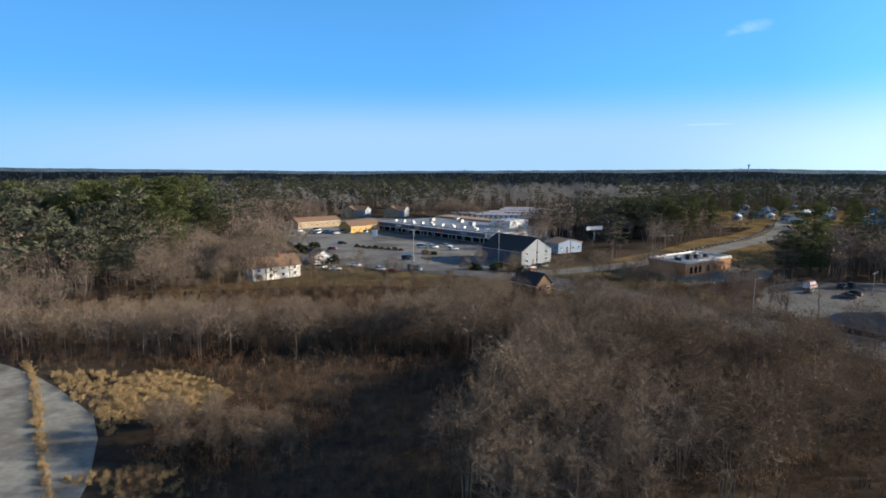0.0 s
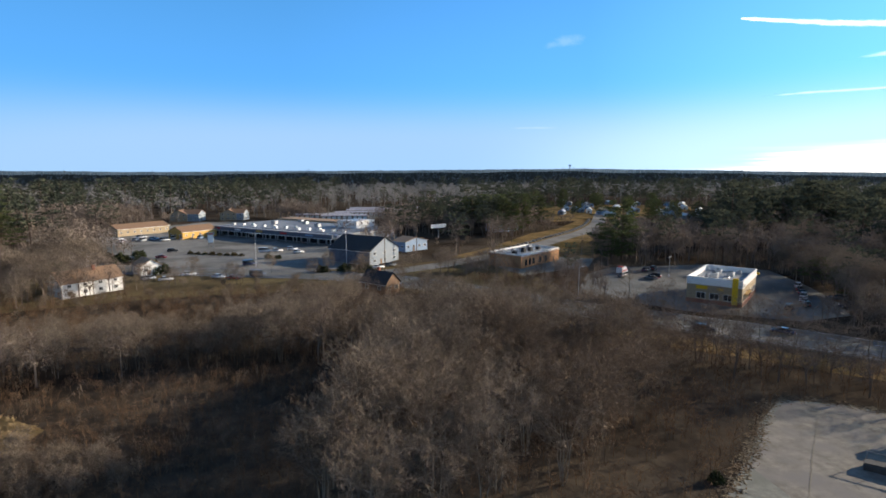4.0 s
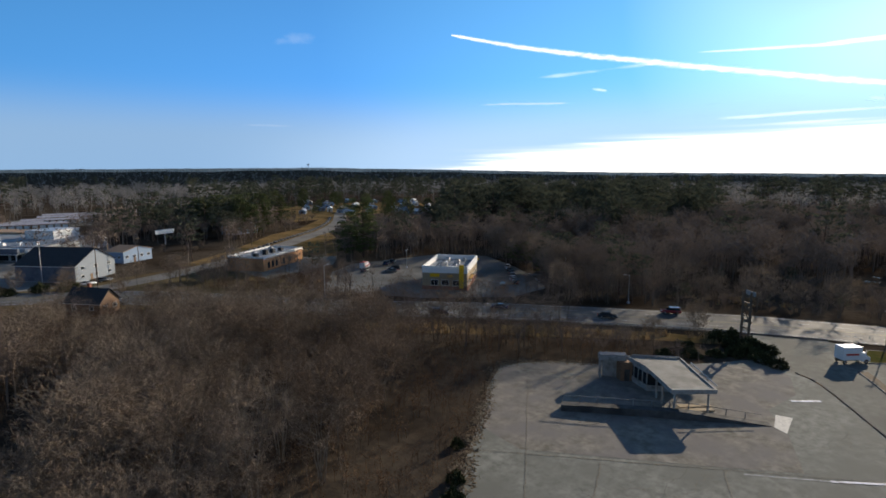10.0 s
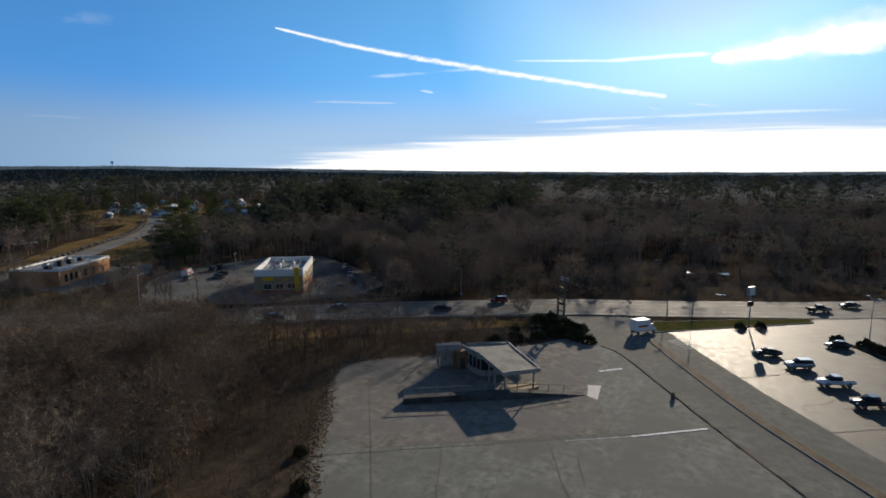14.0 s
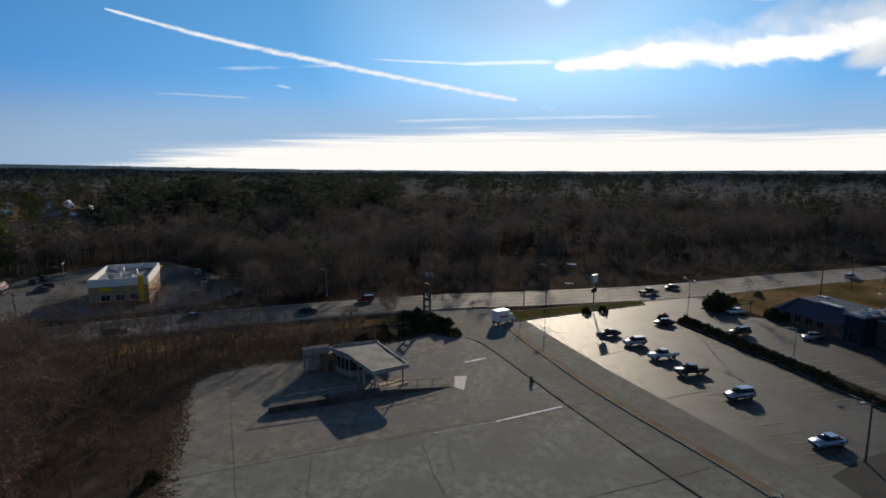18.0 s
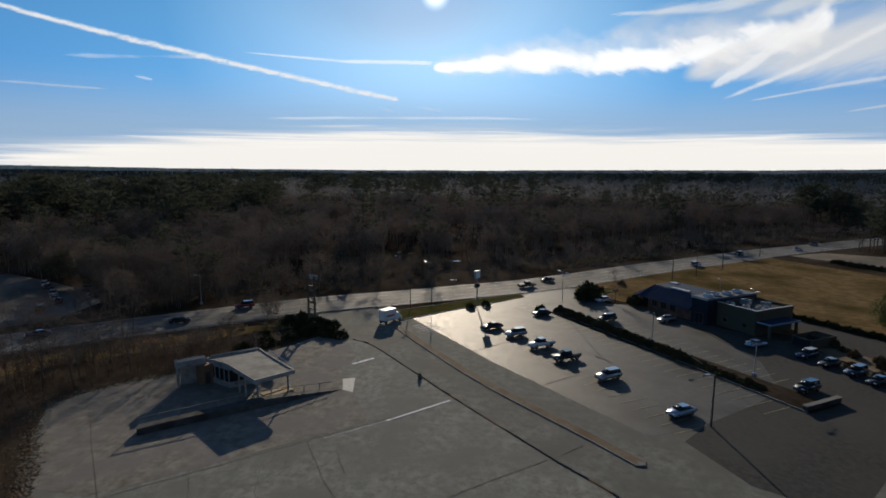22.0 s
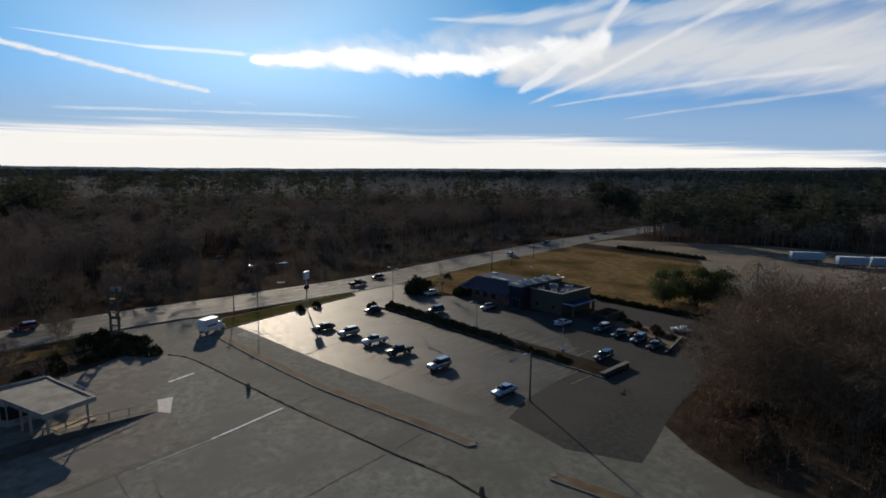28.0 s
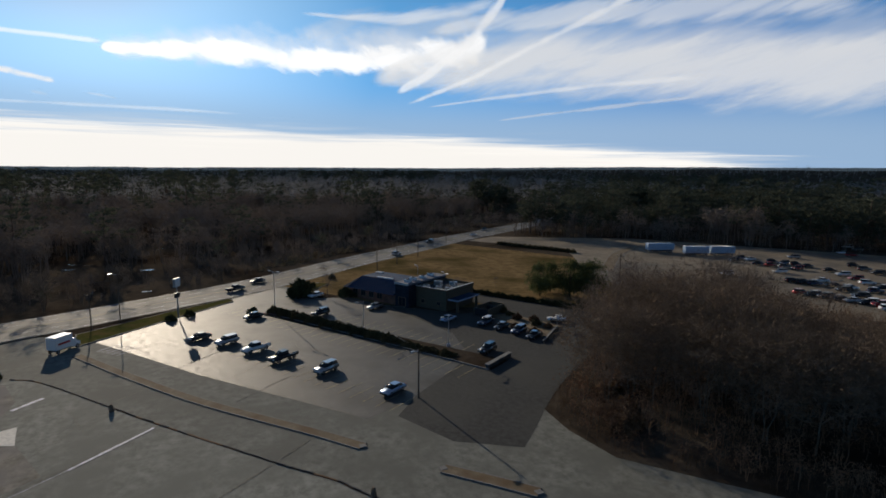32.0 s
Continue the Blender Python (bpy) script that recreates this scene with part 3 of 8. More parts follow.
def soup(name, tris, mat, parent=None, label="", category="", kind=""):
    """A mesh from an array of triangles (n, 3, 3)."""
    me = bpy.data.meshes.new(name)
    n = len(tris)
    me.vertices.add(3 * n), me.loops.add(3 * n), me.polygons.add(n)
    me.vertices.foreach_set("co", np.ascontiguousarray(tris, dtype=np.float32).ravel())
    me.loops.foreach_set("vertex_index", np.arange(3 * n, dtype=np.int32))
    me.polygons.foreach_set("loop_start", np.arange(0, 3 * n, 3, dtype=np.int32))
    me.update(calc_edges=True)
    me.materials.append(mat)
    ob = new(name, me)
    if parent:
        ob.parent = parent
    return tagged(ob, label, category, kind=kind)


def scatter(variants, xs, ys, zs, sizes, rng):
    """Copies of triangle arrays, each turned and scaled, as one array."""
    out = []
    pick = rng.integers(0, len(variants), len(xs))
    turn = rng.uniform(0, math.tau, len(xs))
    for v, tris in enumerate(variants):
        i = np.where(pick == v)[0]
        if not len(i):
            continue
        c, s, k = np.cos(turn[i])[:, None, None], np.sin(turn[i])[:, None, None], sizes[i][:, None, None]
        x, y, z = tris[None, ..., 0], tris[None, ..., 1], tris[None, ..., 2]
        wide = rng.uniform(0.85, 1.2, len(i))[:, None, None]
        out.append(np.stack(((c * x - s * y) * k * wide + xs[i][:, None, None], (s * x + c * y) * k * wide + ys[i][:, None, None], z * k + zs[i][:, None, None]), -1).reshape(-1, 3, 3))
    return np.concatenate(out)


HORIZON = ((-180, 0.1), (-45, 0.34), (-13, 0.1), (0, 0.18), (18, 0.3), (29, 0.4), (45, 0.15), (60, -0.1), (77, -0.2), (90, -0.2), (104, -0.1), (116, -0.06), (135, 0.25), (155, 0.3), (180, 0.1))


def terrain(x, y):
    """Ground height: level round the lots, low hills towards the horizon."""
    x, y = np.asarray(x, float), np.asarray(y, float)
    r, az = np.hypot(x, y), np.degrees(np.arctan2(x, y))
    rise = np.interp(az, [a for a, _ in HORIZON], [e for _, e in HORIZON])
    top = EYE + 4400 * np.tan(np.radians(rise)) - 13 + 3 * np.sin(az * 0.9) + 2 * np.sin(az * 2.7 + 1)
    s = np.clip((r - 1100) / (4400 - 1100), 0, 1)
    s = s * s * (3 - 2 * s)
    roll = 3.0 * np.sin(x / 310 + 1) * np.sin(y / 270) * np.clip((r - 700) / 800, 0, 1)
    return top * s + roll + 11 * np.clip((r - 4420) / 120, 0, 1)



def far_hills():
    """The hazy blue line of the farthest hills, a plain backdrop of distance with haze put into its glow."""
    n, far, verts, faces = 420, 3650, [], []
    for i in range(n + 1):
        a = -60 + 240 * i / n
        rise = float(np.interp(a, [p for p, _ in HORIZON], [e for _, e in HORIZON]))
        top = rise + 0.02 + 0.035 * noise.noise((a * 0.35, 0.5, 0)) + 0.02 * noise.noise((a * 2.1, 3.5, 0)) + 0.012 * noise.noise((a * 7.0, 9.5, 0))
        for e in (-0.62, top):
            verts.append((far * math.sin(radians(a)), far * math.cos(radians(a)), EYE + far * math.tan(radians(e))))
        if i:
            faces.append((2 * i - 2, 2 * i, 2 * i + 1, 2 * i - 1))
    me = bpy.data.meshes.new("hills")
    me.from_pydata(verts, [], faces)
    m = bpy.data.materials.new("glowing_hazed_hills")
    m.use_nodes = True
    nd, l = m.node_tree.nodes, m.node_tree.links
    nd.remove(nd["Principled BSDF"])
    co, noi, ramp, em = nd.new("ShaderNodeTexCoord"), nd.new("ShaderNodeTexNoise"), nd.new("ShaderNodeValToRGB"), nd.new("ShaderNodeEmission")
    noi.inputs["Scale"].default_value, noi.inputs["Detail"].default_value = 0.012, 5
    # Blue-grey of distance haze, given off as emission by the strip itself.
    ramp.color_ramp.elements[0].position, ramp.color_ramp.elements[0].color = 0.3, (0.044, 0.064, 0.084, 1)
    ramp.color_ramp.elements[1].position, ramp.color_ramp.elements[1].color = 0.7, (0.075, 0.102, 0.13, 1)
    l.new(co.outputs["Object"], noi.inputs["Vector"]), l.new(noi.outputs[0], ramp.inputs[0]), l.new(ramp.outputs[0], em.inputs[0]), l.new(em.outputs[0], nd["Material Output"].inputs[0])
    me.materials.append(m)
    return tagged(new("backdrop_hills", me), "hazy blue line of far wooded hills", "hills", kind="structure")


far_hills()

# ---- plan of the ground ----
HILL_ROAD = rounded([(555, -480), (505, -432), (440, -395), (400, -370), (345, -336)])
HIGHWAY = rounded([(-420, 385), (-260, 325), (-160, 280), (-100, 250), (-50, 224), (-10, 207), (20, 192), (42, 172), (58, 150), (74, 128), (90, 110), (105, 93), (119, 74), (130, 58), (141, 41), (150, 22), (160, 3), (170, -16), (184, -36), (204, -62), (226, -94), (250, -128), (275, -170), (302, -215), (345, -285), (420, -400)])
SIDE_ROAD = rounded([(30, 194), (62, 208), (105, 236), (147, 274), (176, 300), (213, 345), (262, 420), (330, 520)])
CURB = rounded([(111, 27), (107.3, 22.1), (91.5, 10.5), (83.6, 4.8), (65.3, -9.2), (58.3, -15), (53.2, -18), (30, -34), (8, -50)])
KIOSK_LOT = [(20, 26), (40.5, 41), (46, 46), (53.5, 51.3), (59, 55), (65, 60), (75, 65.8), (83, 61.5), (89, 53.5), (99, 44), (106, 38.5), (111, 36), (115, 33), (111, 27), (107.3, 22.1), (91.5, 10.5), (83.6, 4.8), (65.3, -9.2), (53.2, -18), (8, -50), (-14, -30), (0, 8)]
PAVED = [(115, 33), (124, 36), (130, 41), (137, 28), (133.5, 20), (156, -11), (160, -14), (170, -26), (160, -32), (148, -34), (146, -42), (135, -47), (118, -62), (116, -78), (99, -97), (82, -73), (71.4, -57), (64.4, -48.4), (57, -47.4), (48.6, -48.2), (40, -54.5), (10, -78), (-10, -70), (8, -50), (53.2, -18), (65.3, -9.2), (83.6, 4.8), (91.5, 10.5), (107.3, 22.1), (111, 27)]
FRESH = [(55.6, -39.1), (60.9, -31.4), (71, -27.4), (77, -33), (83.5, -42), (90, -49.5), (104, -53), (133, -48), (118, -62), (116, -78), (99, -96), (81.6, -73), (71, -57), (64, -48.4), (60, -44.2)]
PALE = [(132, 19), (155, -11), (158, -14), (166, -26), (148, -34), (146, -42), (135, -47), (100, -56), (93, -56), (88, -50), (84, -44), (76, -33), (72, -23), (100, -2)]
FIELD = [(152, -42), (168, -38), (184, -47), (209, -75), (236, -117), (178, -146), (150, -120), (124, -97), (140, -80), (146, -60)]
BIG_LOT = [(182, -149), (200, -158), (240, -130), (250, -150), (215, -215), (128, -275), (20, -320), (10, -250), (60, -165), (82, -138), (110, -120), (150, -128)]
FAST_LOT = [(84, 146), (103, 172), (118, 182), (158, 178), (172, 160), (160, 134), (147, 113), (137, 102), (120, 101), (100, 118)]
BRICK_LOT = [(80, 176), (112, 186), (125, 204), (108, 215), (78, 196)]
MALL_LOT = [(-140, 345), (-104, 327), (-68, 262), (-44, 222), (-6, 212), (24, 206), (20, 240), (60, 300), (64, 340), (40, 430), (-60, 440), (-100, 385)]
BANK = [(108, 212), (122, 212), (150, 238), (170, 285), (205, 330), (240, 372), (250, 400), (215, 375), (170, 322), (140, 300), (96, 250), (66, 224), (80, 212)]
GRAVEL = [(-130, 120), (-82, 99), (-73, 94), (-64, 87.5), (-52, 77.5), (-47, 70.5), (-41.5, 60), (-38, 50), (-36, 36), (-70, 30), (-120, 60)]
TUSSOCK = [(-54.5, 85), (-57, 93), (-52, 96.6), (-42, 93), (-34, 86), (-36, 78.7), (-46, 76)]
VERGE = [(64, 117), (80, 100), (95, 85), (107, 69), (118, 54), (122, 44), (119, 41), (112, 52), (100, 66), (88, 80), (72, 98), (58, 112)]
SHED_LOT = [(40, 440), (130, 440), (170, 520), (60, 540), (0, 480)]
HOMES_LOT = [(190, 370), (260, 380), (420, 470), (380, 560), (240, 520)]
STRIP = [(99, -97), (116, -78), (135, -47), (146, -42), (160, -32), (170, -26), (186, -46), (152, -42), (146, -60), (140, -80), (124, -97), (150, -120), (178, -146), (182, -149), (150, -128), (110, -120)]
LOW = [(-95, 160), (-40, 172), (0, 172), (30, 166), (50, 146), (64, 118), (80, 140), (84, 176), (125, 205), (150, 240), (108, 212), (60, 216), (20, 206), (-10, 212), (-50, 226), (-104, 262)]
SIGN_BED = [(100, 50), (112, 54), (127, 47), (131, 41), (115, 33), (106, 39)]
GAPS = [[(100, -60), (150, -36), (165, -45), (150, -75), (115, -90)], [(190, 360), (260, 372), (330, 410), (430, 480), (390, 570), (240, 530)], [(236, -117), (266, -150), (250, -175), (200, -158), (178, -146)], [(-105, 425), (-10, 425), (0, 475), (-105, 475)], [(20, 380), (130, 400), (150, 440), (40, 440)], [(42, 230), (78, 234), (100, 258), (104, 292), (76, 304), (48, 264)]]
GAPS.append([(545, -490), (565, -465), (510, -415), (440, -375), (400, -350), (338, -312), (312, -330), (395, -385), (440, -410)])
GAPS.append([(24, 198), (56, 210), (66, 238), (40, 262), (20, 240)])
GAPS.append([(112, 52), (140, 46), (166, -8), (150, -16), (118, 20)])
POOLS = [(299.6, 14.2), (266.5, 7.4), (230.6, 30.3), (234, 35.5), (212.8, 10.7), (176, 9.2), (223.1, 35.2)]
GAPS += [[(x * 0.86, y * 0.86 - 5), (x * 1.02, y * 1.02 - 5), (x * 1.02, y * 1.02 + 5), (x * 0.86, y * 0.86 + 5)] for x, y in POOLS]
CLEAR = [*GAPS, SIGN_BED, STRIP, KIOSK_LOT, PAVED, FIELD, BIG_LOT, FAST_LOT, BRICK_LOT, MALL_LOT, BANK, GRAVEL, VERGE, SHED_LOT, HOMES_LOT]


def ground_sheet():
    rings = [0.0] + [4 * 1.058 ** k for k in range(127)]
    rings = [r for r in rings if r < 4850]
    seg = 180
    bm = bmesh.new()
    grid = []
    for r in rings:
        a = np.arange(seg) * math.tau / seg
        x, y = r * np.sin(a), r * np.cos(a)
        z = terrain(x, y) - 0.02
        grid.append([bm.verts.new(v) for v in zip(x, y, z)])
    for k in range(1, len(rings) - 1):
        for i in range(seg):
            j = (i + 1) % seg
            bm.faces.new((grid[k][i], grid[k + 1][i], grid[k + 1][j], grid[k][j]))
    mid = bm.verts.new((0, 0, -0.02))
    for i in range(seg):
        bm.faces.new((mid, grid[1][i], grid[1][(i + 1) % seg]))
    for v in grid[0]:
        bm.verts.remove(v)
    bmesh.ops.recalc_face_normals(bm, faces=bm.faces[:])
    return bm


def setting(name, bm, mat, label, category):
    return tagged(part(name, bm, mat), label, category, kind="structure")


setting("ground", ground_sheet(), M_GROUND, "brown leaf-littered winter ground under bare woods", "ground")
setting("pavement", sheet(KIOSK_LOT, 0.0), M_LOT, "cracked old grey asphalt of an abandoned lot", "parking lot")
APRON = [(53, 43), (67.2, 24), (73.5, 16), (83.2, 20.4), (90, 25), (99.7, 23.9), (108, 27), (110.5, 29.5), (105.5, 38), (98.5, 43.5), (88.5, 53), (82.5, 60.8), (75, 65), (65.4, 59.3), (59.2, 54.4), (54, 50.8)]
setting("pavement", sheet(APRON, 0.014), M_BROWNLOT, "weathered brownish asphalt round the old booth", "parking lot")
setting("pavement", sheet(PAVED, 0.0), M_WORNLOT, "worn grey asphalt of the restaurant parking lot", "parking lot")
setting("pavement", sheet(PALE, 0.008), M_PALE, "pale sun-bleached asphalt with parking bays", "parking lot")
setting("pavement", sheet(FRESH, 0.014), M_NEW, "darker newly laid asphalt patch", "parking lot")
setting("ground", sheet(FIELD, 0.03), M_FIELD, "mown tan winter grass field", "field")
setting("ground", sheet(LOW, 0.0), M_ROUGH, "tan and rusty winter grass with brush", "verge")
setting("ground", sheet(STRIP, 0.0), M_FIELD, "worn grass strip round the restaurant", "verge")
setting("pavement", sheet(BIG_LOT, 0.03), M_BIGLOT, "broad pale parking lot of a big store", "parking lot")
setting("pavement", sheet(FAST_LOT, 0.03), M_ROAD, "grey asphalt round the fast food restaurant", "parking lot")
setting("pavement", sheet(BRICK_LOT, 0.03), M_LOT, "asphalt beside the low brick building", "parking lot")
setting("pavement", sheet(MALL_LOT, 0.03), M_MALLLOT, "wide asphalt lot before the strip mall", "parking lot")
setting("ground", sheet(BANK, 0.02), M_FIELD, "tan grass bank along the side road", "verge")
setting("ground", sheet(GRAVEL, 0.02), M_SAND, "pale gravel track with wheel ruts", "gravel")
setting("ground", sheet(TUSSOCK, 0.02), M_FIELD, "tan tussock grass in the wet clearing", "clearing")
setting("ground", sheet(VERGE, 0.02), M_FIELD, "rusty dry grass verge below the road", "verge")
setting("pavement", sheet(SHED_LOT, 0.02), M_LOT, "asphalt between long storage sheds", "parking lot")
setting("ground", sheet(HOMES_LOT, 0.02), M_FIELD, "tan ground of the mobile home park", "ground")
setting("road", ribbon(HIGHWAY, -8.5, 8.5, 0.09), M_ROAD, "grey four-lane asphalt road", "road")
setting("road", ribbon(HILL_ROAD, -4, 4, 0.07), M_SIDEROAD, "narrow pale road between far woods", "road")
setting("road", ribbon(SIDE_ROAD, -5, 5, 0.07), M_SIDEROAD, "pale two-lane side road climbing to the homes", "road")

# ---- woods ----
def sliver(a, b, w, rng):
    """A thin tapering triangle from a to b."""
    d = b - a
    s = np.cross(d, rng.normal(size=3))
    s *= w / 2 / max(np.linalg.norm(s), 1e-9)
    return np.array((a - s, a + s, b))


def taper(a, b, r0, r1, sides_n=3):
    """A tapering limb as triangles."""
    d = (b - a) / max(np.linalg.norm(b - a), 1e-9)
    u = np.cross(d, (0.3, 0.9, 0.2))
    u /= np.linalg.norm(u)
    v = np.cross(d, u)
    out = []
    for i in range(sides_n):
        p, q = [np.cos(t) * u + np.sin(t) * v for t in (i * math.tau / sides_n, (i + 1) * math.tau / sides_n)]
        out += [(a + p * r0, a + q * r0, b + q * r1), (a + p * r0, b + q * r1, b + p * r1)]
    return np.array(out)


def bare_tree(seed, h, spread, limbs, subs, twigs, width=0.035, stems=1, fuzz=900):
    """Trunk and limb triangles, and twig triangles, of a leafless tree whose limbs end on a rounded crown."""
    rng = np.random.default_rng(seed)
    wood, fine = [], []
    heart = np.array((0, 0, 0.6 * h))
    lobes = rng.uniform(0, math.tau, 3)

    def rim(d):
        """How far the uneven crown reaches from its heart towards d."""
        a = math.atan2(d[1], d[0])
        k = 1 + 0.16 * math.sin(2 * a + lobes[0]) + 0.12 * math.sin(5 * a + lobes[1]) + 0.1 * math.sin(7 * d[2] + lobes[2])
        return k / math.sqrt((d[0] ** 2 + d[1] ** 2) / spread ** 2 + d[2] ** 2 / ((0.4 * h) ** 2 if d[2] > 0 else (0.3 * h) ** 2))

    for s in range(stems):
        turn = s * math.tau / stems + rng.uniform(-0.5, 0.5)
        lean = (rng.normal(size=2) * 0.03) if stems == 1 else np.array((math.cos(turn), math.sin(turn))) * spread * rng.uniform(0.25, 0.5) / h
        r = 0.0095 * h * (1 if stems == 1 else 0.72)
        foot = np.array((math.cos(turn), math.sin(turn), 0)) * (0 if stems == 1 else 0.3)
        pts = [foot - (0, 0, 0.2)]
        for k in range(1, 7):
            f = k / 6
            pts.append(foot + np.array((lean[0] * h * f ** 1.4 + rng.normal() * 0.12, lean[1] * h * f ** 1.4 + rng.normal() * 0.12, h * 0.84 * f)))
        for k in range(6):
            wood.append(taper(pts[k], pts[k + 1], r * (1 - k / 6.6), r * (1 - (k + 1) / 6.6), 4))
        for i in range(limbs // stems):
            f = rng.uniform(0.3, 1) ** 0.9
            k = min(int(f * 6), 5)
            base = pts[k] + (pts[k + 1] - pts[k]) * (f * 6 - k)
            a = rng.uniform(0, math.tau)
            d = np.array((math.cos(a), math.sin(a), rng.uniform(-0.35, 0.6) + (f - 0.55) * 1.6))
            d /= np.linalg.norm(d)
            tip = heart + np.array((pts[4][0], pts[4][1], 0)) * 0.5 + d * rim(d) * rng.uniform(0.8, 1.02)
            way = tip - base
            reach = np.linalg.norm(way)
            mid = base + way * 0.5 - np.array((0, 0, 0.07)) * reach + rng.normal(size=3) * 0.05 * reach
            lr = r * (1 - f * 0.75) * 0.42
            wood += [taper(base, mid, lr, lr * 0.6), taper(mid, tip, lr * 0.6, 0.01)]
            flow = way / reach
            for j in range(subs):
                g = rng.uniform(0.25, 1)
                q = base + (mid - base) * g * 2 if g < 0.5 else mid + (tip - mid) * (g * 2 - 1)
                w = flow * 0.7 + rng.normal(size=3) * (0.75, 0.75, 0.5) + (0, 0, 0.2)
                w /= np.linalg.norm(w)
                e = q + w * (0.06 * h + 0.1 * reach) * rng.uniform(0.6, 1.2)
                fine.append(sliver(q, e, 0.055, rng))
                for t in range(twigs):
                    m = q + (e - q) * rng.uniform(0.25, 1)
                    v = w * 0.7 + rng.normal(size=3) * 0.62 + (0, 0, 0.12)
                    fine.append(sliver(m, m + v / np.linalg.norm(v) * 0.05 * h * rng.uniform(0.4, 1.3), width, rng))
    for i in range(fuzz):
        d = rng.normal(size=3) + (0, 0, 0.35)
        d /= np.linalg.norm(d)
        p = heart + d * rim(d) * rng.uniform(0.35, 1.0) ** 0.45
        v = d * 0.8 + rng.normal(size=3) * 0.55
        fine.append(sliver(p, p + v / np.linalg.norm(v) * 0.05 * h * rng.uniform(0.5, 1.4), width, rng))
    return np.concatenate(wood), np.array(fine)


def tuft(seed, n_limb, n_twig, w, flat=1.0):
    """A small leafless tree of height 1 with a lobed crown, for woods seen from afar."""
    rng = np.random.default_rng(seed)
    fork = np.array((rng.normal() * 0.03, rng.normal() * 0.03, 0.42))
    out = [*taper(np.array((0, 0, -0.05)), fork, 0.014, 0.009)]
    lobes = []
    for i in range(max(4, n_limb // 2)):
        a, o = rng.uniform(0, math.tau), rng.uniform(0.02, 0.24) * flat
        c = np.array((math.cos(a) * o, math.sin(a) * o, rng.uniform(0.48, 0.84) - 0.35 * o / flat))
        lobes.append((c, rng.uniform(0.1, 0.17) * (0.5 + 0.5 * flat)))
        out.append(sliver(fork * (1, 1, rng.uniform(0.6, 1)), c, 0.016, rng))
    for i in range(n_limb):
        c, k = lobes[i % len(lobes)]
        d = rng.normal(size=3) + (0, 0, 0.3)
        out.append(sliver(c * (0.8, 0.8, 0.9), c + d / np.linalg.norm(d) * k, 0.011, rng))
    for i in range(n_twig):
        c, k = lobes[int(rng.integers(0, len(lobes)))]
        d = rng.normal(size=3) + (0, 0, 0.25)
        d /= np.linalg.norm(d)
        p = c + d * k * rng.uniform(0.3, 1.0) ** 0.5
        v = d * 0.7 + rng.normal(size=3) * 0.5
        out.append(sliver(p, p + v / np.linalg.norm(v) * rng.uniform(0.05, 0.12), w, rng))
    return np.array(out)


def conifer(seed, tiers, pads, dense, open_base=0.25, coarse=1.0):
    """Trunk and needle triangles of an old white pine of height 1: level limbs that carry flat plumes, an uneven crown."""
    rng = np.random.default_rng(seed)
    bend = rng.normal(size=2) * 0.02
    trunk = taper(np.array((0, 0, -0.03)), np.array((bend[0], bend[1], 0.95)), 0.014, 0.003, 5)
    out, limbs = [], []
    heavy = rng.uniform(0, math.tau)
    for k in range(tiers):
        f = open_base + (0.97 - open_base) * (k + rng.uniform(0.0, 0.9)) / tiers
        u = (f - open_base) / (1 - open_base)
        reach = 0.3 * math.sqrt(max(0.02, 1 - (1.1 * u - 0.28) ** 2 * 1.25)) * rng.uniform(0.65, 1.15)
        for j in range(pads):
            a = rng.uniform(0, math.tau)
            o = reach * rng.uniform(0.35, 1.0) * (1 + 0.25 * math.cos(a - heavy))
            stem = np.array((bend[0] * f, bend[1] * f, f))
            tip = stem + np.array((math.cos(a) * o, math.sin(a) * o, rng.uniform(-0.01, 0.05)))
            limbs.append(sliver(stem, tip, 0.009, rng))
            wide, thick = rng.uniform(0.055, 0.1), rng.uniform(0.014, 0.03)
            for t in range(dense):
                e = rng.normal(size=3)
                e *= rng.uniform(0.4, 1.0) / np.linalg.norm(e)
                c = tip + e * (wide, wide, thick)
                d = rng.normal(size=3) * (0.8, 0.8, 0.5) + (math.cos(a), math.sin(a), 0.5)
                d *= coarse * rng.uniform(0.025, 0.05) / np.linalg.norm(d)
                out.append(sliver(c - d * 0.5, c + d, coarse * rng.uniform(0.016, 0.03), rng))
    return np.concatenate((trunk, np.array(limbs))), np.array(out)


def bush_tris(seed, n, size=0.16, low=-0.05, stretch=(1, 1, 1)):
    """Leafy triangles filling a rough dome of radius 1."""
    rng = np.random.default_rng(seed)
    out = []
    for i in range(n):
        d = rng.normal(size=3)
        d /= np.linalg.norm(d)
        d[2] = abs(d[2]) if d[2] < low else d[2]
        p = d * rng.uniform(0.55, 1.0) ** 0.6 * (1 + 0.18 * math.sin(5 * d[0] + seed) + 0.15 * math.sin(7 * d[1] + 2 * d[2]))
        e = rng.normal(size=3) + d
        e *= size * rng.uniform(0.6, 1.5) / np.linalg.norm(e)
        out.append(sliver(p, p + e, size * rng.uniform(0.5, 0.9), rng))
    return np.array(out) * stretch


def blocked(x, y, gap=2.0):
    hit = near_line(x, y, HIGHWAY, 9 + gap) | near_line(x, y, SIDE_ROAD, 6 + gap)
    for poly in CLEAR:
        hit |= inside(x, y, poly)
    return hit


rng = np.random.default_rng(7)

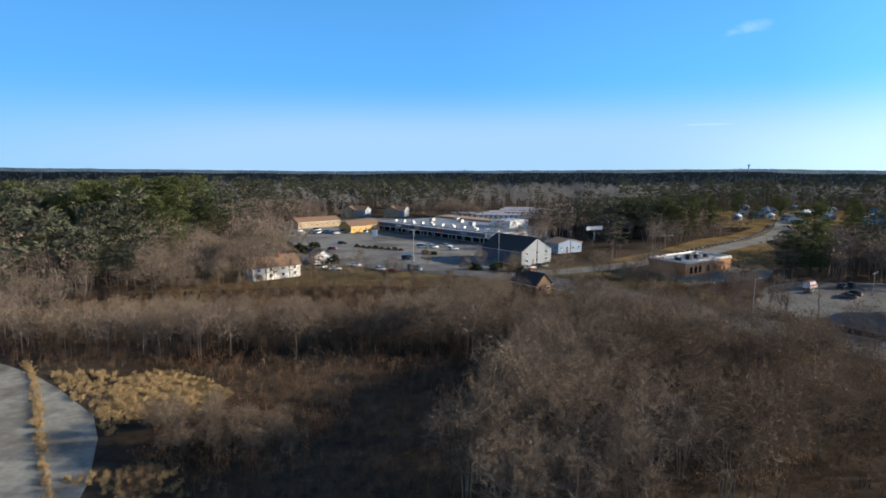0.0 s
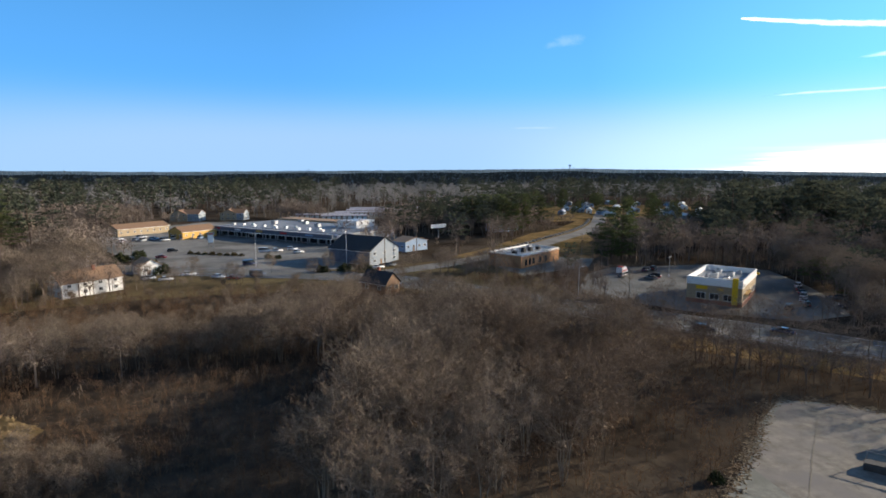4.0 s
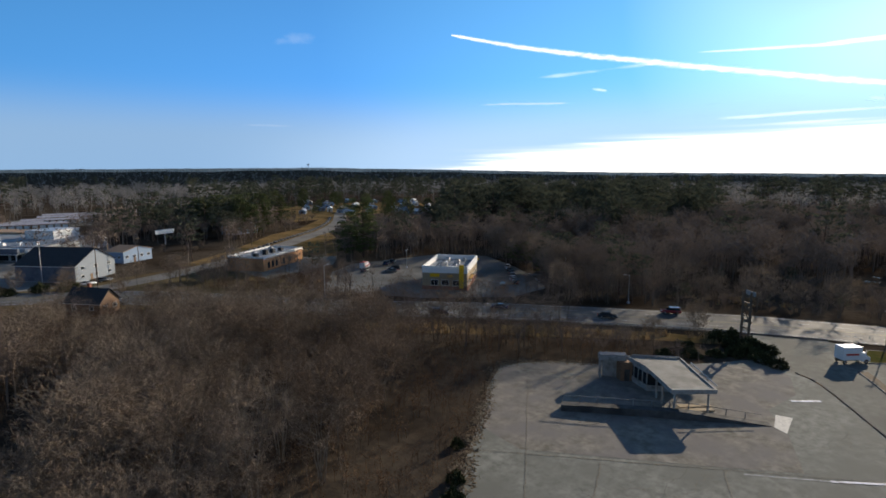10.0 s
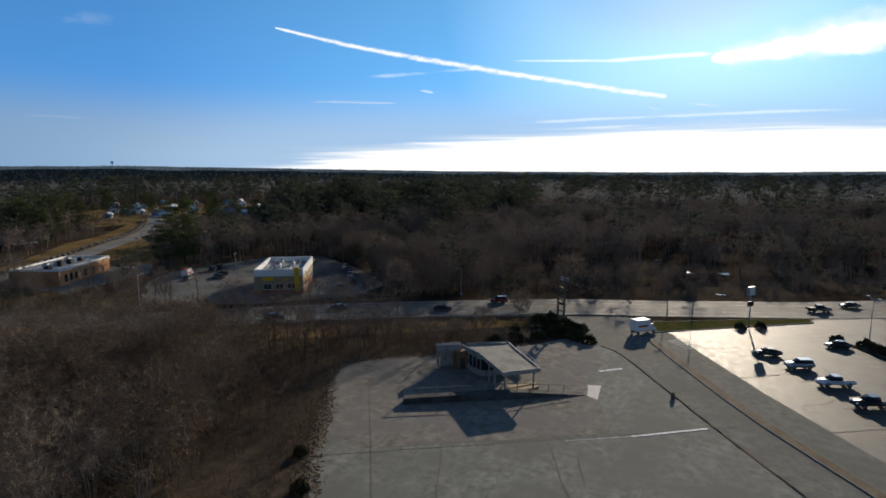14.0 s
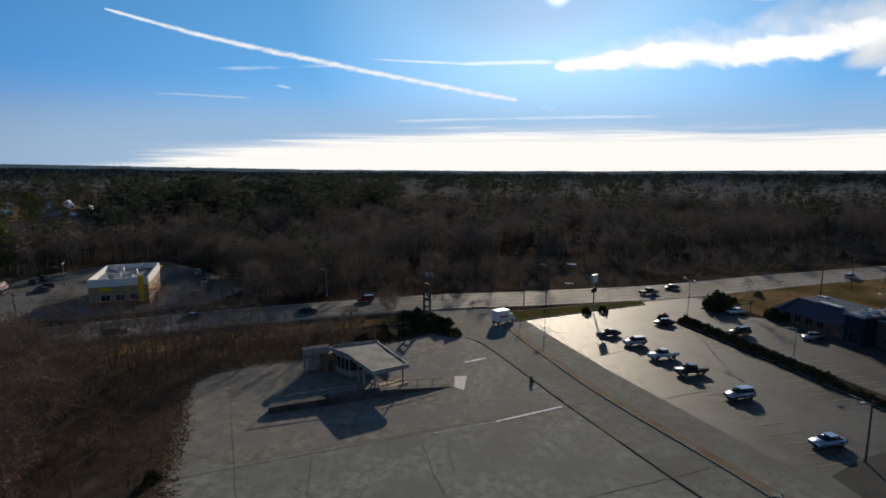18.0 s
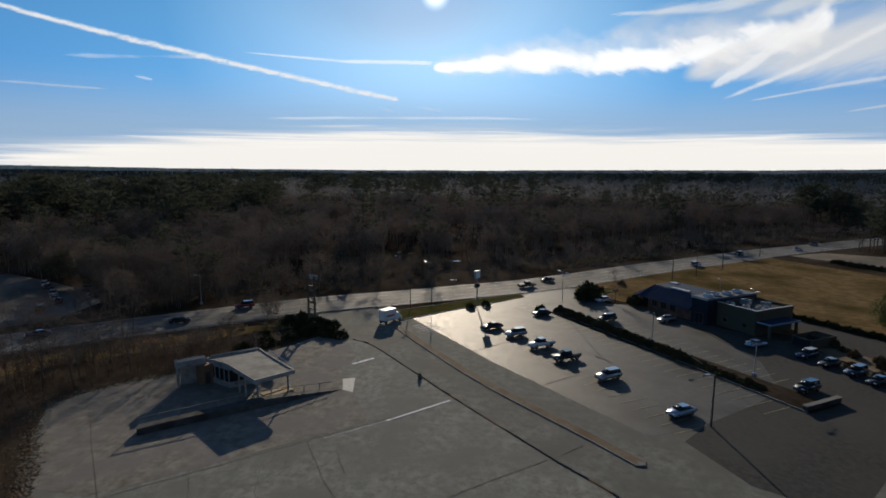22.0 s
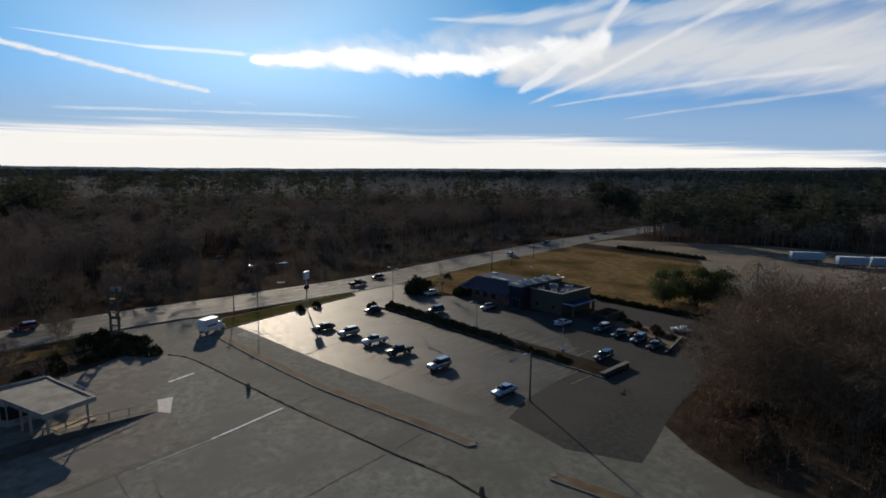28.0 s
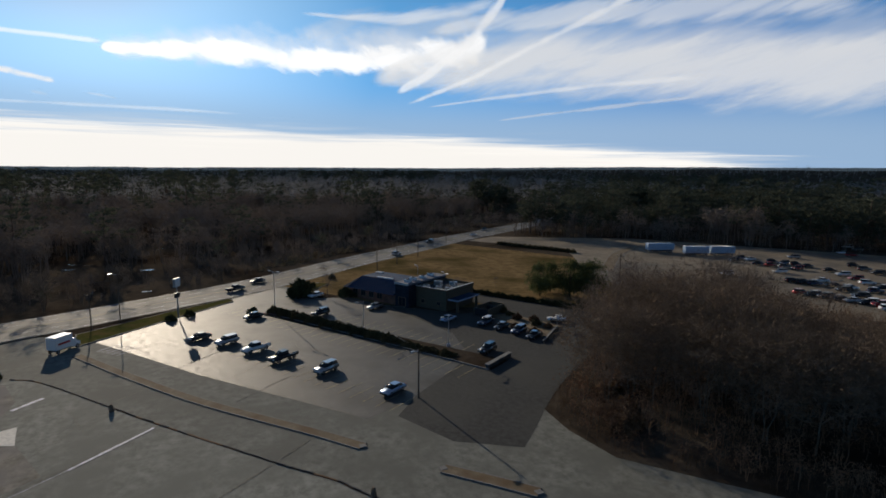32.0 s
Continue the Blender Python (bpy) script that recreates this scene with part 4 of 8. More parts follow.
# nearest woods: leafless trees that stand apart
BARE = [bare_tree(11 + k, 14.5 + 1.2 * (k % 3), 4.4 + 0.4 * (k % 2), 32, 10, 11, 0.05, stems=(1, 3, 2, 5)[k], fuzz=900) for k in range(4)]
bare_kinds = []
for k, (wood, fine) in enumerate(BARE):
    ob = thing("bare_tree", pose(0, 0, 0), "tall leafless grey-barked tree in the winter woods", "tree", "bare trees of the near woods")
    soup("trunk", wood, M_BARK, ob)
    soup("crown", fine, M_TWIG, ob)
    bare_kinds.append(ob)


def spread_points(n, x0, x1, y0, y1, gap, seed):
    """Random spots in a rectangle, no two nearer than gap."""
    r = np.random.default_rng(seed)
    kept = []
    for x, y in zip(r.uniform(x0, x1, n), r.uniform(y0, y1, n)):
        if all((x - a) ** 2 + (y - b) ** 2 > gap * gap for a, b in kept):
            kept.append((x, y))
    return np.array(kept)


NEAR_WOOD = [(3, 50), (6, 46), (20, 47), (30, 47), (40, 59), (52, 67), (65, 77), (68, 96), (54, 116), (56, 124), (44, 152), (18, 174), (-10, 174), (-40, 176), (-62, 172), (-96, 160), (-92, 108), (-72, 104), (-52, 107), (-14, 107), (16, 105), (15, 84), (11, 70), (2, 58)]
EAST_WOOD = [(62, -54), (70, -62), (82, -80), (97, -100), (92, -122), (74, -142), (52, -160), (20, -150), (20, -90), (44, -66)]
spots = spread_points(6500, -95, 80, 40, 180, 4.7, 3)
spots = spots[inside(spots[:, 0], spots[:, 1], NEAR_WOOD) & ~blocked(spots[:, 0], spots[:, 1], 4)]
spots = spots[np.argsort(np.hypot(spots[:, 0], spots[:, 1]))][:290]
spots = np.concatenate((np.array([(4, 60), (8.5, 64), (2.5, 56), (11, 70), (13, 78), (14, 87), (15, 96), (6, 54)]), spots))
east = spread_points(5000, 15, 105, -165, -40, 4.3, 5)
east = east[inside(east[:, 0], east[:, 1], EAST_WOOD) & ~blocked(east[:, 0], east[:, 1], 2)]
east = east[np.argsort(np.hypot(east[:, 0], east[:, 1]))][:130]


def tree_limit(x, y):
    """How tall trees grow here: tall in the hollow, low brush towards the road."""
    dist, az = np.hypot(x, y), np.degrees(np.arctan2(x, y))
    notch = np.where((np.abs(az - 10.6) < 3.6) & (dist > 108), 0.03, 0.0) + np.where((np.abs(az + 15) < 3.5) & (dist > 140), 0.012, 0.0)
    return 36 - notch * dist - np.interp(az, (-45, -35, -26, -16, -8, -2, 4, 15, 22, 32, 40, 48, 60), (0.18, 0.188, 0.203, 0.215, 0.22, 0.203, 0.18, 0.172, 0.182, 0.197, 0.22, 0.236, 0.263)) * dist


BARE_FAR = [bare_tree(31 + k, 13.0, 4.6, 22, 10, 8, 0.07, stems=(1, 3)[k % 2], fuzz=1700) for k in range(4)]
for k, (wood, fine) in enumerate(BARE_FAR):
    ob = thing("bare_tree", pose(0, 0, 0), "leafless brown tree at the edge of the winter woods", "tree", "bare trees of the near woods")
    soup("trunk", wood, M_DIMBARK, ob)
    soup("crown", fine, M_TWIG, ob)
    bare_kinds.append(ob)
for k in range(3):
    wood, fine = bare_tree(46 + k, 13.0, 4.9, 18, 8, 8, 0.07, stems=(1, 2, 3)[k], fuzz=2400)
    ob = thing("oak_tree", pose(0, 0, 0), "leafless reddish-brown oak beside the lots", "tree", "leafless oaks round the lots")
    soup("trunk", wood, M_DIMBARK, ob)
    soup("crown", fine, M_OAK, ob)
    bare_kinds.append(ob)
wood, fine = bare_tree(56, 12.0, 3.6, 16, 6, 6, 0.04, stems=2, fuzz=350)
ob = thing("roadside_tree", pose(0, 0, 0), "slim leafless tree along the road", "tree", "bare trees along the road")
soup("trunk", wood, M_DIMBARK, ob)
soup("crown", fine, M_MIDWOOD, ob)
bare_kinds.append(ob)
row = np.array([Vector((60, 109)).lerp(Vector((99, 73)), (k + 0.5) / 20) + Vector((rng.uniform(-7, 2), rng.uniform(-7, 2))) for k in range(20)])
first = set()
far_side = np.array([(HIGHWAY[k].x + 11 + rng.uniform(0, 6), HIGHWAY[k].y + 6 + rng.uniform(-2, 4)) for k in (56, 58, 61, 64, 66, 70, 73, 76, 80, 83, 87, 91, 96, 102, 109)])
for i, (x, y) in enumerate(np.concatenate((spots, east, row, far_side))):
    k = int(rng.integers(0, 4)) if math.hypot(x, y) < 100 and y > 0 else int(rng.integers(4, 8))
    if i < len(spots) and x > 30 and y < 88:
        k = int(rng.integers(8, 11))
    if i >= len(spots):
        k = int(rng.integers(8, 11)) if i < len(spots) + len(east) else 11
    s = rng.uniform(0.82, 1.12)
    if y > 0:
        s = min(s, max(0.22, tree_limit(x, y) / (16.5 if k < 4 else 14.0))) * rng.uniform(0.68, 1.08)
    else:
        slope = float(np.interp(math.degrees(math.atan2(x, y)), (130, 145, 150, 156, 166), (0.162, 0.17, 0.19, 0.215, 0.24)))
        s = min(19.5, 36.5 - slope * math.hypot(x, y), 7 + 0.9 * abs(y + 44)) / 13.8 * rng.uniform(0.72, 1.0)
    if i >= len(spots) + len(east):
        s = rng.uniform(0.6, 1.0) if i >= len(spots) + len(east) + 20 else rng.uniform(0.9, 1.35)
    m = pose(x, y, -0.1, 0, 0, rng.uniform(0, 360)) @ Matrix.Diagonal((s, s, s * rng.uniform(0.92, 1.08), 1))
    if k not in first:
        first.add(k)
        bare_kinds[k].matrix_basis = m
        continue
    t = copy_thing(bare_kinds[k], m)
    t.scale = m.to_scale()
for k in range(15):
    p = Vector((141, 97)).lerp(Vector((180, 166)), k / 14) + Vector((rng.uniform(-1, 9), rng.uniform(-3, 3)))
    t = copy_thing(bare_kinds[4 + k % 4], pose(p.x, p.y, -0.1, 0, 0, k * 77))
    sc = rng.uniform(0.7, 1.05)
    t.scale = (sc, sc, sc * rng.uniform(0.95, 1.15))
    tagged(t, "leafless brown tree along the fast food lot", "tree", "bare trees of the fast food lot")

# undergrowth of the near woods: brush and saplings
def brush_field(n, x0, x1, y0, y1, poly, seed, lo, hi, gap=0.5):
    r = np.random.default_rng(seed)
    x, y = r.uniform(x0, x1, n), r.uniform(y0, y1, n)
    ok = ~blocked(x, y, gap)
    if poly:
        ok &= inside(x, y, poly)
    return x[ok], y[ok], r.uniform(lo, hi, ok.sum()), r


SCRUB = [tuft(60 + k, 5, 58, 0.02, 1.5) for k in range(4)]
FARSCRUB = [tuft(160 + k, 4, 30, 0.03, 1.5) for k in range(4)]
x, y, s, r = brush_field(7500, -100, 110, 40, 175, None, 21, 1.6, 4.2)
clearing = (x > -85) & (x < 6) & (y > 50) & (y < 101)
s[clearing] *= 0.8
keep = ~inside(x, y, TUSSOCK) & ~((x + 0.35 * (y - 85) < -45) & (y < 97))
soup("undergrowth", scatter(SCRUB, x[keep], y[keep], np.zeros(keep.sum()) - 0.05, s[keep], r), M_RUST, label="rusty brown brush and saplings under bare trees", category="undergrowth", kind="stuff")
x, y, s, r = brush_field(3600, -75, 14, 50, 106, None, 24, 0.7, 2.0)
keep = ~inside(x, y, TUSSOCK) & ~((x + 0.35 * (y - 85) < -45) & (y < 97)) & ~inside(x, y, NEAR_WOOD)
x, y, s = x[keep], y[keep], s[keep]
for mat, half, label in ((M_RUST, x % 1 < 0.6, "low rusty brush in the wet clearing"), (M_TWIG, x % 1 >= 0.6, "low grey brush in the wet clearing")):
    soup("undergrowth", scatter(SCRUB, x[half], y[half], np.zeros(half.sum()) - 0.05, s[half], r), mat, label=label, category="undergrowth", kind="stuff")
x, y, s, r = brush_field(4200, 20, 110, -180, -38, [(55, -46), (66, -54), (82, -75), (99, -98), (96, -130), (60, -165), (10, -190), (0, -70), (38, -57)], 22, 2.0, 5.5, 0.0)
soup("undergrowth", scatter(SCRUB, x, y, np.zeros(len(x)) - 0.05, s, r), M_RUSTLEAF, label="dense rusty brush at the edge of the lot", category="undergrowth", kind="stuff")

r = np.random.default_rng(29)
edge = [Vector(p) for p in ((99, -97), (82, -73), (71.4, -57), (64.4, -48.4), (57, -47.4), (48.6, -48.2), (40, -54.5), (10, -78))]
spot = []
for a, b in zip(edge[:-1], edge[1:]):
    out = Vector((a.y - b.y, b.x - a.x)).normalized()
    for k in range(int((b - a).length * 5)):
        spot.append(a.lerp(b, r.random()) + out * (0.5 + 4.5 * r.random()))
x, y = np.array([p.x for p in spot]), np.array([p.y for p in spot])
soup("undergrowth", scatter(SCRUB, x, y, np.zeros(len(x)) - 0.05, r.uniform(0.7, 2.0, len(x)), r), M_RUST, label="rusty low brush along the edge of the asphalt", category="undergrowth", kind="stuff")
x, y, s, r = brush_field(2600, -100, 90, 44, 150, NEAR_WOOD, 23, 2.0, 5.0)
s = np.minimum(s, np.maximum(2.0, tree_limit(x, y) * 0.75))
soup("saplings", scatter([tuft(70 + k, 8, 80, 0.012, 0.9) for k in range(4)], x, y, np.zeros(len(x)) - 0.05, s, r), M_TWIG, label="grey leafless saplings between the trees", category="undergrowth", kind="stuff")

# woods of the middle distance, leafless and pine mixed
PINE_AREAS = [[(-330, 190), (-120, 222), (-98, 245), (-98, 280), (-160, 320), (-330, 320)], [(60, 262), (92, 262), (140, 312), (190, 362), (160, 400), (100, 372), (84, 330)],
              [(-60, 470), (60, 560), (40, 800), (-420, 800), (-400, 500)], [(340, 280), (430, 170), (720, 260), (640, 560), (410, 420)], [(256, -152), (221, -220), (132, -281), (20, -327), (60, -400), (200, -420), (330, -330), (300, -200)]]
TUFTS = [tuft(30 + k, 10, 112, 0.021, (1.0, 1.2, 0.85)[k % 3]) for k in range(6)]
FINETUFT = [tuft(130 + k, 18, 420, 0.0055, (1.0, 1.2, 0.85)[k % 3]) for k in range(6)]
PINES = [conifer(80 + k, 8, 5, 7, 0.3 + 0.05 * k, 1.4) for k in range(4)]
FARTUFT = [tuft(40 + k, 5, 34, 0.05) for k in range(4)]
FARPINE = [conifer(90 + k, 6, 4, 6, 0.3, 1.9) for k in range(3)]
MARSH = sides(HIGHWAY[84:150], -26)


def woods_ring(n, r0, r1, seed):
    r = np.random.default_rng(seed)
    rad = np.sqrt(r.uniform(r0 * r0, r1 * r1, n))
    az = np.radians(r.uniform(-47, 163, n))
    x, y = rad * np.sin(az), rad * np.cos(az)
    ok = ~blocked(x, y, 5) & ~inside(x, y, NEAR_WOOD) & ~inside(x, y, EAST_WOOD) & ~((y > 40) & (y < 104) & (x < 0))
    x, y = x[ok], y[ok]
    pine = np.zeros(len(x), bool)
    for poly in PINE_AREAS:
        pine |= inside(x, y, poly) & (r.random(len(x)) < 0.5 + 0.45 * np.sin(x / 31 + 1) * np.sin(y / 37))
    patch = np.sin(x / 130 + 2) * np.sin(y / 160 + 1) + 0.4 * np.sin(x / 47) * np.sin(y / 53)
    pine |= (patch > 0.62) & (r.random(len(x)) < 0.7) & (np.hypot(x, y) > 300)
    pine |= inside(x, y, [(-210, 118), (-100, 150), (-88, 215), (-210, 225)]) & (r.random(len(x)) < 0.3)
    pine |= r.random(len(x)) < 0.04
    pine &= ~((np.hypot(x, y) < 215) & (y < 0))
    return x, y, pine, r


for n, r0, r1, seed, bare, pines, lo, hi, ws in ((2500, 104, 205, 50, FINETUFT, PINES, 9, 15, 1.0), (11300, 205, 480, 51, TUFTS, PINES, 10, 17, 1.0), (11000, 480, 1300, 52, FARTUFT, FARPINE, 11, 17, 1.25), (10000, 1300, 4480, 53, FARTUFT, FARPINE, 7, 10, 1.9)):
    x, y, pine, r = woods_ring(n, r0, r1, seed)
    z = terrain(x, y) - 0.1
    s = r.uniform(lo, hi, len(x)) * ws
    swell = np.sin(x / 23 + y / 41) * np.sin(y / 29 - x / 53 + 1) + 0.6 * np.sin(x / 9.5 - y / 13 + 2) * np.sin(y / 11 + x / 17)
    s *= np.clip(1 + 0.2 * swell + r.normal(size=len(x)) * 0.1, 0.6, 1.45)
    if ws == 1.0:
        near = (np.hypot(x, y) < 185) & (y > 40) & (np.degrees(np.arctan2(x, y)) > np.where(np.hypot(x, y) > 138, -17.5, -34)) & (x < 120) & (x - 0.9 * (128 - y) < 74)
        s[near] = np.minimum(s[near], np.maximum(2.2, tree_limit(x[near], y[near])))
        low = inside(x, y, LOW)
        s[low] *= np.where(x[low] > 55, 0.58, np.where(x[low] < -56, 0.85, np.where(x[low] < -8, 0.6, 0.8)))
        az, dist = np.degrees(np.arctan2(x, y)), np.hypot(x, y)
        open_hill = (az > 25) & (az < 43) & (dist > 310)
        s[open_hill] *= 0.5
        pine |= open_hill & (r.random(len(x)) < 0.12)
        pine &= ~(open_hill & (r.random(len(x)) < 0.6))
        front = inside(x, y, [(150, 240), (240, 290), (340, 380), (330, 410), (260, 372), (190, 345)])
        s[front] *= 0.45
        s[near_line(x, y, HIGHWAY[50:84], 34) & (x > 100) & (y > 30)] *= 0.72
        dark_ridge = (az > 41) & (az < 68) & (dist > 330 + 40 * np.sin(az / 2.5))
        pine |= dark_ridge & (r.random(len(x)) < 0.62)
        s[dark_ridge] *= 1.15
        wet = near_line(x, y, MARSH, 26)
        s[wet] *= 0.42
        keep = ~(low & (r.random(len(x)) < 0.15))
        x, y, z, s, pine = x[keep], y[keep], z[keep], s[keep], pine[keep] & ~(low | near)[keep]
    if r0 == 480:
        az, dist = np.degrees(np.arctan2(x, y)), np.hypot(x, y)
        keep = ~((az > 25) & (az < 43) & (dist < 610))
        x, y, z, s, pine = x[keep], y[keep], z[keep], s[keep], pine[keep]
    b = ~pine
    # Rings from 480 m outwards take the wood colour paled for haze.
    soup("bare_woods", scatter(bare, x[b], y[b], z[b], s[b], r), M_MIDWOOD if r0 < 400 else M_WOOD_HAZED, label="brown leafless woods reaching to the horizon", category="woods", kind="stuff")
    needles = [p[1] for p in pines]
    trunks = [p[0][:10] for p in pines]
    sp = s[pine] * (1.2 if r0 < 1000 else 1.05) * r.uniform(0.75, 1.35, pine.sum())
    sp = np.minimum(sp, 32 - z[pine] if r0 < 1000 else 14)
    seed2 = int(r.integers(0, 9999))
    soup("pine_woods", scatter(needles, x[pine], y[pine], z[pine], sp, np.random.default_rng(seed2)), M_PINEFAR, label="dark green pines among the bare woods", category="woods", kind="stuff")
    soup("pine_trunks", scatter(trunks, x[pine], y[pine], z[pine], sp, np.random.default_rng(seed2)), M_PINEBARK, label="brown trunks of the pines", category="woods", kind="stuff")

# brush at the feet of the woods across the road
x, y, s, r = brush_field(5200, 95, 330, -120, 300, None, 27, 2.0, 5.5, 3.0)
keep = (np.hypot(x, y) < 345) & (np.degrees(np.arctan2(x, y)) > 36)
soup("undergrowth", scatter(FARSCRUB, x[keep], y[keep], np.zeros(keep.sum()) - 0.05, s[keep], r), M_MIDWOOD, label="brown brush at the feet of the roadside woods", category="undergrowth", kind="stuff")

x, y, s, r = brush_field(4200, 10, 330, -380, -130, None, 28, 2.0, 6.5, 2.0)
keep = ~inside(x, y, EAST_WOOD)
soup("undergrowth", scatter(FARSCRUB, x[keep], y[keep], np.zeros(keep.sum()) - 0.05, s[keep], r), M_MIDWOOD, label="brown brush at the edge of the pines by the big lot", category="undergrowth", kind="stuff")

# ---- buildings ----
def window(parent, x, y, z, w, h, facing, m_frame=None, m_glass=None):
    """A framed window on a wall that faces -y (0), +x (1), +y (2) or -x (3) of its house."""
    wn = new("window")
    wn.parent, wn.matrix_basis = parent, pose(x, y, z, 0, 0, 90 * facing)
    f = 0.09
    part("window_frame", boxes((-w / 2, -0.06, 0, -w / 2 + f, 0.04, h), (w / 2 - f, -0.06, 0, w / 2, 0.04, h), (-w / 2 + f, -0.06, 0, w / 2 - f, 0.04, f), (-w / 2 + f, -0.06, h - f, w / 2 - f, 0.04, h), (-0.03, -0.05, f, 0.03, 0.03, h - f)), m_frame or M_WHITE, wn)
    part("pane", boxes((-w / 2 + f, -0.02, f, w / 2 - f, 0.02, h - f)), m_glass or M_GLASSDARK, wn)
    return wn


def gable_house(name, m, w, d, eave, ridge, m_wall, m_roof, label, category="house", rows=1, cols=3, chimney=False, over=0.4, group="", far=False):
    """A gabled house: front gable towards -y, width w along x, depth d along y."""
    ob = thing(name, m, label, category, group)
    bm = prism([(-w / 2, 0), (w / 2, 0), (w / 2, d), (-w / 2, d)], 0, eave)
    for y in (0.0, d):
        v = [bm.verts.new(c) for c in ((-w / 2, y, eave), (w / 2, y, eave), (0, y, ridge - 0.05))]
        bm.faces.new(v if y == 0 else v[::-1])
    part("wall", bm, m_wall, ob)
    roof = bmesh.new()
    drop = over * (ridge - eave) / (w / 2)
    for s in (-1, 1):
        a = [(s * (w / 2 + over), -over, eave - drop), (0, -over, ridge), (0, d + over, ridge), (s * (w / 2 + over), d + over, eave - drop)]
        lo = [roof.verts.new(c) for c in a]
        hi = [roof.verts.new((x, y, z + 0.18)) for x, y, z in a]
        for f in ((lo[::-1], hi) if s < 0 else (lo, hi[::-1])):
            roof.faces.new(f[::-1] if s < 0 else f)
        for i in range(4):
            j = (i + 1) % 4
            roof.faces.new((lo[i], lo[j], hi[j], hi[i]))
    bmesh.ops.recalc_face_normals(roof, faces=roof.faces[:])
    rf = part("roof", roof, m_roof, ob)
    part("fascia", boxes((-w / 2 - over, -over - 0.04, eave - drop - 0.16, -w / 2 - over + 0.12, d + over, eave - drop + 0.02), (w / 2 + over - 0.12, -over - 0.04, eave - drop - 0.16, w / 2 + over, d + over, eave - drop + 0.02)), M_WHITE, ob)
    if chimney:
        part("chimney", boxes((0.6, d * 0.6, eave, 1.3, d * 0.6 + 0.8, ridge + 1.0)), M_REDBRICK, rf)
    step = eave / rows
    if far:
        for x0, y0, x1, y1 in ((-1.2, -0.05, 1.2, 0.03), (w / 2 - 0.03, d * 0.2, w / 2 + 0.05, d * 0.35), (w / 2 - 0.03, d * 0.6, w / 2 + 0.05, d * 0.8), (-w / 2 - 0.05, d * 0.2, -w / 2 + 0.03, d * 0.35), (-w / 2 - 0.05, d * 0.6, -w / 2 + 0.03, d * 0.8)):
            part("window", boxes((x0, y0, 1.1, x1, y1, 2.1)), M_GLASSDARK, ob)
        rows = 0
    for r in range(rows):
        for c in range(cols):
            window(ob, -w / 2 + w * (c + 0.5) / cols, -0.03, r * step + step * 0.38, min(1.5, w / cols * 0.5), 1.2, 0)
        n = max(2, int(d / 4))
        for c in range(n):
            for face, x in ((1, w / 2 + 0.03), (3, -w / 2 - 0.03)):
                window(ob, x, d * (c + 0.5) / n, r * step + step * 0.38, 1.2, 1.2, face)
    part("door", boxes((-w * 0.12 - 0.5, -0.08, 0, -w * 0.12 + 0.5, 0.02, 2.05)), M_BROWN, ob)
    return ob


def roof_unit(parent, x, y, z, w=1.6, d=1.2, h=1.0, mat=None):
    u = part("roof_unit", boxes((x - w / 2, y - d / 2, z, x + w / 2, y + d / 2, z + h), bevel=0.05), mat or M_STEEL, parent)
    bm = bmesh.new()
    tube(bm, (x, y, z + h), (x, y, z + h + 0.12), w * 0.3, w * 0.28, 10)
    part("fan_cover", bm, M_DARK, u)
    return u


def flat_building(name, m, w, d, h, m_wall, m_roof, label, category, parapet=0.5, m_trim=None):
    """A flat-roofed block, its front towards -y; returns it with wall, roof and parapet parts."""
    ob = thing(name, m, label, category)
    part("wall", boxes((0, 0, 0, w, d, h - parapet)), m_wall, ob)
    part("roof", boxes((0.3, 0.3, h - parapet, w - 0.3, d - 0.3, h - parapet + 0.08)), m_roof, ob)
    part("parapet", boxes((-0.05, -0.05, h - parapet, w + 0.05, 0.3, h), (-0.05, d - 0.3, h - parapet, w + 0.05, d + 0.05, h), (-0.05, 0.3, h - parapet, 0.3, d - 0.3, h), (w - 0.3, 0.3, h - parapet, w + 0.05, d - 0.3, h)), m_trim or m_wall, ob)
    return ob


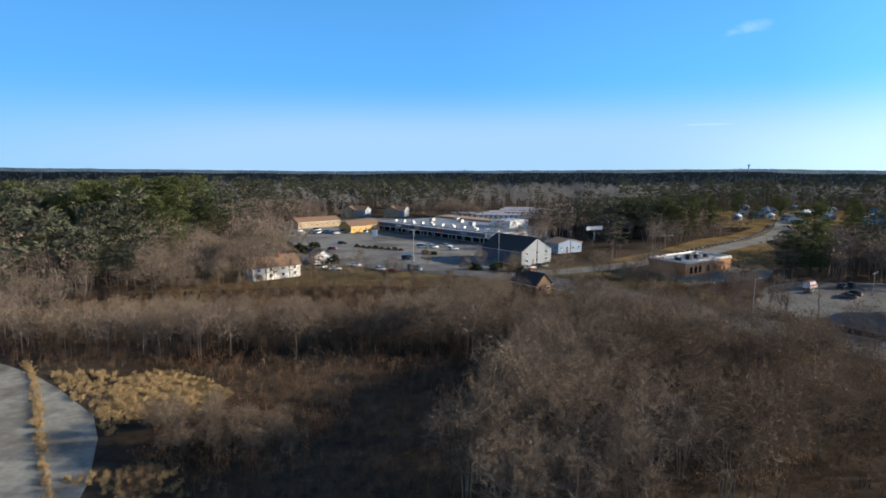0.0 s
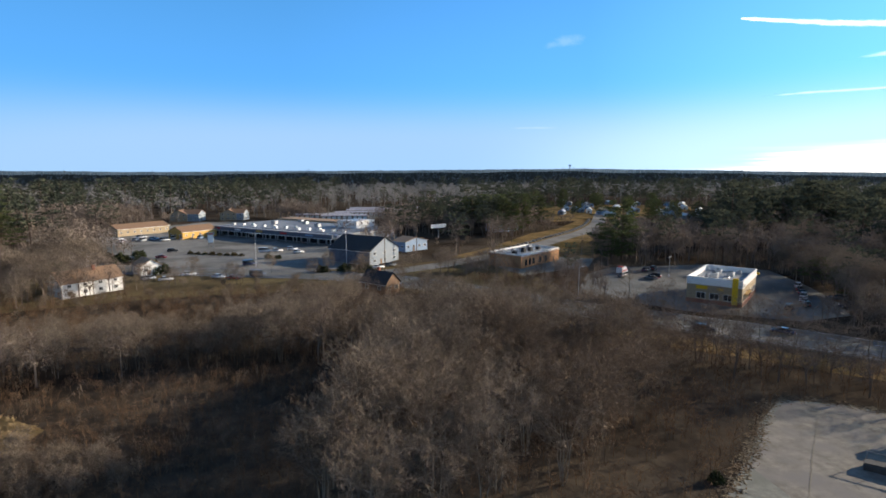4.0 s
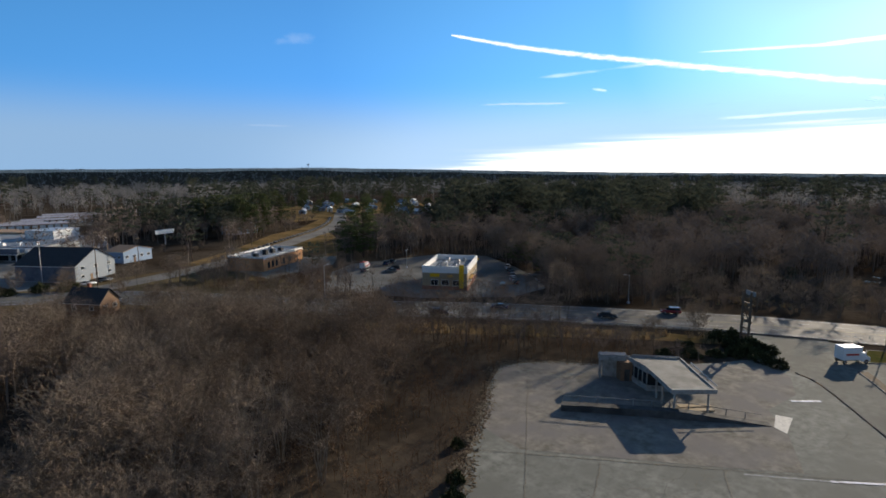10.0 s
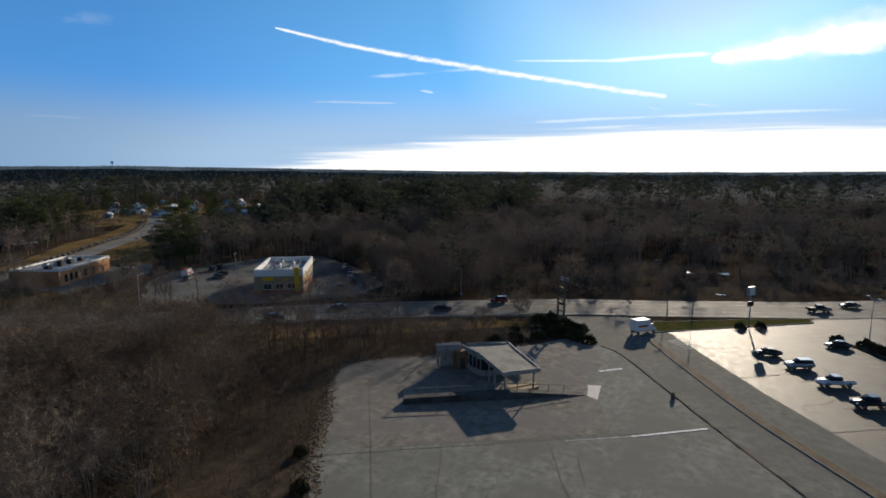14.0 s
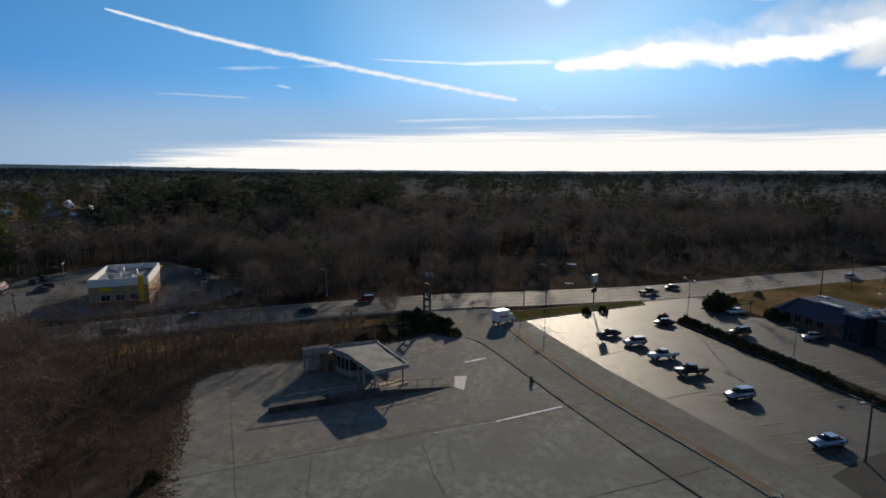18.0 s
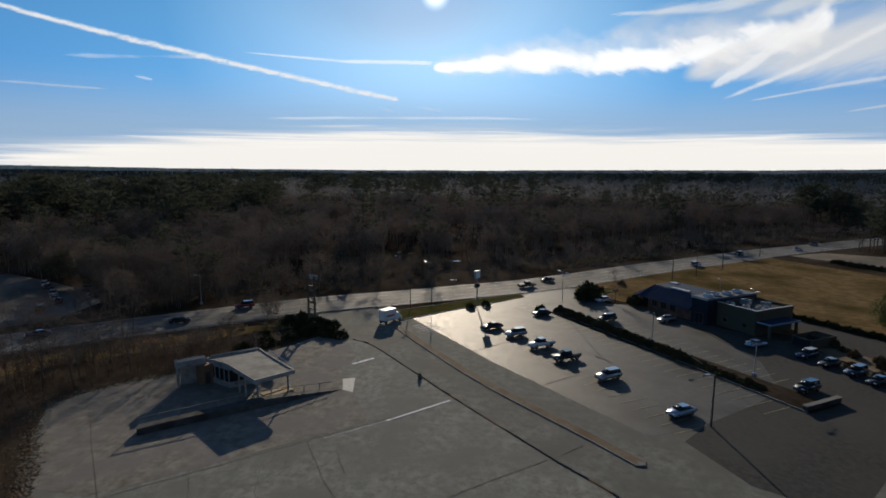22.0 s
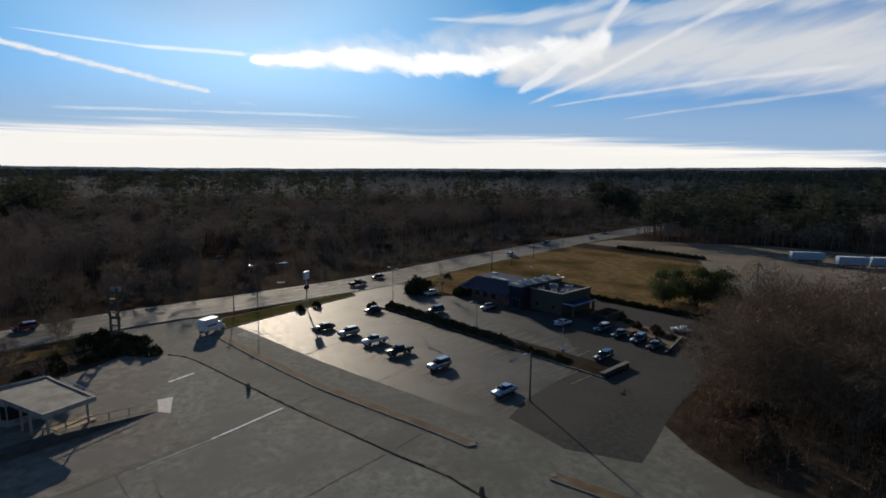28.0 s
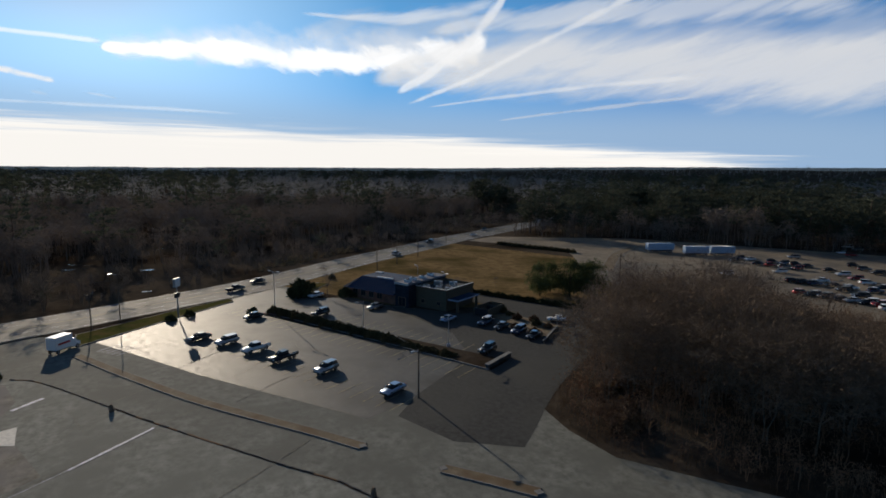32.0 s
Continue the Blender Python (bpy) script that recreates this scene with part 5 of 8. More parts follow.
def kiosk():
    """The abandoned drive-up booth with its slanting slab roof."""
    ob = thing("drive_up_kiosk", pose(82, 40, 0), "abandoned white drive-up booth with a grey slab roof", "kiosk")

    def loc(pts):
        return [(x - 82, y - 40) for x, y in pts]
    top, low = 4.3, 3.62
    main = loc([(85.6, 46.1), (91.5, 39.3), (88.1, 36.1), (81.5, 29.4), (76.6, 33.9), (83.2, 41.4)])
    inner = [(x * 0.955 + 0.12, y * 0.955 + 0.03) for x, y in main]
    fascia = bmesh.new()
    n = len(main)
    lo = [fascia.verts.new((x, y, low)) for x, y in main]
    hi = [fascia.verts.new((x, y, top)) for x, y in main]
    ti = [fascia.verts.new((x, y, top)) for x, y in inner]
    li = [fascia.verts.new((x, y, top - 0.22)) for x, y in inner]
    for i in range(n):
        j = (i + 1) % n
        fascia.faces.new((lo[i], lo[j], hi[j], hi[i])), fascia.faces.new((hi[i], hi[j], ti[j], ti[i])), fascia.faces.new((ti[i], ti[j], li[j], li[i]))
    fascia.faces.new(lo)
    bmesh.ops.recalc_face_normals(fascia, faces=fascia.faces[:])
    part("fascia", fascia, M_OLDWHITE, ob, "white flaking roof fascia")
    part("roof", prism(inner, top - 0.3, top - 0.18), M_ROOFGREY, ob, "grey membrane roof")
    rail = bmesh.new()
    for a, b in zip(loc([(86.3, 45.6), (89.9, 36.9)]), loc([(91.2, 39.4), (82.6, 29.9)])):
        tube(rail, (*a, top + 0.12), (*b, top + 0.12), 0.09, 0.09, 5)
    part("edge_pipe", rail, M_STEEL, ob)
    wing = loc([(82.6, 49.6), (85.6, 46.1), (86.9, 47.2), (83.9, 50.7)])
    part("wing_fascia", prism(wing, 3.3, top), M_OLDWHITE, ob)
    part("wing_wall", prism(loc([(83.9, 49.6), (86.4, 46.7), (86.9, 47.2), (84.4, 50.1)]), 0, 3.3), M_OLDWHITE, ob)
    part("wing_roof", prism([(x * 0.97 + 0.06, y * 0.97 + 0.2) for x, y in wing], top, top + 0.04), M_BLUEROOF, ob)
    for p in ((82.85, 49.5), (84.0, 50.4)):
        part("post", prism([(p[0] - 82 + a, p[1] - 40 + b) for a, b in ((-0.13, -0.13), (0.13, -0.13), (0.13, 0.13), (-0.13, 0.13))], 0, 3.3), M_OLDWHITE, ob)
    for p in ((77.6, 33.9), (81.5, 30.6), (87.5, 36.5), (80.4, 37.1), (81.9, 38.8), (90.4, 39.2)):
        part("post", prism([(p[0] - 82 + a, p[1] - 40 + b) for a, b in ((-0.12, -0.12), (0.12, -0.12), (0.12, 0.12), (-0.12, 0.12))], 0, low), M_OLDWHITE, ob)
    booth = loc([(83.4, 41.2), (85.9, 45.6), (90.2, 40.4), (86.8, 37.0)])
    part("booth_wall", prism(booth, 0, 1.0), M_OLDWHITE, ob)
    part("booth_glass", prism([(x * 0.97 + 0.1, y * 0.97 + 0.03) for x, y in booth], 1.0, 3.0), M_GLASSDARK, ob)
    part("booth_header", prism(booth, 3.0, low), M_OLDWHITE, ob)
    for k in range(5):
        f = k / 4
        x, y = booth[0][0] + (booth[1][0] - booth[0][0]) * f, booth[0][1] + (booth[1][1] - booth[0][1]) * f
        part("mullion", prism([(x + a, y + b) for a, b in ((-0.07, -0.07), (0.07, -0.07), (0.07, 0.07), (-0.07, 0.07))], 1.0, 3.0), M_OLDWHITE, ob)
    store = loc([(84.2, 46.4), (85.7, 44.8), (87.8, 46.6), (86.0, 48.6)])
    part("back_room", prism(store, 0, 3.3), M_BROWN, ob, "dark brown boarded back room")
    part("door", prism(loc([(84.6, 45.85), (85.2, 45.2), (85.28, 45.28), (84.68, 45.93)]), 0.05, 2.1), M_DARKCONC, ob)
    for k, (p, q) in enumerate((((79.9, 33.6), (83.6, 30.6)), ((80.6, 34.6), (84.6, 31.4)))):
        d = Vector((q[0] - p[0], q[1] - p[1])).normalized() * 0.5
        s = Vector((-d.y, d.x))
        part("timber_skid", prism(loc([(p[0] - s.x, p[1] - s.y), (q[0] - s.x, q[1] - s.y), (q[0] + s.x, q[1] + s.y), (p[0] + s.x, p[1] + s.y)]), 0.12 + 0.1 * k, 0.3 + 0.1 * k), M_TAN, ob, "bare tan timber skid")
    return ob


kiosk()


M_CLADDING = material("dark_blue_cladding", (0.02, 0.026, 0.038), (0.036, 0.044, 0.06), 1.5, 0.7, spot=(0.018, 0.022, 0.03), spot_scale=0.5, spec=0.1)
M_OLDSTEEL = plain("dull_painted_pipe", (0.2, 0.2, 0.2), 0.7, var=0.2)


def ramp_walk():
    """The raised concrete walkway with its long ramp and pipe rails."""
    a, b = Vector((67.2, 46.6)), Vector((84.9, 23.2))
    d = (b - a).normalized()
    s = Vector((-d.y, d.x))
    length = (b - a).length
    ob = thing("ramp_walkway", pose(a.x, a.y, 0, 0, 0, math.degrees(math.atan2(d.y, d.x))), "raised grey concrete walkway with pipe railing and ramp", "ramp")
    prof = [(0, 0.95), (3, 1.05), (length * 0.5, 1.15), (length * 0.62, 1.12), (length, 0.04)]
    bm = bmesh.new()
    rows = [[bm.verts.new((x, y, z)) for y, z in ((-0.7, -0.05), (-0.7, h), (0.7, h), (0.7, -0.05))] for x, h in prof]
    for r, q in zip(rows[:-1], rows[1:]):
        for i in range(3):
            bm.faces.new((r[i], q[i], q[i + 1], r[i + 1]))
    bm.faces.new(rows[0][::-1]), bm.faces.new(rows[-1])
    bmesh.ops.recalc_face_normals(bm, faces=bm.faces[:])
    # The dark concrete puts the shade of the near side into the colour.
    part("deck", bm, M_DARKCONC, ob)

    def height(x):
        return float(np.interp(x, [p[0] for p in prof], [p[1] for p in prof]))
    for y in (0.62,):
        x = 0.2
        first = None
        while x < length - 1:
            bm = bmesh.new()
            tube(bm, (0, 0, 0), (0, 0, 1.05), 0.07, 0.07, 6)
            if first is None:
                first = part("rail_post", bm, M_OLDSTEEL, ob)
                first.matrix_basis = pose(x, y, height(x))
            else:
                bm.free()
                share("rail_post", first, ob, pose(x, y, height(x)))
            x += 2.6
        for x0, x1 in ((0.2, length * 0.62), (length * 0.62, length - 1)):
            bm = bmesh.new()
            tube(bm, (x0, y, height(x0) + 1.0), (x1, y, height(x1) + 1.0), 0.055, 0.055, 6)
            part("rail", bm, M_OLDSTEEL, ob)


ramp_walk()


def old_sign():
    """An empty roadside sign frame on two posts."""
    ob = thing("sign_frame", pose(122.5, 39.6, 0, 0, 0, 52), "tall empty weathered roadside sign frame on posts", "sign")
    for x in (-1.25, 1.25):
        bm = bmesh.new()
        tube(bm, (x, 0, 0), (x, 0, 11.2), 0.27, 0.23, 8)
        part("post", bm, M_POLE, ob)
    for x0, x1, z, h in ((-2.3, 0.9, 10.5, 0.95), (-0.2, 2.0, 9.9, 0.5), (-1.5, 1.5, 8.6, 0.3), (-1.6, 1.7, 7.0, 0.75), (-1.5, 1.5, 5.9, 0.25), (-1.6, 1.6, 4.6, 0.55), (-1.5, 1.5, 3.3, 0.25)):
        part("crossboard", boxes((x0, -0.28, z, x1, -0.19 if h > 0.4 else 0.2, z + h), bevel=0.02), M_OLDWHITE if h > 0.9 else M_POLE, ob)
    for z0, z1, t in ((4.7, 8.7, 1), (5.9, 9.0, -1)):
        bm = bmesh.new()
        tube(bm, (-1.25 * t, 0.1, z0), (1.25 * t, 0.1, z1), 0.1, 0.1, 5)
        part("brace", bm, M_POLE, ob)


old_sign()


def restaurant():
    """The blue-roofed family restaurant beyond the hedge; local x runs along the row of bays."""
    def at(n, d, z=0):
        return pose(0.878 * n + 0.479 * d, 0.479 * n - 0.878 * d, z, 0, 0, 28.6)
    ob = thing("restaurant", at(79, 126), "low tan restaurant with a blue metal hip roof", "restaurant")
    part("wall", boxes((-1.4, 3, 0, 8.3, 15.6, 4.8)), M_SHADETAN, ob, "tan stucco kitchen wing")
    part("wall", boxes((8.4, 2, 0, 12.9, 18.6, 5.9)), M_CLADDING, ob, "dark blue metal-clad entrance block")
    part("wall", boxes((13, 1.5, 0, 30, 18, 2.9)), M_REDBRICK, ob, "dark brick dining room walls")
    part("parapet", boxes((-1.5, 15.3, 4.8, 8.3, 15.7, 5.5), (-1.5, 2.9, 4.8, 8.3, 3.3, 5.5), (-1.5, 3.3, 4.8, -1.1, 15.3, 5.5), (7.9, 3.3, 4.8, 8.3, 15.3, 5.5)), M_SHADETAN, ob)
    part("parapet_cap", boxes((-1.56, 15.24, 5.5, 8.36, 15.76, 5.56), (-1.56, 3.3, 5.5, -1.04, 15.24, 5.56)), M_GREY, ob, "pale metal parapet cap")
    part("roof", boxes((-1.1, 3.3, 4.8, 7.9, 15.3, 4.9)), M_DARKSHING, ob)
    part("roof", boxes((8.35, 1.8, 5.9, 12.95, 18.8, 6.3)), M_BLUEGREY, ob)
    hip = bmesh.new()
    base = [hip.verts.new(c) for c in ((13.05, 0.3, 2.8), (31.6, 0.3, 2.8), (31.6, 19.4, 2.8), (13.05, 19.4, 2.8))]
    crown = [hip.verts.new(c) for c in ((13.05, 6.8, 5.6), (28.5, 6.8, 5.6), (28.5, 14.6, 5.6), (13.05, 14.6, 5.6))]
    hip.faces.new(base[::-1]), hip.faces.new(crown)
    for i in range(4):
        hip.faces.new((base[i], base[(i + 1) % 4], crown[(i + 1) % 4], crown[i]))
    blue = part("roof", hip, M_BLUEROOF, ob, "blue standing-seam hip roof")
    for k in range(16):
        x = 13.8 + k * 1.12
        xt = min(x, 28.3)
        bm = bmesh.new()
        tube(bm, (x, 19.4, 2.86), (xt, 14.6, 5.64), 0.03, 0.03, 4)
        part("seam", bm, M_DARK, blue)
    part("skylight", boxes((17.8, 13.4, 5.6, 23.4, 14.4, 5.85), bevel=0.04), M_WROOF, blue)
    part("skylight", boxes((26, 8.4, 5.6, 28.2, 9.6, 5.9), bevel=0.04), M_WROOF, blue)
    for x, y, w, d, h in ((0, 12.5, 1.6, 1.4, 0.8), (2.6, 13.4, 1.3, 1.2, 0.9), (5.6, 9.5, 2.0, 1.5, 1.2), (2.4, 7.0, 1.6, 1.6, 1.0), (6.5, 13.5, 1.5, 1.2, 0.7), (0.4, 9.6, 1.2, 1.0, 0.8)):
        roof_unit(ob, x, y, 4.9, w, d, h)
    for x, y in ((10.5, 10), (10.8, 6), (11, 13.4), (10.4, 16.4)):
        roof_unit(ob, x, y, 6.3, 1.7, 1.4, 0.7, M_WROOF)
    part("roof_trim", boxes((8.35, 18.8, 5.9, 12.95, 18.95, 6.45)), M_GREY, ob)
    part("canopy", boxes((-4.6, 5, 2.9, -1.42, 15, 3.15), bevel=0.03), M_BLUEROOF, ob, "flat blue drive-through canopy")
    part("canopy_edge", boxes((-4.66, 5, 2.86, -4.61, 15, 3.22), (-4.6, 15.01, 2.86, -1.42, 15.06, 3.22)), M_BLUESIDING, ob)
    for y in (5.6, 14.4):
        part("canopy_post", boxes((-4.3, y - 0.25, 0, -3.8, y + 0.25, 2.88)), M_SHADETAN, ob)
    for x in (19, 22, 25, 28):
        window(ob, x, 18.03, 0.8, 1.8, 1.6, 2, M_BROWN)
    for x in (1, 6):
        window(ob, x, 15.63, 1.2, 1.2, 1.1, 2, M_BROWN)
    window(ob, 10.6, 18.63, 0.2, 2.4, 2.4, 2, M_BROWN)
    yard = thing("bin_enclosure", at(66.5, 120.5), "tan walled bin yard beside the restaurant", "enclosure")
    for b in ((0, 0, 0, 0.25, 8, 1.9), (0.25, 0, 0, 4, 0.25, 1.9), (4, 0, 0, 4.25, 8, 1.9)):
        part("wall_panel", boxes(b, bevel=0.02), M_SHADETAN, yard)
    part("gate", boxes((0.25, 7.8, 0.1, 4, 7.95, 1.8)), M_DARK, yard)
    setting("pavement", sheet([(137.5, -74), (130, -80), (115, -88.4), (103, -95), (99, -90), (103, -81.5), (113, -77.5), (126, -72), (134, -68.5)], 0.02), M_NEW, "narrow asphalt lane behind the restaurant", "lane")
    setting("planting_bed", prism([(91.2, -69.8), (98.4, -78), (104, -76.6), (112.6, -72.6), (113.4, -68), (107, -68.2), (100, -70.6)], 0, 0.16), M_MULCH, "planted bed behind the parked cars", "planting bed")
    rim = thing("low_wall", pose(90.4, -67.4, 0, 0, 0, -50.5), "low pale concrete wall at the end of the bed", "wall")
    part("stone_body", boxes((0, -0.2, 0, 12.4, 0.2, 0.45), bevel=0.05), M_DARKCONC, rim)
    part("coping", boxes((-0.05, -0.26, 0.45, 12.45, 0.26, 0.55), bevel=0.03), M_KERB, rim)
    bins = thing("waste_container", at(68.6, 118), "dark steel waste container in the bin yard", "container")
    part("body", boxes((-1.2, -0.8, 0.1, 1.2, 0.8, 1.4), bevel=0.05), M_DARK, bins)
    part("lid", boxes((-1.25, -0.85, 1.41, 1.25, 0.85, 1.5)), M_TYRE, bins)


restaurant()


def fast_food():
    """The white fast food restaurant with its yellow stripe."""
    ob = flat_building("fast_food_restaurant", pose(116.6, 116.3, 0, 0, 0, 36.9), 24, 14, 7.3, M_TAN, M_MALLROOF, "white-topped fast food restaurant with a yellow roof stripe", "restaurant", 1.6, M_WHITE)
    part("fascia", boxes((-0.12, -0.12, 5.2, 24.12, -0.05, 5.9), (-0.12, -0.05, 5.2, -0.05, 14.05, 5.9)), M_WHITE, ob)
    part("brick_base", boxes((-0.15, -0.15, 0, 24.15, -0.0, 1.1), (-0.15, 0.0, 0, 0.0, 14.1, 1.1)), M_REDBRICK, ob)
    part("stripe", boxes((-0.7, 1.0, 0.6, -0.1, 2.4, 7.9), bevel=0.1), M_YELLOWSIGN, ob, "tall yellow curved stripe")
    part("sign_panel", boxes((-0.25, 8.6, 4.0, -0.12, 11.6, 5.0), bevel=0.03), M_YELLOWSIGN, ob)
    part("sign_panel", boxes((-0.25, 4.5, 3.9, -0.12, 6.2, 4.7), bevel=0.03), M_YELLOW, ob)
    for k in range(3):
        window(ob, -0.03, 3.4 + k * 3.4, 1.3, 2.4, 1.8, 3)
    for k in range(6):
        window(ob, 3 + k * 3.6, -0.03, 1.3, 2.0, 1.8, 0)
    part("side_door", boxes((12.0, -0.2, 0.05, 13.2, -0.02, 2.3)), M_RED, ob)
    part("awning", boxes((2, -1.0, 3.2, 9, -0.12, 3.4)), M_YELLOW, ob)
    for x, y, w, d, h in ((5, 5, 2.6, 1.8, 1.4), (10, 9, 2.4, 2.2, 1.5), (15, 5.5, 2.8, 1.8, 1.3), (19, 9.5, 2.2, 1.6, 1.2), (20, 4, 1.2, 1.2, 1.0), (7.5, 10.5, 1.2, 1.2, 0.9)):
        roof_unit(ob, x, y, 5.78, w, d, h)
    gate = thing("drive_through_canopy", pose(141, 139, 0, 0, 0, 36.9), "small yellow drive-through canopy on a post", "canopy")
    bm = bmesh.new()
    tube(bm, (0, 0, 0), (0, 0, 4.2), 0.18, 0.18, 8)
    part("post", bm, M_DARK, gate)
    part("canopy_top", boxes((-0.6, -3.2, 4.2, 0.6, 3.2, 4.8), bevel=0.08), M_YELLOWSIGN, gate)


M_YELLOWSIGN = plain("yellow_sign_plastic", (0.75, 0.45, 0.02), 0.4, var=0.06)
fast_food()


def brick_diner():
    """The long low brick building with roof units in a row."""
    ob = flat_building("brick_building", pose(84.8, 189.0, 0, 0, 0, 33.5), 29, 15, 5.4, M_BRICK, M_MALLROOF, "long low orange-brick building with rooftop fans", "shop", 0.6, M_WHITE)
    for x in (3.5, 6.2, 8.9, 14, 18.5):
        bm = bmesh.new()
        w = 1.7
        pts = [(x + w / 2 * math.cos(a), 2.5 + w / 2 * math.sin(a)) for a in np.linspace(0, math.pi, 9)]
        v = [bm.verts.new((px, -0.04, pz)) for px, pz in [(x - w / 2, 0.9), (x + w / 2, 0.9), *pts]]
        bm.faces.new(v)
        e = bmesh.ops.extrude_face_region(bm, geom=bm.faces[:])
        bmesh.ops.translate(bm, vec=(0, 0.1, 0), verts=[q for q in e["geom"] if isinstance(q, bmesh.types.BMVert)])
        bmesh.ops.recalc_face_normals(bm, faces=bm.faces[:])
        part("arched_window", bm, M_GLASSDARK, ob)
    for k, x in enumerate((3, 6, 9.5, 12, 14.5, 17.5, 20.5)):
        roof_unit(ob, x, 5 + 2.5 * (k % 2), 4.88, 1.7, 1.5, 1.2 + 0.3 * (k % 3), M_STEEL if k % 2 else M_DARK)
    part("door", boxes((24, -0.08, 0.02, 25.1, 0.02, 2.1)), M_DARK, ob)
    part("gutter", boxes((0, -0.2, 4.5, 30, -0.06, 4.65)), M_WHITE, ob)


brick_diner()


def strip_mall():
    """The long strip mall with its arcade and white roof vents."""
    ob = thing("strip_mall", pose(-44, 347, 0, 0, 0, -48), "long low strip mall with a shaded arcade and white roof", "mall")
    part("wall", boxes((0, 4, 0, 97, 52, 5.0)), M_GREY, ob)
    part("roof", boxes((0, 8, 5.0, 97, 52, 5.3)), M_MALLROOF, ob)
    part("fascia", boxes((-0.4, 0, 3.4, 97.4, 1.0, 5.6)), M_BLUEGREY, ob, "sloping grey mansard fascia")
    part("arcade_roof", boxes((-0.4, 1.0, 3.4, 97.4, 7.9, 3.7)), M_ROOFGREY, ob)
    part("eaves", boxes((-0.5, -0.15, 3.2, 97.5, -0.02, 3.45)), M_WHITE, ob)
    first = None
    for k in range(13):
        if first is None:
            first = part("column", boxes((-0.15, -0.15, 0, 0.15, 0.15, 3.4)), M_GREY, ob)
            first.matrix_basis = pose(0.6, 0.5, 0)
        else:
            share("column", first, ob, pose(0.6 + k * 7.96, 0.5, 0))
    shop = None
    for k in range(16):
        m = pose(3 + k * 6, 3.92, 0.3)
        if shop is None:
            shop = part("shop_window", boxes((-2.4, -0.05, 0, 2.4, 0.06, 2.4)), M_GLASSDARK, ob)
            shop.matrix_basis = m
        else:
            share("shop_window", shop, ob, m)
    for x, mt in ((8, M_RED), (26, M_WHITE), (44, M_YELLOW), (63, M_RED), (82, M_BLUESIDING)):
        part("shop_sign", boxes((x - 2.5, -0.25, 4.1, x + 2.5, -0.02, 5.0), bevel=0.04), mt, ob)
    for k in range(15):
        roof_unit(ob, 8 + k * 6, 11.5 + (k % 3) * 2, 5.3, 1.8, 1.6, 1.3, M_WHITE)
    for x, y in ((22, 30), (40, 38), (58, 30), (30, 44), (70, 40)):
        roof_unit(ob, x, y, 5.3, 3.4, 2.6, 1.9, M_STEEL)
    part("upper_block", boxes((70, 34, 5.3, 84, 50, 9.0)), M_WHITE, ob, "white taller block on the roof")
    part("upper_roof", boxes((69.8, 33.8, 9.0, 84.2, 50.2, 9.25)), M_WROOF, ob)
    part("low_block", boxes((0, 52, 0, 60, 66, 6.0)), M_TAN, ob)
    part("low_roof", boxes((-0.3, 52.2, 6.0, 60.3, 66.3, 6.3)), M_TANSHING, ob)


strip_mall()
office = gable_house("gambrel_office", pose(37.6, 217.4, 0, 0, 0, 40.5), 18.2, 22, 5.6, 10.4, M_SIDING, M_DARKSHING, "tall pale-grey gabled office with a slate-blue roof", "office", 2, 3)
# Dark sheet added over the wall to paint the shade of this side.
part("side_shade_sheet", boxes((-9.22, 0.1, 0.3, -9.16, 21.9, 5.3)), M_BLUEGREY, office, "dark sheet for the shade on the long side")
gable_house("blue_house", pose(58, 248, 0, 0, 0, 30), 14, 9, 4.6, 6.3, M_BLUESIDING, M_TANSHING, "blue-sided low house with a tan roof", "house", 1, 4)
gable_house("white_house", pose(-66, 182, 0, 0, 0, -50), 9.5, 17, 4.4, 7.4, M_WHITE, M_BROWN, "white clapboard house with a tan shingle roof", "house", 2, 3, True)
gable_house("white_house", pose(-47, 214, 0, 0, 0, 30), 7, 9, 3.4, 5.6, M_WHITE, M_TANSHING, "small white house behind bare trees", "house", 1, 2)
gable_house("red_house", pose(30, 160, 0, 0, 0, 38), 6.6, 10, 3.4, 6.4, M_BROWN, M_DARKSHING, "small reddish-brown house with a steep charcoal roof", "house", 1, 2, True)
gable_house("hillside_house", pose(122, 318, 0, 0, 0, -70), 10, 18, 4.8, 7.4, M_BLUESIDING, M_DARKSHING, "blue-grey house among pines by the road", "house", 2, 3)
gable_house("white_shed", pose(-82, 255, 0, 0, 0, 20), 6, 7, 2.6, 4.6, M_WHITE, M_WROOF, "small white-roofed shed at the lot edge", "shed", 1, 1)
gable_house("brown_shop", pose(-97, 354, 0, 0, 0, -45), 12, 32, 4.2, 6.6, M_TAN, M_BROWN, "tan shop with a long brown roof and white doors", "shop", 1, 3)
gable_house("yellow_shop", pose(-59, 329, 0, 0, 0, -45), 12, 22, 4.2, 6.8, M_YELLOW, M_BROWN, "ochre-fronted shop with a tan gable roof beside the mall", "shop", 1, 3)
for k, x in enumerate((-78, -62, -43, -30)):
    gable_house("apartment_house", pose(x, 450 + 4 * (k % 2), 0, 0, 0, -8 + 82 * (k % 2)), 12, 13, 5.6, 8.4, M_SIDING if k % 2 else M_TAN, M_BROWN, "tan two-storey apartment house with brown roof", "apartments", 2, 3)

bill = thing("billboard", pose(82, 296, 0, 0, 0, 25), "small white-topped billboard on a post", "sign")
part("post", boxes((-0.2, -0.2, 0, 0.2, 0.2, 5.5)), M_STEEL, bill)
part("panel", boxes((-5.5, -0.3, 5.5, 5.5, 0.3, 7.6), bevel=0.05), M_WHITE, bill)


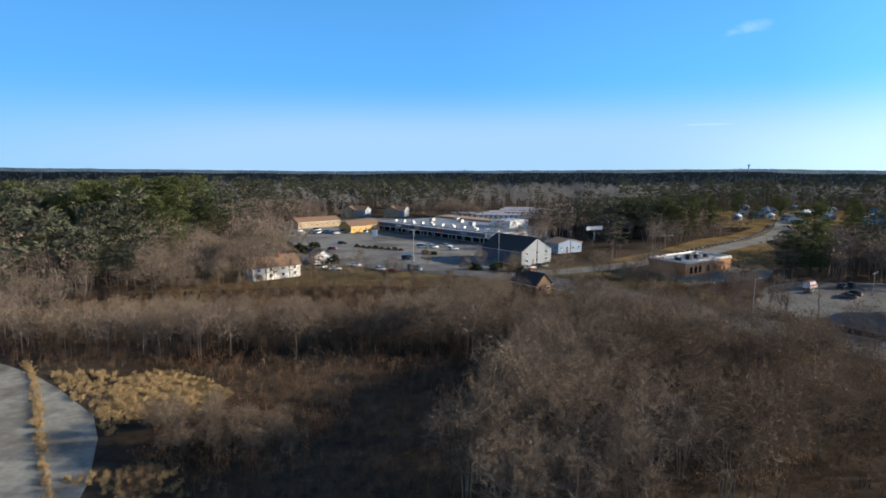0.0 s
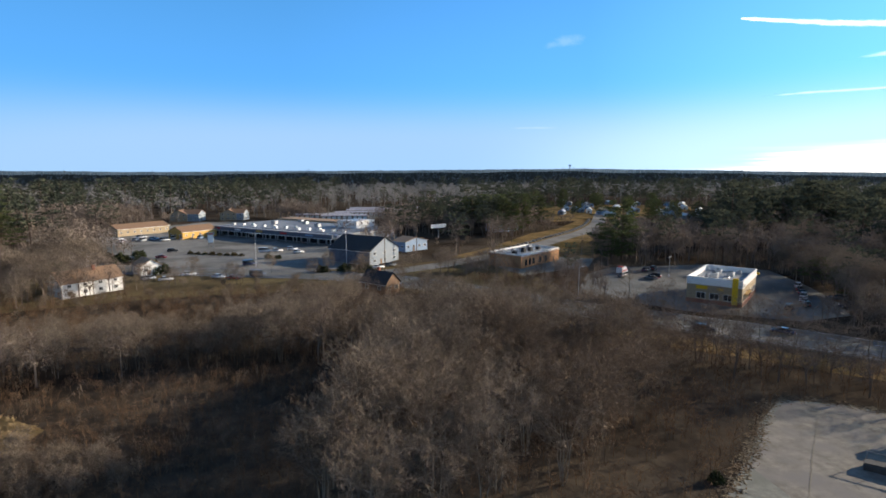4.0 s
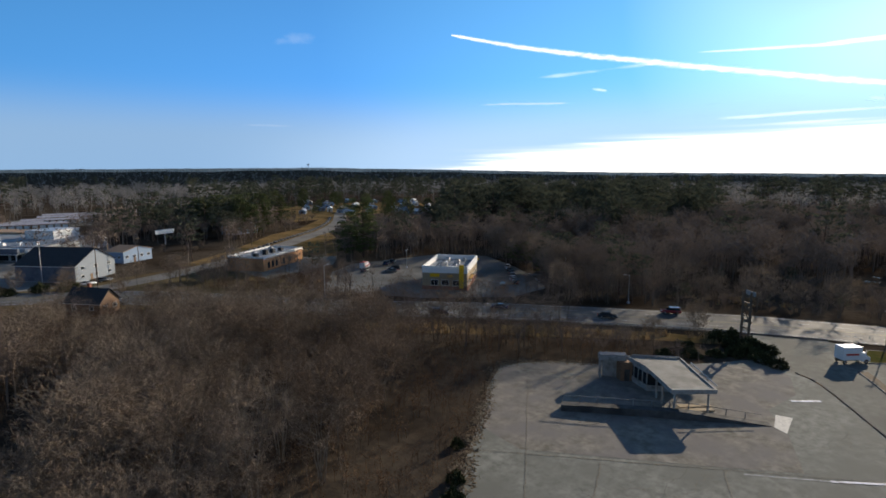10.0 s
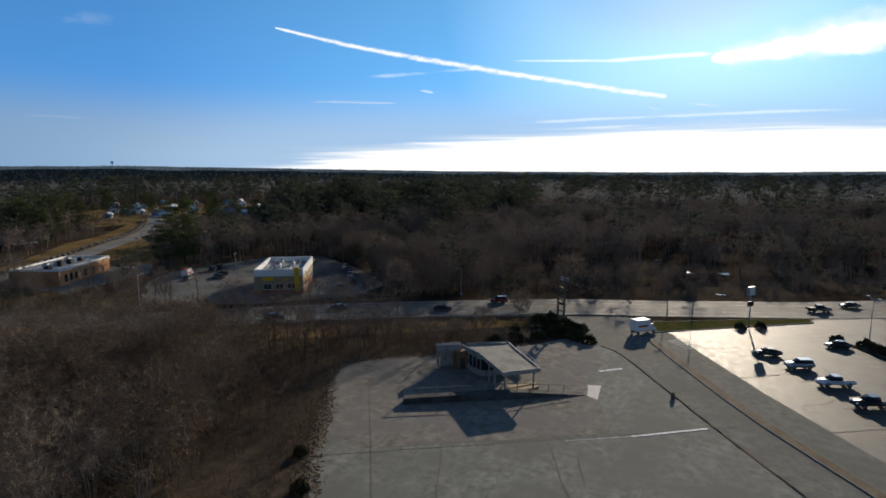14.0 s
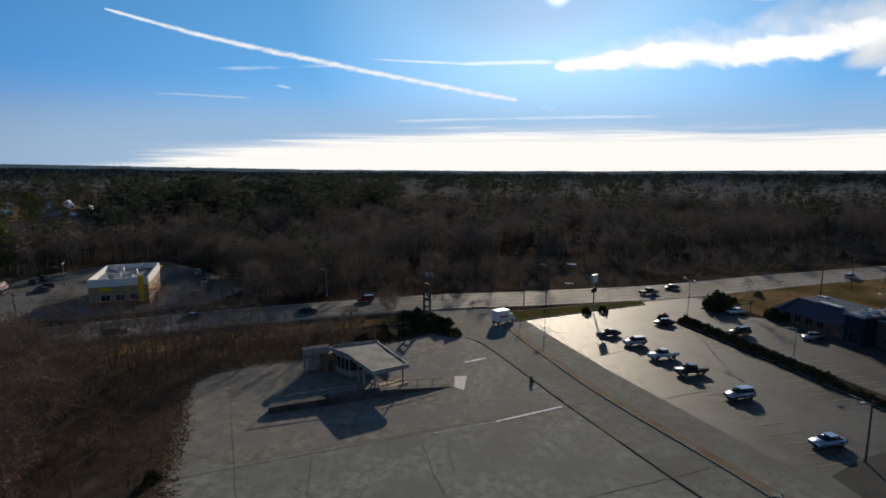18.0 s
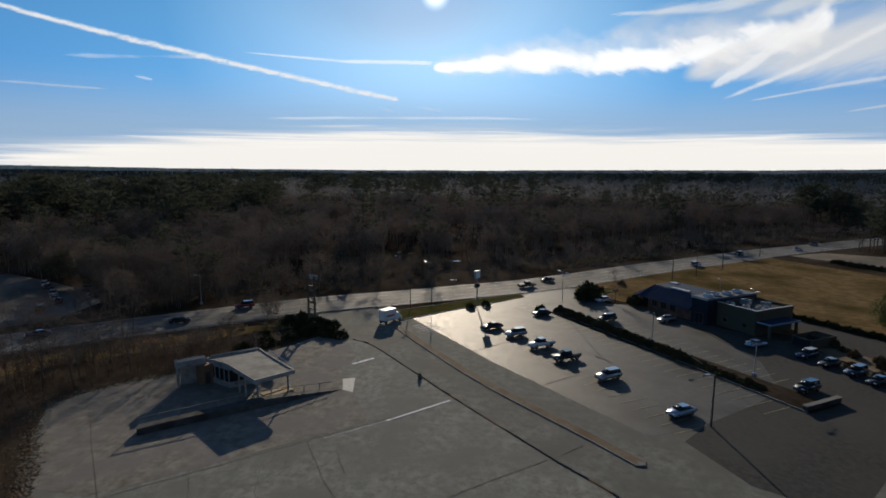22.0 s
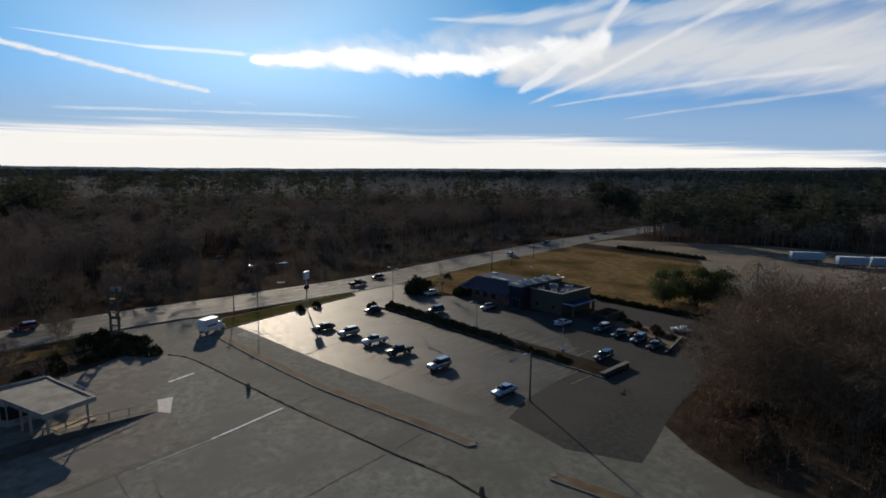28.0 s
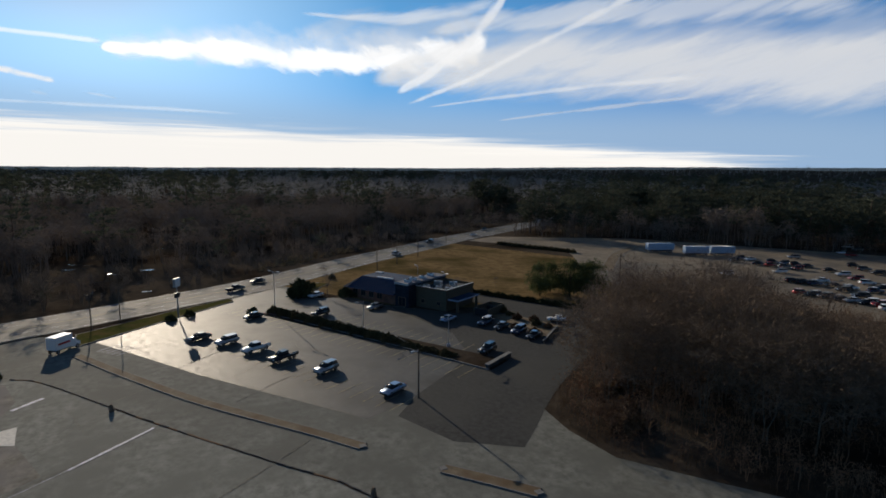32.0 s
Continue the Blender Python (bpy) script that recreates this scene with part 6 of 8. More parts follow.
gable_house("white_house", pose(520, -452, 0, 0, 0, 110), 9, 12, 5, 8, M_WHITE, M_WROOF, "white house among far woods by the narrow road", "house", 2, 3)


def storage_shed(x, y, turn, length):
    ob = thing("storage_shed", pose(x, y, 0, 0, 0, turn), "long low storage shed with a pale metal roof", "shed", "storage sheds")
    part("wall", boxes((0, 0, 0, length, 9, 3.0)), M_BROWN, ob)
    bm = bmesh.new()
    v = [bm.verts.new(c) for c in ((-0.3, -0.4, 2.9), (length + 0.3, -0.4, 2.9), (length + 0.3, 4.5, 4.0), (-0.3, 4.5, 4.0), (length + 0.3, 9.4, 2.9), (-0.3, 9.4, 2.9))]
    for f in ((0, 1, 2, 3), (3, 2, 4, 5), (0, 3, 5), (1, 4, 2)):
        bm.faces.new([v[i] for i in f])
    part("roof", bm, M_CONC, ob)
    n = int(length / 4)
    for k in range(n):
        part("roller_door", boxes((k * 4 + 0.5, -0.08, 0, k * 4 + 3.4, 0.02, 2.4)), M_WHITE, ob)


for x, y, L in ((6, 452, 44), (40, 470, 74), (52, 496, 80), (26, 436, 36), (58, 520, 70)):
    storage_shed(x, y, -6, L)


def mobile_home(x, y, turn, mat, roofm):
    return gable_house("mobile_home", pose(x, y, 0, 0, 0, turn), 5, 12, 2.8, 4.1, mat, roofm, "single-storey mobile home with a pale roof", "mobile home", 1, 1, False, 0.2, "mobile homes on the rise", True)


r_home = np.random.default_rng(4)
for k in range(36):
    a = radians((27.6 + 6 * r_home.random()) if k < 17 else (34.6 + 8 * r_home.random()))
    d = 474 + 12 * (k % 17) + r_home.uniform(-5, 5)
    mobile_home(d * math.sin(a), d * math.cos(a), r_home.uniform(-60, 0), (M_WHITE, M_SIDING, M_BLUESIDING)[k % 3], (M_WROOF, M_WROOF, M_ROOFGREY)[k % 3])
tower = thing("water_tower", pose(1950, 3540, float(terrain(1950, 3540))), "pale bulbous water tower on the far ridge", "water tower")
bm = bmesh.new()
tube(bm, (0, 0, 0), (0, 0, 30), 3, 2.5, 10)
part("shaft", bm, M_GREY, tower)
bm = bmesh.new()
bmesh.ops.create_uvsphere(bm, u_segments=16, v_segments=10, radius=9, matrix=Matrix.Translation((0, 0, 33)) @ Matrix.Diagonal((1, 1, 0.7, 1)))
part("tank", bm, M_GREY, tower, smooth=True)

# ---- vehicles ----
def paint(name, c, metal=0.3):
    m = plain(name, c, 0.3, metal, 0.05)
    b = m.node_tree.nodes["Principled BSDF"]
    b.inputs["Coat Weight"].default_value, b.inputs["Coat Roughness"].default_value = 1.0, 0.06
    return m


PAINTS = {"white": paint("white_car_paint", (0.7, 0.72, 0.74), 0.0), "black": paint("black_car_paint", (0.012, 0.012, 0.014)), "silver": paint("silver_car_paint", (0.4, 0.41, 0.43), 0.6), "blue": paint("pale_blue_car_paint", (0.35, 0.45, 0.6), 0.3), "red": paint("dark_red_car_paint", (0.25, 0.02, 0.02)), "grey": paint("grey_car_paint", (0.12, 0.125, 0.13), 0.4), "navy": paint("navy_car_paint", (0.02, 0.03, 0.07))}
# side profiles: length, width, lower body outline (x, z), cabin outline (x, z), wheel radius, axle positions
BODY = {
    "sedan": (4.7, 1.82, [(-2.35, 0.35), (-2.38, 0.72), (-2.2, 0.95), (-1.35, 1.0), (1.0, 0.98), (2.1, 0.8), (2.34, 0.6), (2.34, 0.32)], [(-1.75, 0.98), (-1.0, 1.42), (0.25, 1.45), (1.15, 0.97)], 0.33, (-1.38, 1.42)),
    "suv": (4.7, 1.9, [(-2.3, 0.4), (-2.35, 1.0), (-2.2, 1.1), (1.0, 1.1), (2.1, 0.98), (2.33, 0.7), (2.33, 0.38)], [(-2.2, 1.09), (-1.95, 1.68), (0.3, 1.74), (1.1, 1.09)], 0.37, (-1.4, 1.42)),
    "pickup": (5.7, 1.95, [(-2.85, 0.55), (-2.85, 1.15), (-0.65, 1.17), (1.2, 1.17), (2.6, 1.08), (2.84, 0.8), (2.84, 0.5)], [(-0.75, 1.16), (-0.6, 1.82), (0.7, 1.86), (1.4, 1.16)], 0.42, (-1.75, 1.8)),
    "van": (5.6, 2.0, [(-2.8, 0.4), (-2.8, 1.2), (1.9, 1.2), (2.6, 1.0), (2.8, 0.7), (2.8, 0.4)], [(-2.78, 1.19), (-2.7, 2.2), (1.1, 2.25), (1.95, 1.19)], 0.37, (-1.7, 1.8)),
}


def extruded(outline, half, top_in=0.0, z_ref=0.0):
    """A side outline drawn across the width, drawn in towards the top."""
    bm = bmesh.new()
    zs = [z for _, z in outline]
    lo, hi = min(zs), max(zs)
    rows = []
    for s in (-1, 1):
        rows.append([bm.verts.new((x, s * (half - top_in * ((z - lo) / (hi - lo)) ** 1.5), z)) for x, z in outline])
    n = len(outline)
    for i in range(n):
        j = (i + 1) % n
        bm.faces.new((rows[0][i], rows[0][j], rows[1][j], rows[1][i]))
    bm.faces.new(rows[0][::-1]), bm.faces.new(rows[1])
    bmesh.ops.recalc_face_normals(bm, faces=bm.faces[:])
    bmesh.ops.bevel(bm, geom=bm.edges[:], offset=0.07, segments=3, affect="EDGES", clamp_overlap=True)
    return bm


WHEEL = {}


def wheel(ob, x, y, r):
    w = new("wheel")
    w.parent, w.matrix_basis = ob, pose(x, y, r)
    if r not in WHEEL:
        a, b = bmesh.new(), bmesh.new()
        tube(a, (0, -0.11, 0), (0, 0.11, 0), r, r, 14)
        tube(b, (0, -0.118, 0), (0, 0.118, 0), r * 0.6, r * 0.6, 10)
        WHEEL[r] = (part("tyre", a, M_TYRE, w), part("rim", b, M_RIM, w))
    else:
        share("tyre", WHEEL[r][0], w, pose(0, 0, 0)), share("rim", WHEEL[r][1], w, pose(0, 0, 0))


def make_car(kind, colour, m):
    L, W, low, cab, r, axles = BODY[kind]
    name = {"sedan": "sedan", "suv": "suv", "pickup": "pickup_truck", "van": "van"}[kind]
    ob = thing(name, m, f"{colour} {name.replace('_', ' ')} parked on the asphalt lot", "car", "parked cars")
    body = part("body", extruded(low, W / 2, 0.1), PAINTS[colour], ob, smooth=True)
    part("cabin_glass", extruded(cab, W / 2 - 0.1, 0.2), M_GLASSDARK, ob, smooth=True)
    top = [p for p in cab if p[1] > max(z for _, z in cab) - 0.12]
    x0, x1, z1 = top[0][0], top[-1][0], max(z for _, z in cab)
    part("roof_panel", boxes((x0 - 0.05, -W / 2 + 0.28, z1 - 0.05, x1 + 0.05, W / 2 - 0.28, z1 + 0.03), bevel=0.03), PAINTS[colour], ob)
    for s in (-1, 1):
        part("headlight", boxes((L / 2 - 0.16, s * (W / 2 - 0.3) - 0.2, 0.62 if kind == "sedan" else 0.78, L / 2 + 0.01, s * (W / 2 - 0.3) + 0.2, 0.76 if kind == "sedan" else 0.95), bevel=0.03), M_LAMP, ob)
        part("tail_light", boxes((-L / 2 - 0.04, s * (W / 2 - 0.25) - 0.14, 0.74, -L / 2 + 0.1, s * (W / 2 - 0.25) + 0.14, 0.92), bevel=0.02), M_TAIL, ob)
        part("door_mirror", boxes((0.75, s * (W / 2 + 0.08) - 0.09, 1.0, 0.9, s * (W / 2 + 0.08) + 0.09, 1.14), bevel=0.02), PAINTS[colour], ob)
        for x in axles:
            wheel(ob, x, s * (W / 2 - 0.13), r)
    part("bumper", boxes((L / 2 - 0.06, -W / 2 + 0.12, 0.36, L / 2 + 0.05, W / 2 - 0.12, 0.55), bevel=0.03), M_DARK, ob)
    if kind == "pickup":
        part("load_bed", boxes((-2.7, -0.78, 0.9, -0.85, 0.78, 1.185)), M_DARK, ob)
    return ob


CARS = {}


def car(kind, colour, x, y, turn, z=0.03):
    m = pose(x, y, z, 0, 0, turn)
    if (kind, colour) not in CARS:
        CARS[kind, colour] = make_car(kind, colour, m)
        return CARS[kind, colour]
    return copy_thing(CARS[kind, colour], m)


NOSE = 118.6
for kind, colour, x, y in (("sedan", "black", 121.6, -2.6), ("suv", "silver", 116.4, -7.6), ("pickup", "white", 109.4, -12.4), ("pickup", "black", 102.0, -16.4), ("suv", "silver", 92.9, -22.2), ("sedan", "blue", 79.4, -29.8), ("sedan", "black", 134.2, -15.0)):
    car(kind, colour, x, y, NOSE)
for kind, colour, x, y, turn in (("sedan", "white", 149.9, -33.4, NOSE), ("suv", "black", 130.6, -30.2, NOSE), ("sedan", "silver", 131.4, -44.4, NOSE), ("sedan", "blue", 113.4, -56.6, NOSE - 180), ("suv", "navy", 107.2, -63.2, NOSE), ("sedan", "black", 102.8, -64.8, NOSE), ("suv", "navy", 98.4, -66.6, NOSE), ("sedan", "black", 94.2, -67.6, NOSE), ("sedan", "white", 102.6, -80.2, NOSE - 60), ("suv", "black", 90.3, -53.8, NOSE)):
    car(kind, colour, x, y, turn, 0.03)


def on_road(k, lane, turn_back):
    """A pose in a lane of the highway at its k-th point."""
    p, q = HIGHWAY[k], HIGHWAY[k + 1]
    d = (q - p).normalized()
    s = Vector((d.y, -d.x)) * lane
    return p.x + s.x, p.y + s.y, math.degrees(math.atan2(d.y, d.x)) + (180 if turn_back else 0)


for k, lane, back, kind, colour in ((62, 5.6, False, "suv", "black"), (66, -2.0, True, "sedan", "navy"), (73, 2.0, False, "sedan", "black"), (78, -5.6, True, "suv", "red"), (101, 2.0, False, "pickup", "black"), (104, -2.0, True, "sedan", "black"), (117, 5.4, False, "suv", "silver"), (123, -2.0, True, "suv", "black"), (128, 2.0, False, "sedan", "white"), (131, -5.4, True, "suv", "grey")):
    x, y, turn = on_road(k, lane, back)
    car(kind, colour, x, y, turn, 0.1)
rc = np.random.default_rng(12)
# fast food lot
for kind, colour, x, y, turn in (("suv", "navy", 126.5, 170.5, 37), ("suv", "black", 131, 172.5, 37), ("suv", "black", 121.5, 159.5, 127), ("sedan", "grey", 118.5, 157, 127), ("sedan", "white", 140, 118, 37), ("suv", "silver", 143.5, 121, 37), ("sedan", "black", 135, 112.5, 37), ("suv", "black", 127, 111, 37), ("sedan", "navy", 147.5, 125, 37), ("suv", "grey", 150, 116, 127), ("sedan", "silver", 138, 116, 37), ("sedan", "black", 151, 129, 37), ("suv", "white", 155, 133, 37), ("sedan", "grey", 112, 164, 37), ("suv", "navy", 144, 108, 127)):
    car(kind, colour, x, y, turn, 0.04)
# strip mall lot
for i in range(9):
    car(("sedan", "suv", "van")[i % 3], ("white", "silver", "white", "blue", "grey")[i % 5], -83 + i * 4.6, 322 + i * 0.7 + (i % 2) * 4, 80, 0.04)
for kind, colour, x, y, turn in (("van", "white", -10, 262, 10), ("suv", "white", -4.5, 262, 12), ("suv", "white", 2.2, 266, 10), ("suv", "white", 4.8, 255, 20), ("sedan", "red", -18, 197, -25), ("van", "grey", -10.5, 201, -25), ("sedan", "white", -23.5, 201, -25), ("sedan", "black", -62, 252, 30), ("sedan", "red", -52, 256, -25), ("sedan", "white", 33, 205, 20), ("suv", "grey", 38, 208, 20)):
    car(kind, colour, x, y, turn, 0.05)
# big store lot
for row in range(5):
    for i in range(13):
        if rc.random() < 0.35:
            continue
        a, b = 62 + i * 6.2 + row * 3, -158 - row * 19 - i * 4.4
        if row == 0 and i > 8:
            continue
        car(("sedan", "suv", "suv")[int(rc.integers(0, 3))], ("white", "black", "silver", "grey", "red", "white", "black")[int(rc.integers(0, 7))], a + rc.uniform(-0.6, 0.6), b + rc.uniform(-0.6, 0.6), 60 + (180 if rc.random() < 0.5 else 0), 0.05)

for (ax, ay), (bx, by), n, turn in (((149, -206), (122, -214), 7, 80), ((110, -179), (87, -188), 8, 70), ((98, -164), (77, -170), 7, 70), ((146, -198), (120, -205), 6, 80)):
    for i in range(n):
        if rc.random() < 0.2:
            continue
        f = (i + 0.5) / n
        car(("sedan", "suv", "suv")[int(rc.integers(0, 3))], ("white", "black", "silver", "grey", "red", "black", "navy")[int(rc.integers(0, 7))], ax + (bx - ax) * f, ay + (by - ay) * f, turn + (180 if rc.random() < 0.5 else 0), 0.05)
car("suv", "white", 125.7, -170.5, 70, 0.05)
car("suv", "white", 120.9, -192.4, 70, 0.05)


def box_truck():
    ob = thing("box_truck", pose(124.6, 21.6, 0.03, 0, 0, -38) @ Matrix.Diagonal((0.82, 0.9, 0.92, 1)), "white box truck parked by the entrance", "truck")
    part("cargo_box", boxes((-3.0, -1.25, 0.9, 1.6, 1.25, 3.6), bevel=0.05), PAINTS["white"], ob)
    part("cab", extruded([(1.65, 0.5), (1.65, 2.3), (2.7, 2.3), (3.2, 1.5), (3.9, 1.35), (3.9, 0.5)], 1.05, 0.12), PAINTS["white"], ob)
    part("windscreen", boxes((2.75, -0.85, 1.6, 3.0, 0.85, 2.15)), M_GLASSDARK, ob)
    part("chassis", boxes((-2.9, -0.5, 0.55, 3.4, 0.5, 0.88)), M_DARK, ob)
    part("side_marking", boxes((-2.3, -1.28, 1.9, 0.8, -1.26, 2.3)), M_RED, ob)
    for x in (-2.3, 2.9):
        for s in (-1, 1):
            wheel(ob, x, s * 1.0, 0.45)


def ambulance():
    ob = thing("ambulance", pose(116, 170, 0.04, 0, 0, 37), "white ambulance van with a red stripe", "van")
    part("body", extruded([(-3.2, 0.5), (-3.2, 2.6), (0.9, 2.65), (1.6, 1.9), (2.5, 1.3), (3.0, 1.1), (3.0, 0.5)], 1.1, 0.1), PAINTS["white"], ob)
    for s in (-1, 1):
        part("stripe", boxes((-3.1, s * 1.12 - 0.02, 1.1, 2.2, s * 1.12 + 0.02, 1.55)), M_RED, ob)
        for x in (-2.0, 2.0):
            wheel(ob, x, s * 0.98, 0.42)
    part("roof_band", boxes((-3.0, -0.8, 2.6, -0.2, 0.8, 2.72)), M_RED, ob)
    part("windscreen", boxes((1.25, -0.85, 1.65, 1.75, 0.85, 2.2)), M_GLASSDARK, ob)


box_truck()
ambulance()


def trailer(x, y, turn, length, mat, label):
    ob = thing("cargo_trailer", pose(x, y, 0.03, 0, 0, turn), label, "trailer", "trailers along the lot")
    part("cargo_box", boxes((0, -1.3, 1.1, length, 1.3, 3.9), bevel=0.04), mat, ob)
    n = int(length / 1.6)
    for k in range(n):
        part("roof_rib", boxes((k * 1.6 + 0.4, -1.2, 3.9, k * 1.6 + 1.0, 1.2, 4.05)), M_WHITE, ob)
    for xx in (1.5, length - 2.4, length - 1.2):
        for s in (-1, 1):
            wheel(ob, xx, s * 1.1, 0.5)
    part("skirt", boxes((2.6, -1.2, 0.5, length - 3.4, 1.2, 1.05)), M_DARK, ob)


trailer(177, -186, -112.5, 12, M_BLUESIDING, "blue cargo trailer with a white ribbed roof")
trailer(163.5, -193.6, -112.5, 10.5, M_BLUESIDING, "long blue cargo trailer at the lot edge")
trailer(159.2, -204.2, -112.5, 10.5, M_BLUESIDING, "blue cargo trailer in a row")

# ---- kerbs, islands, paint and posts of the lots ----
def kerbed_island(name, line, half, label, mat):
    """A raised island: kerb stones round a dry verge."""
    ob = tagged(new(name), label, "traffic island", kind="structure")
    line = rounded(line, 10)
    part("verge", ribbon(line, -half + 0.16, half - 0.16, 0.0, 0.13), mat, ob)
    first = None
    for side in (-1, 1):
        edge = sides(line, side * (half - 0.08))
        for p, q in zip(edge[:-1], edge[1:]):
            n = max(1, int((q - p).length / 1.8))
            for k in range(n):
                a, b = p.lerp(q, k / n), p.lerp(q, (k + 1) / n)
                m = pose((a.x + b.x) / 2, (a.y + b.y) / 2, 0, 0, 0, math.degrees(math.atan2(b.y - a.y, b.x - a.x))) @ Matrix.Diagonal(((b - a).length / 1.8, 1, 1, 1))
                if first is None:
                    first = part("kerb_stone", boxes((-0.89, -0.08, 0.0, 0.89, 0.08, 0.14)), M_KERB, ob)
                    first.matrix_basis = m
                else:
                    share("kerb_stone", first, ob, m)
    part("kerb_end", boxes((line[0].x - 0.5, line[0].y - 0.5, 0, line[0].x + 0.5, line[0].y + 0.5, 0.18), (line[-1].x - 0.5, line[-1].y - 0.5, 0, line[-1].x + 0.5, line[-1].y + 0.5, 0.18), bevel=0.1), M_KERB, ob)
    return ob


kerbed_island("island", [(120.4, 18.8), (104, 8.8), (88.2, -1.6), (71.3, -15), (64.6, -20)], 0.9, "long kerbed island of dry verge in the lot", M_MULCH)
kerbed_island("island", [(55.4, -27.2), (51, -31), (46.4, -34.8)], 1.0, "short kerbed island of dry verge in the lot", M_MULCH)


def lawn_island(points, label):
    """A kerbed lawn with any outline."""
    ob = tagged(new("island"), label, "traffic island", kind="structure")
    part("lawn", prism(points, 0, 0.14), M_LAWN, ob)
    first = None
    for a, b in zip(points, points[1:] + points[:1]):
        a, b = Vector(a), Vector(b)
        n = max(1, int((b - a).length / 1.8))
        for k in range(n):
            p = a.lerp(b, (k + 0.5) / n)
            m = pose(p.x, p.y, 0, 0, 0, math.degrees(math.atan2(b.y - a.y, b.x - a.x))) @ Matrix.Diagonal(((b - a).length / n / 1.8, 1, 1, 1))
            if first is None:
                first = part("kerb_stone", boxes((-0.89, -0.09, 0.0, 0.89, 0.09, 0.17)), M_KERB, ob)
                first.matrix_basis = m
            else:
                share("kerb_stone", first, ob, m)


lawn_island([(126.2, 19.6), (138.4, 5.6), (153.4, -12), (156.9, -11.4), (147.4, 4), (135.4, 21)], "grassy kerbed island along the road")
kerbed_island("island", [(158, -30), (163, -34), (168, -38)], 3.6, "kerbed lawn strip before the restaurant", M_LAWN)

# the broken kerb and grass joint between the two lots
joint = tagged(new("joint"), "broken kerb with dry weeds between two lots", "kerb", kind="structure")
rk = np.random.default_rng(31)
first = None
for p, q in zip(CURB[:-1], CURB[1:]):
    n = max(1, int((q - p).length / 1.5))
    for k in range(n):
        a, b = p.lerp(q, k / n), p.lerp(q, (k + 1) / n)
        if rk.random() < 0.3:
            continue
        m = pose((a.x + b.x) / 2 + rk.uniform(-0.05, 0.05), (a.y + b.y) / 2 + rk.uniform(-0.05, 0.05), rk.uniform(-0.03, 0.02), 0, 0, math.degrees(math.atan2(b.y - a.y, b.x - a.x)) + rk.uniform(-3, 3)) @ Matrix.Diagonal(((b - a).length / 1.5, 1, 1, 1))
        if first is None:
            first = part("kerb_stone", boxes((-0.73, -0.08, 0.0, 0.73, 0.08, 0.13)), M_DARKCONC, joint)
            first.matrix_basis = m
        else:
            share("kerb_stone", first, joint, m)
part("weed_strip", ribbon(CURB, -0.06, 0.2, 0.0, 0.05), M_RUSTLEAF, joint)


def mark(points, label, mat=M_LINE, z=0.045):
    """Worn paint or a patch on the asphalt."""
    return tagged(part("marking", sheet(points, z), mat), label, "marking", kind="structure")


def stripe(a, b, w, label, mat=M_LINE, z=0.045):
    a, b = Vector(a), Vector(b)
    s = (b - a).normalized().orthogonal() * w / 2
    return mark([tuple(a + s), tuple(b + s), tuple(b - s), tuple(a - s)], label, mat, z)


M_PATCH = plain("bleached_concrete_patch", (0.62, 0.6, 0.55), 0.8, var=0.2, scale=2)
mark([(83.4, 20.6), (84.3, 22.5), (86.8, 23.1), (88.9, 23.7), (89.6, 21.6), (86.4, 21.1)], "pale concrete patch by the ramp", M_PATCH)
stripe((81.6, 4.6), (73.8, 13.4), 0.45, "worn white line on old asphalt")
stripe((73.8, 13.4), (68, 20.9), 0.1, "faint worn white line on old asphalt", M_LINE)
stripe((96.2, 23.7), (99.6, 20.4), 0.7, "worn white bar on old asphalt")
for k in range(5):
    stripe((121.5 - k * 1.0, 15.6 - k * 0.9), (124.8 - k * 1.0, 12.0 - k * 0.9), 0.2, "white hatch line near the entrance")


def lot_xy(n, d):
    return 0.878 * n + 0.479 * d, 0.479 * n - 0.878 * d


for k in range(27):
    n = 50.5 + k * 2.72
    stripe(lot_xy(n, 75.6), lot_xy(n, 81.6), 0.11, "faded yellow parking bay line", M_YLINE, 0.06)
    if n < 108:
        stripe(lot_xy(n + 0.8, 58.4), lot_xy(n + 0.8, 64.0), 0.11, "faded yellow parking bay line", M_YLINE, 0.06)
for k in range(18):
    n = 58 + k * 2.72
    stripe(lot_xy(n, 87.6), lot_xy(n, 92.8), 0.11, "faded yellow parking bay line", M_YLINE, 0.06)

# cracks in the old asphalt: long wavering joints filled with tar or weeds
M_CRACK = plain("tar_crack", (0.115, 0.112, 0.1), 0.9, var=0.3)
M_WEED = plain("dry_weeds_in_cracks", (0.2, 0.185, 0.15), 0.95, var=0.4)
ck = np.random.default_rng(17)
cracks = bmesh.new()
weeds = bmesh.new()
cuts = []
for k in range(7):
    cuts.append(((24 + k * 12, 22 - k * 1.5 + ck.uniform(-3, 3)), ck.uniform(30, 62), ck.uniform(14, 40), ck.random() < 0.5))
for k in range(6):
    cuts.append(((40 + ck.uniform(0, 60), ck.uniform(-8, 50)), ck.uniform(-50, -20), ck.uniform(10, 35), ck.random() < 0.4))
for k in range(9):
    cuts.append(((60 + ck.uniform(0, 60), ck.uniform(-50, 12)), ck.choice((28, -62)) + ck.uniform(-12, 12), ck.uniform(8, 22), ck.random() < 0.2))
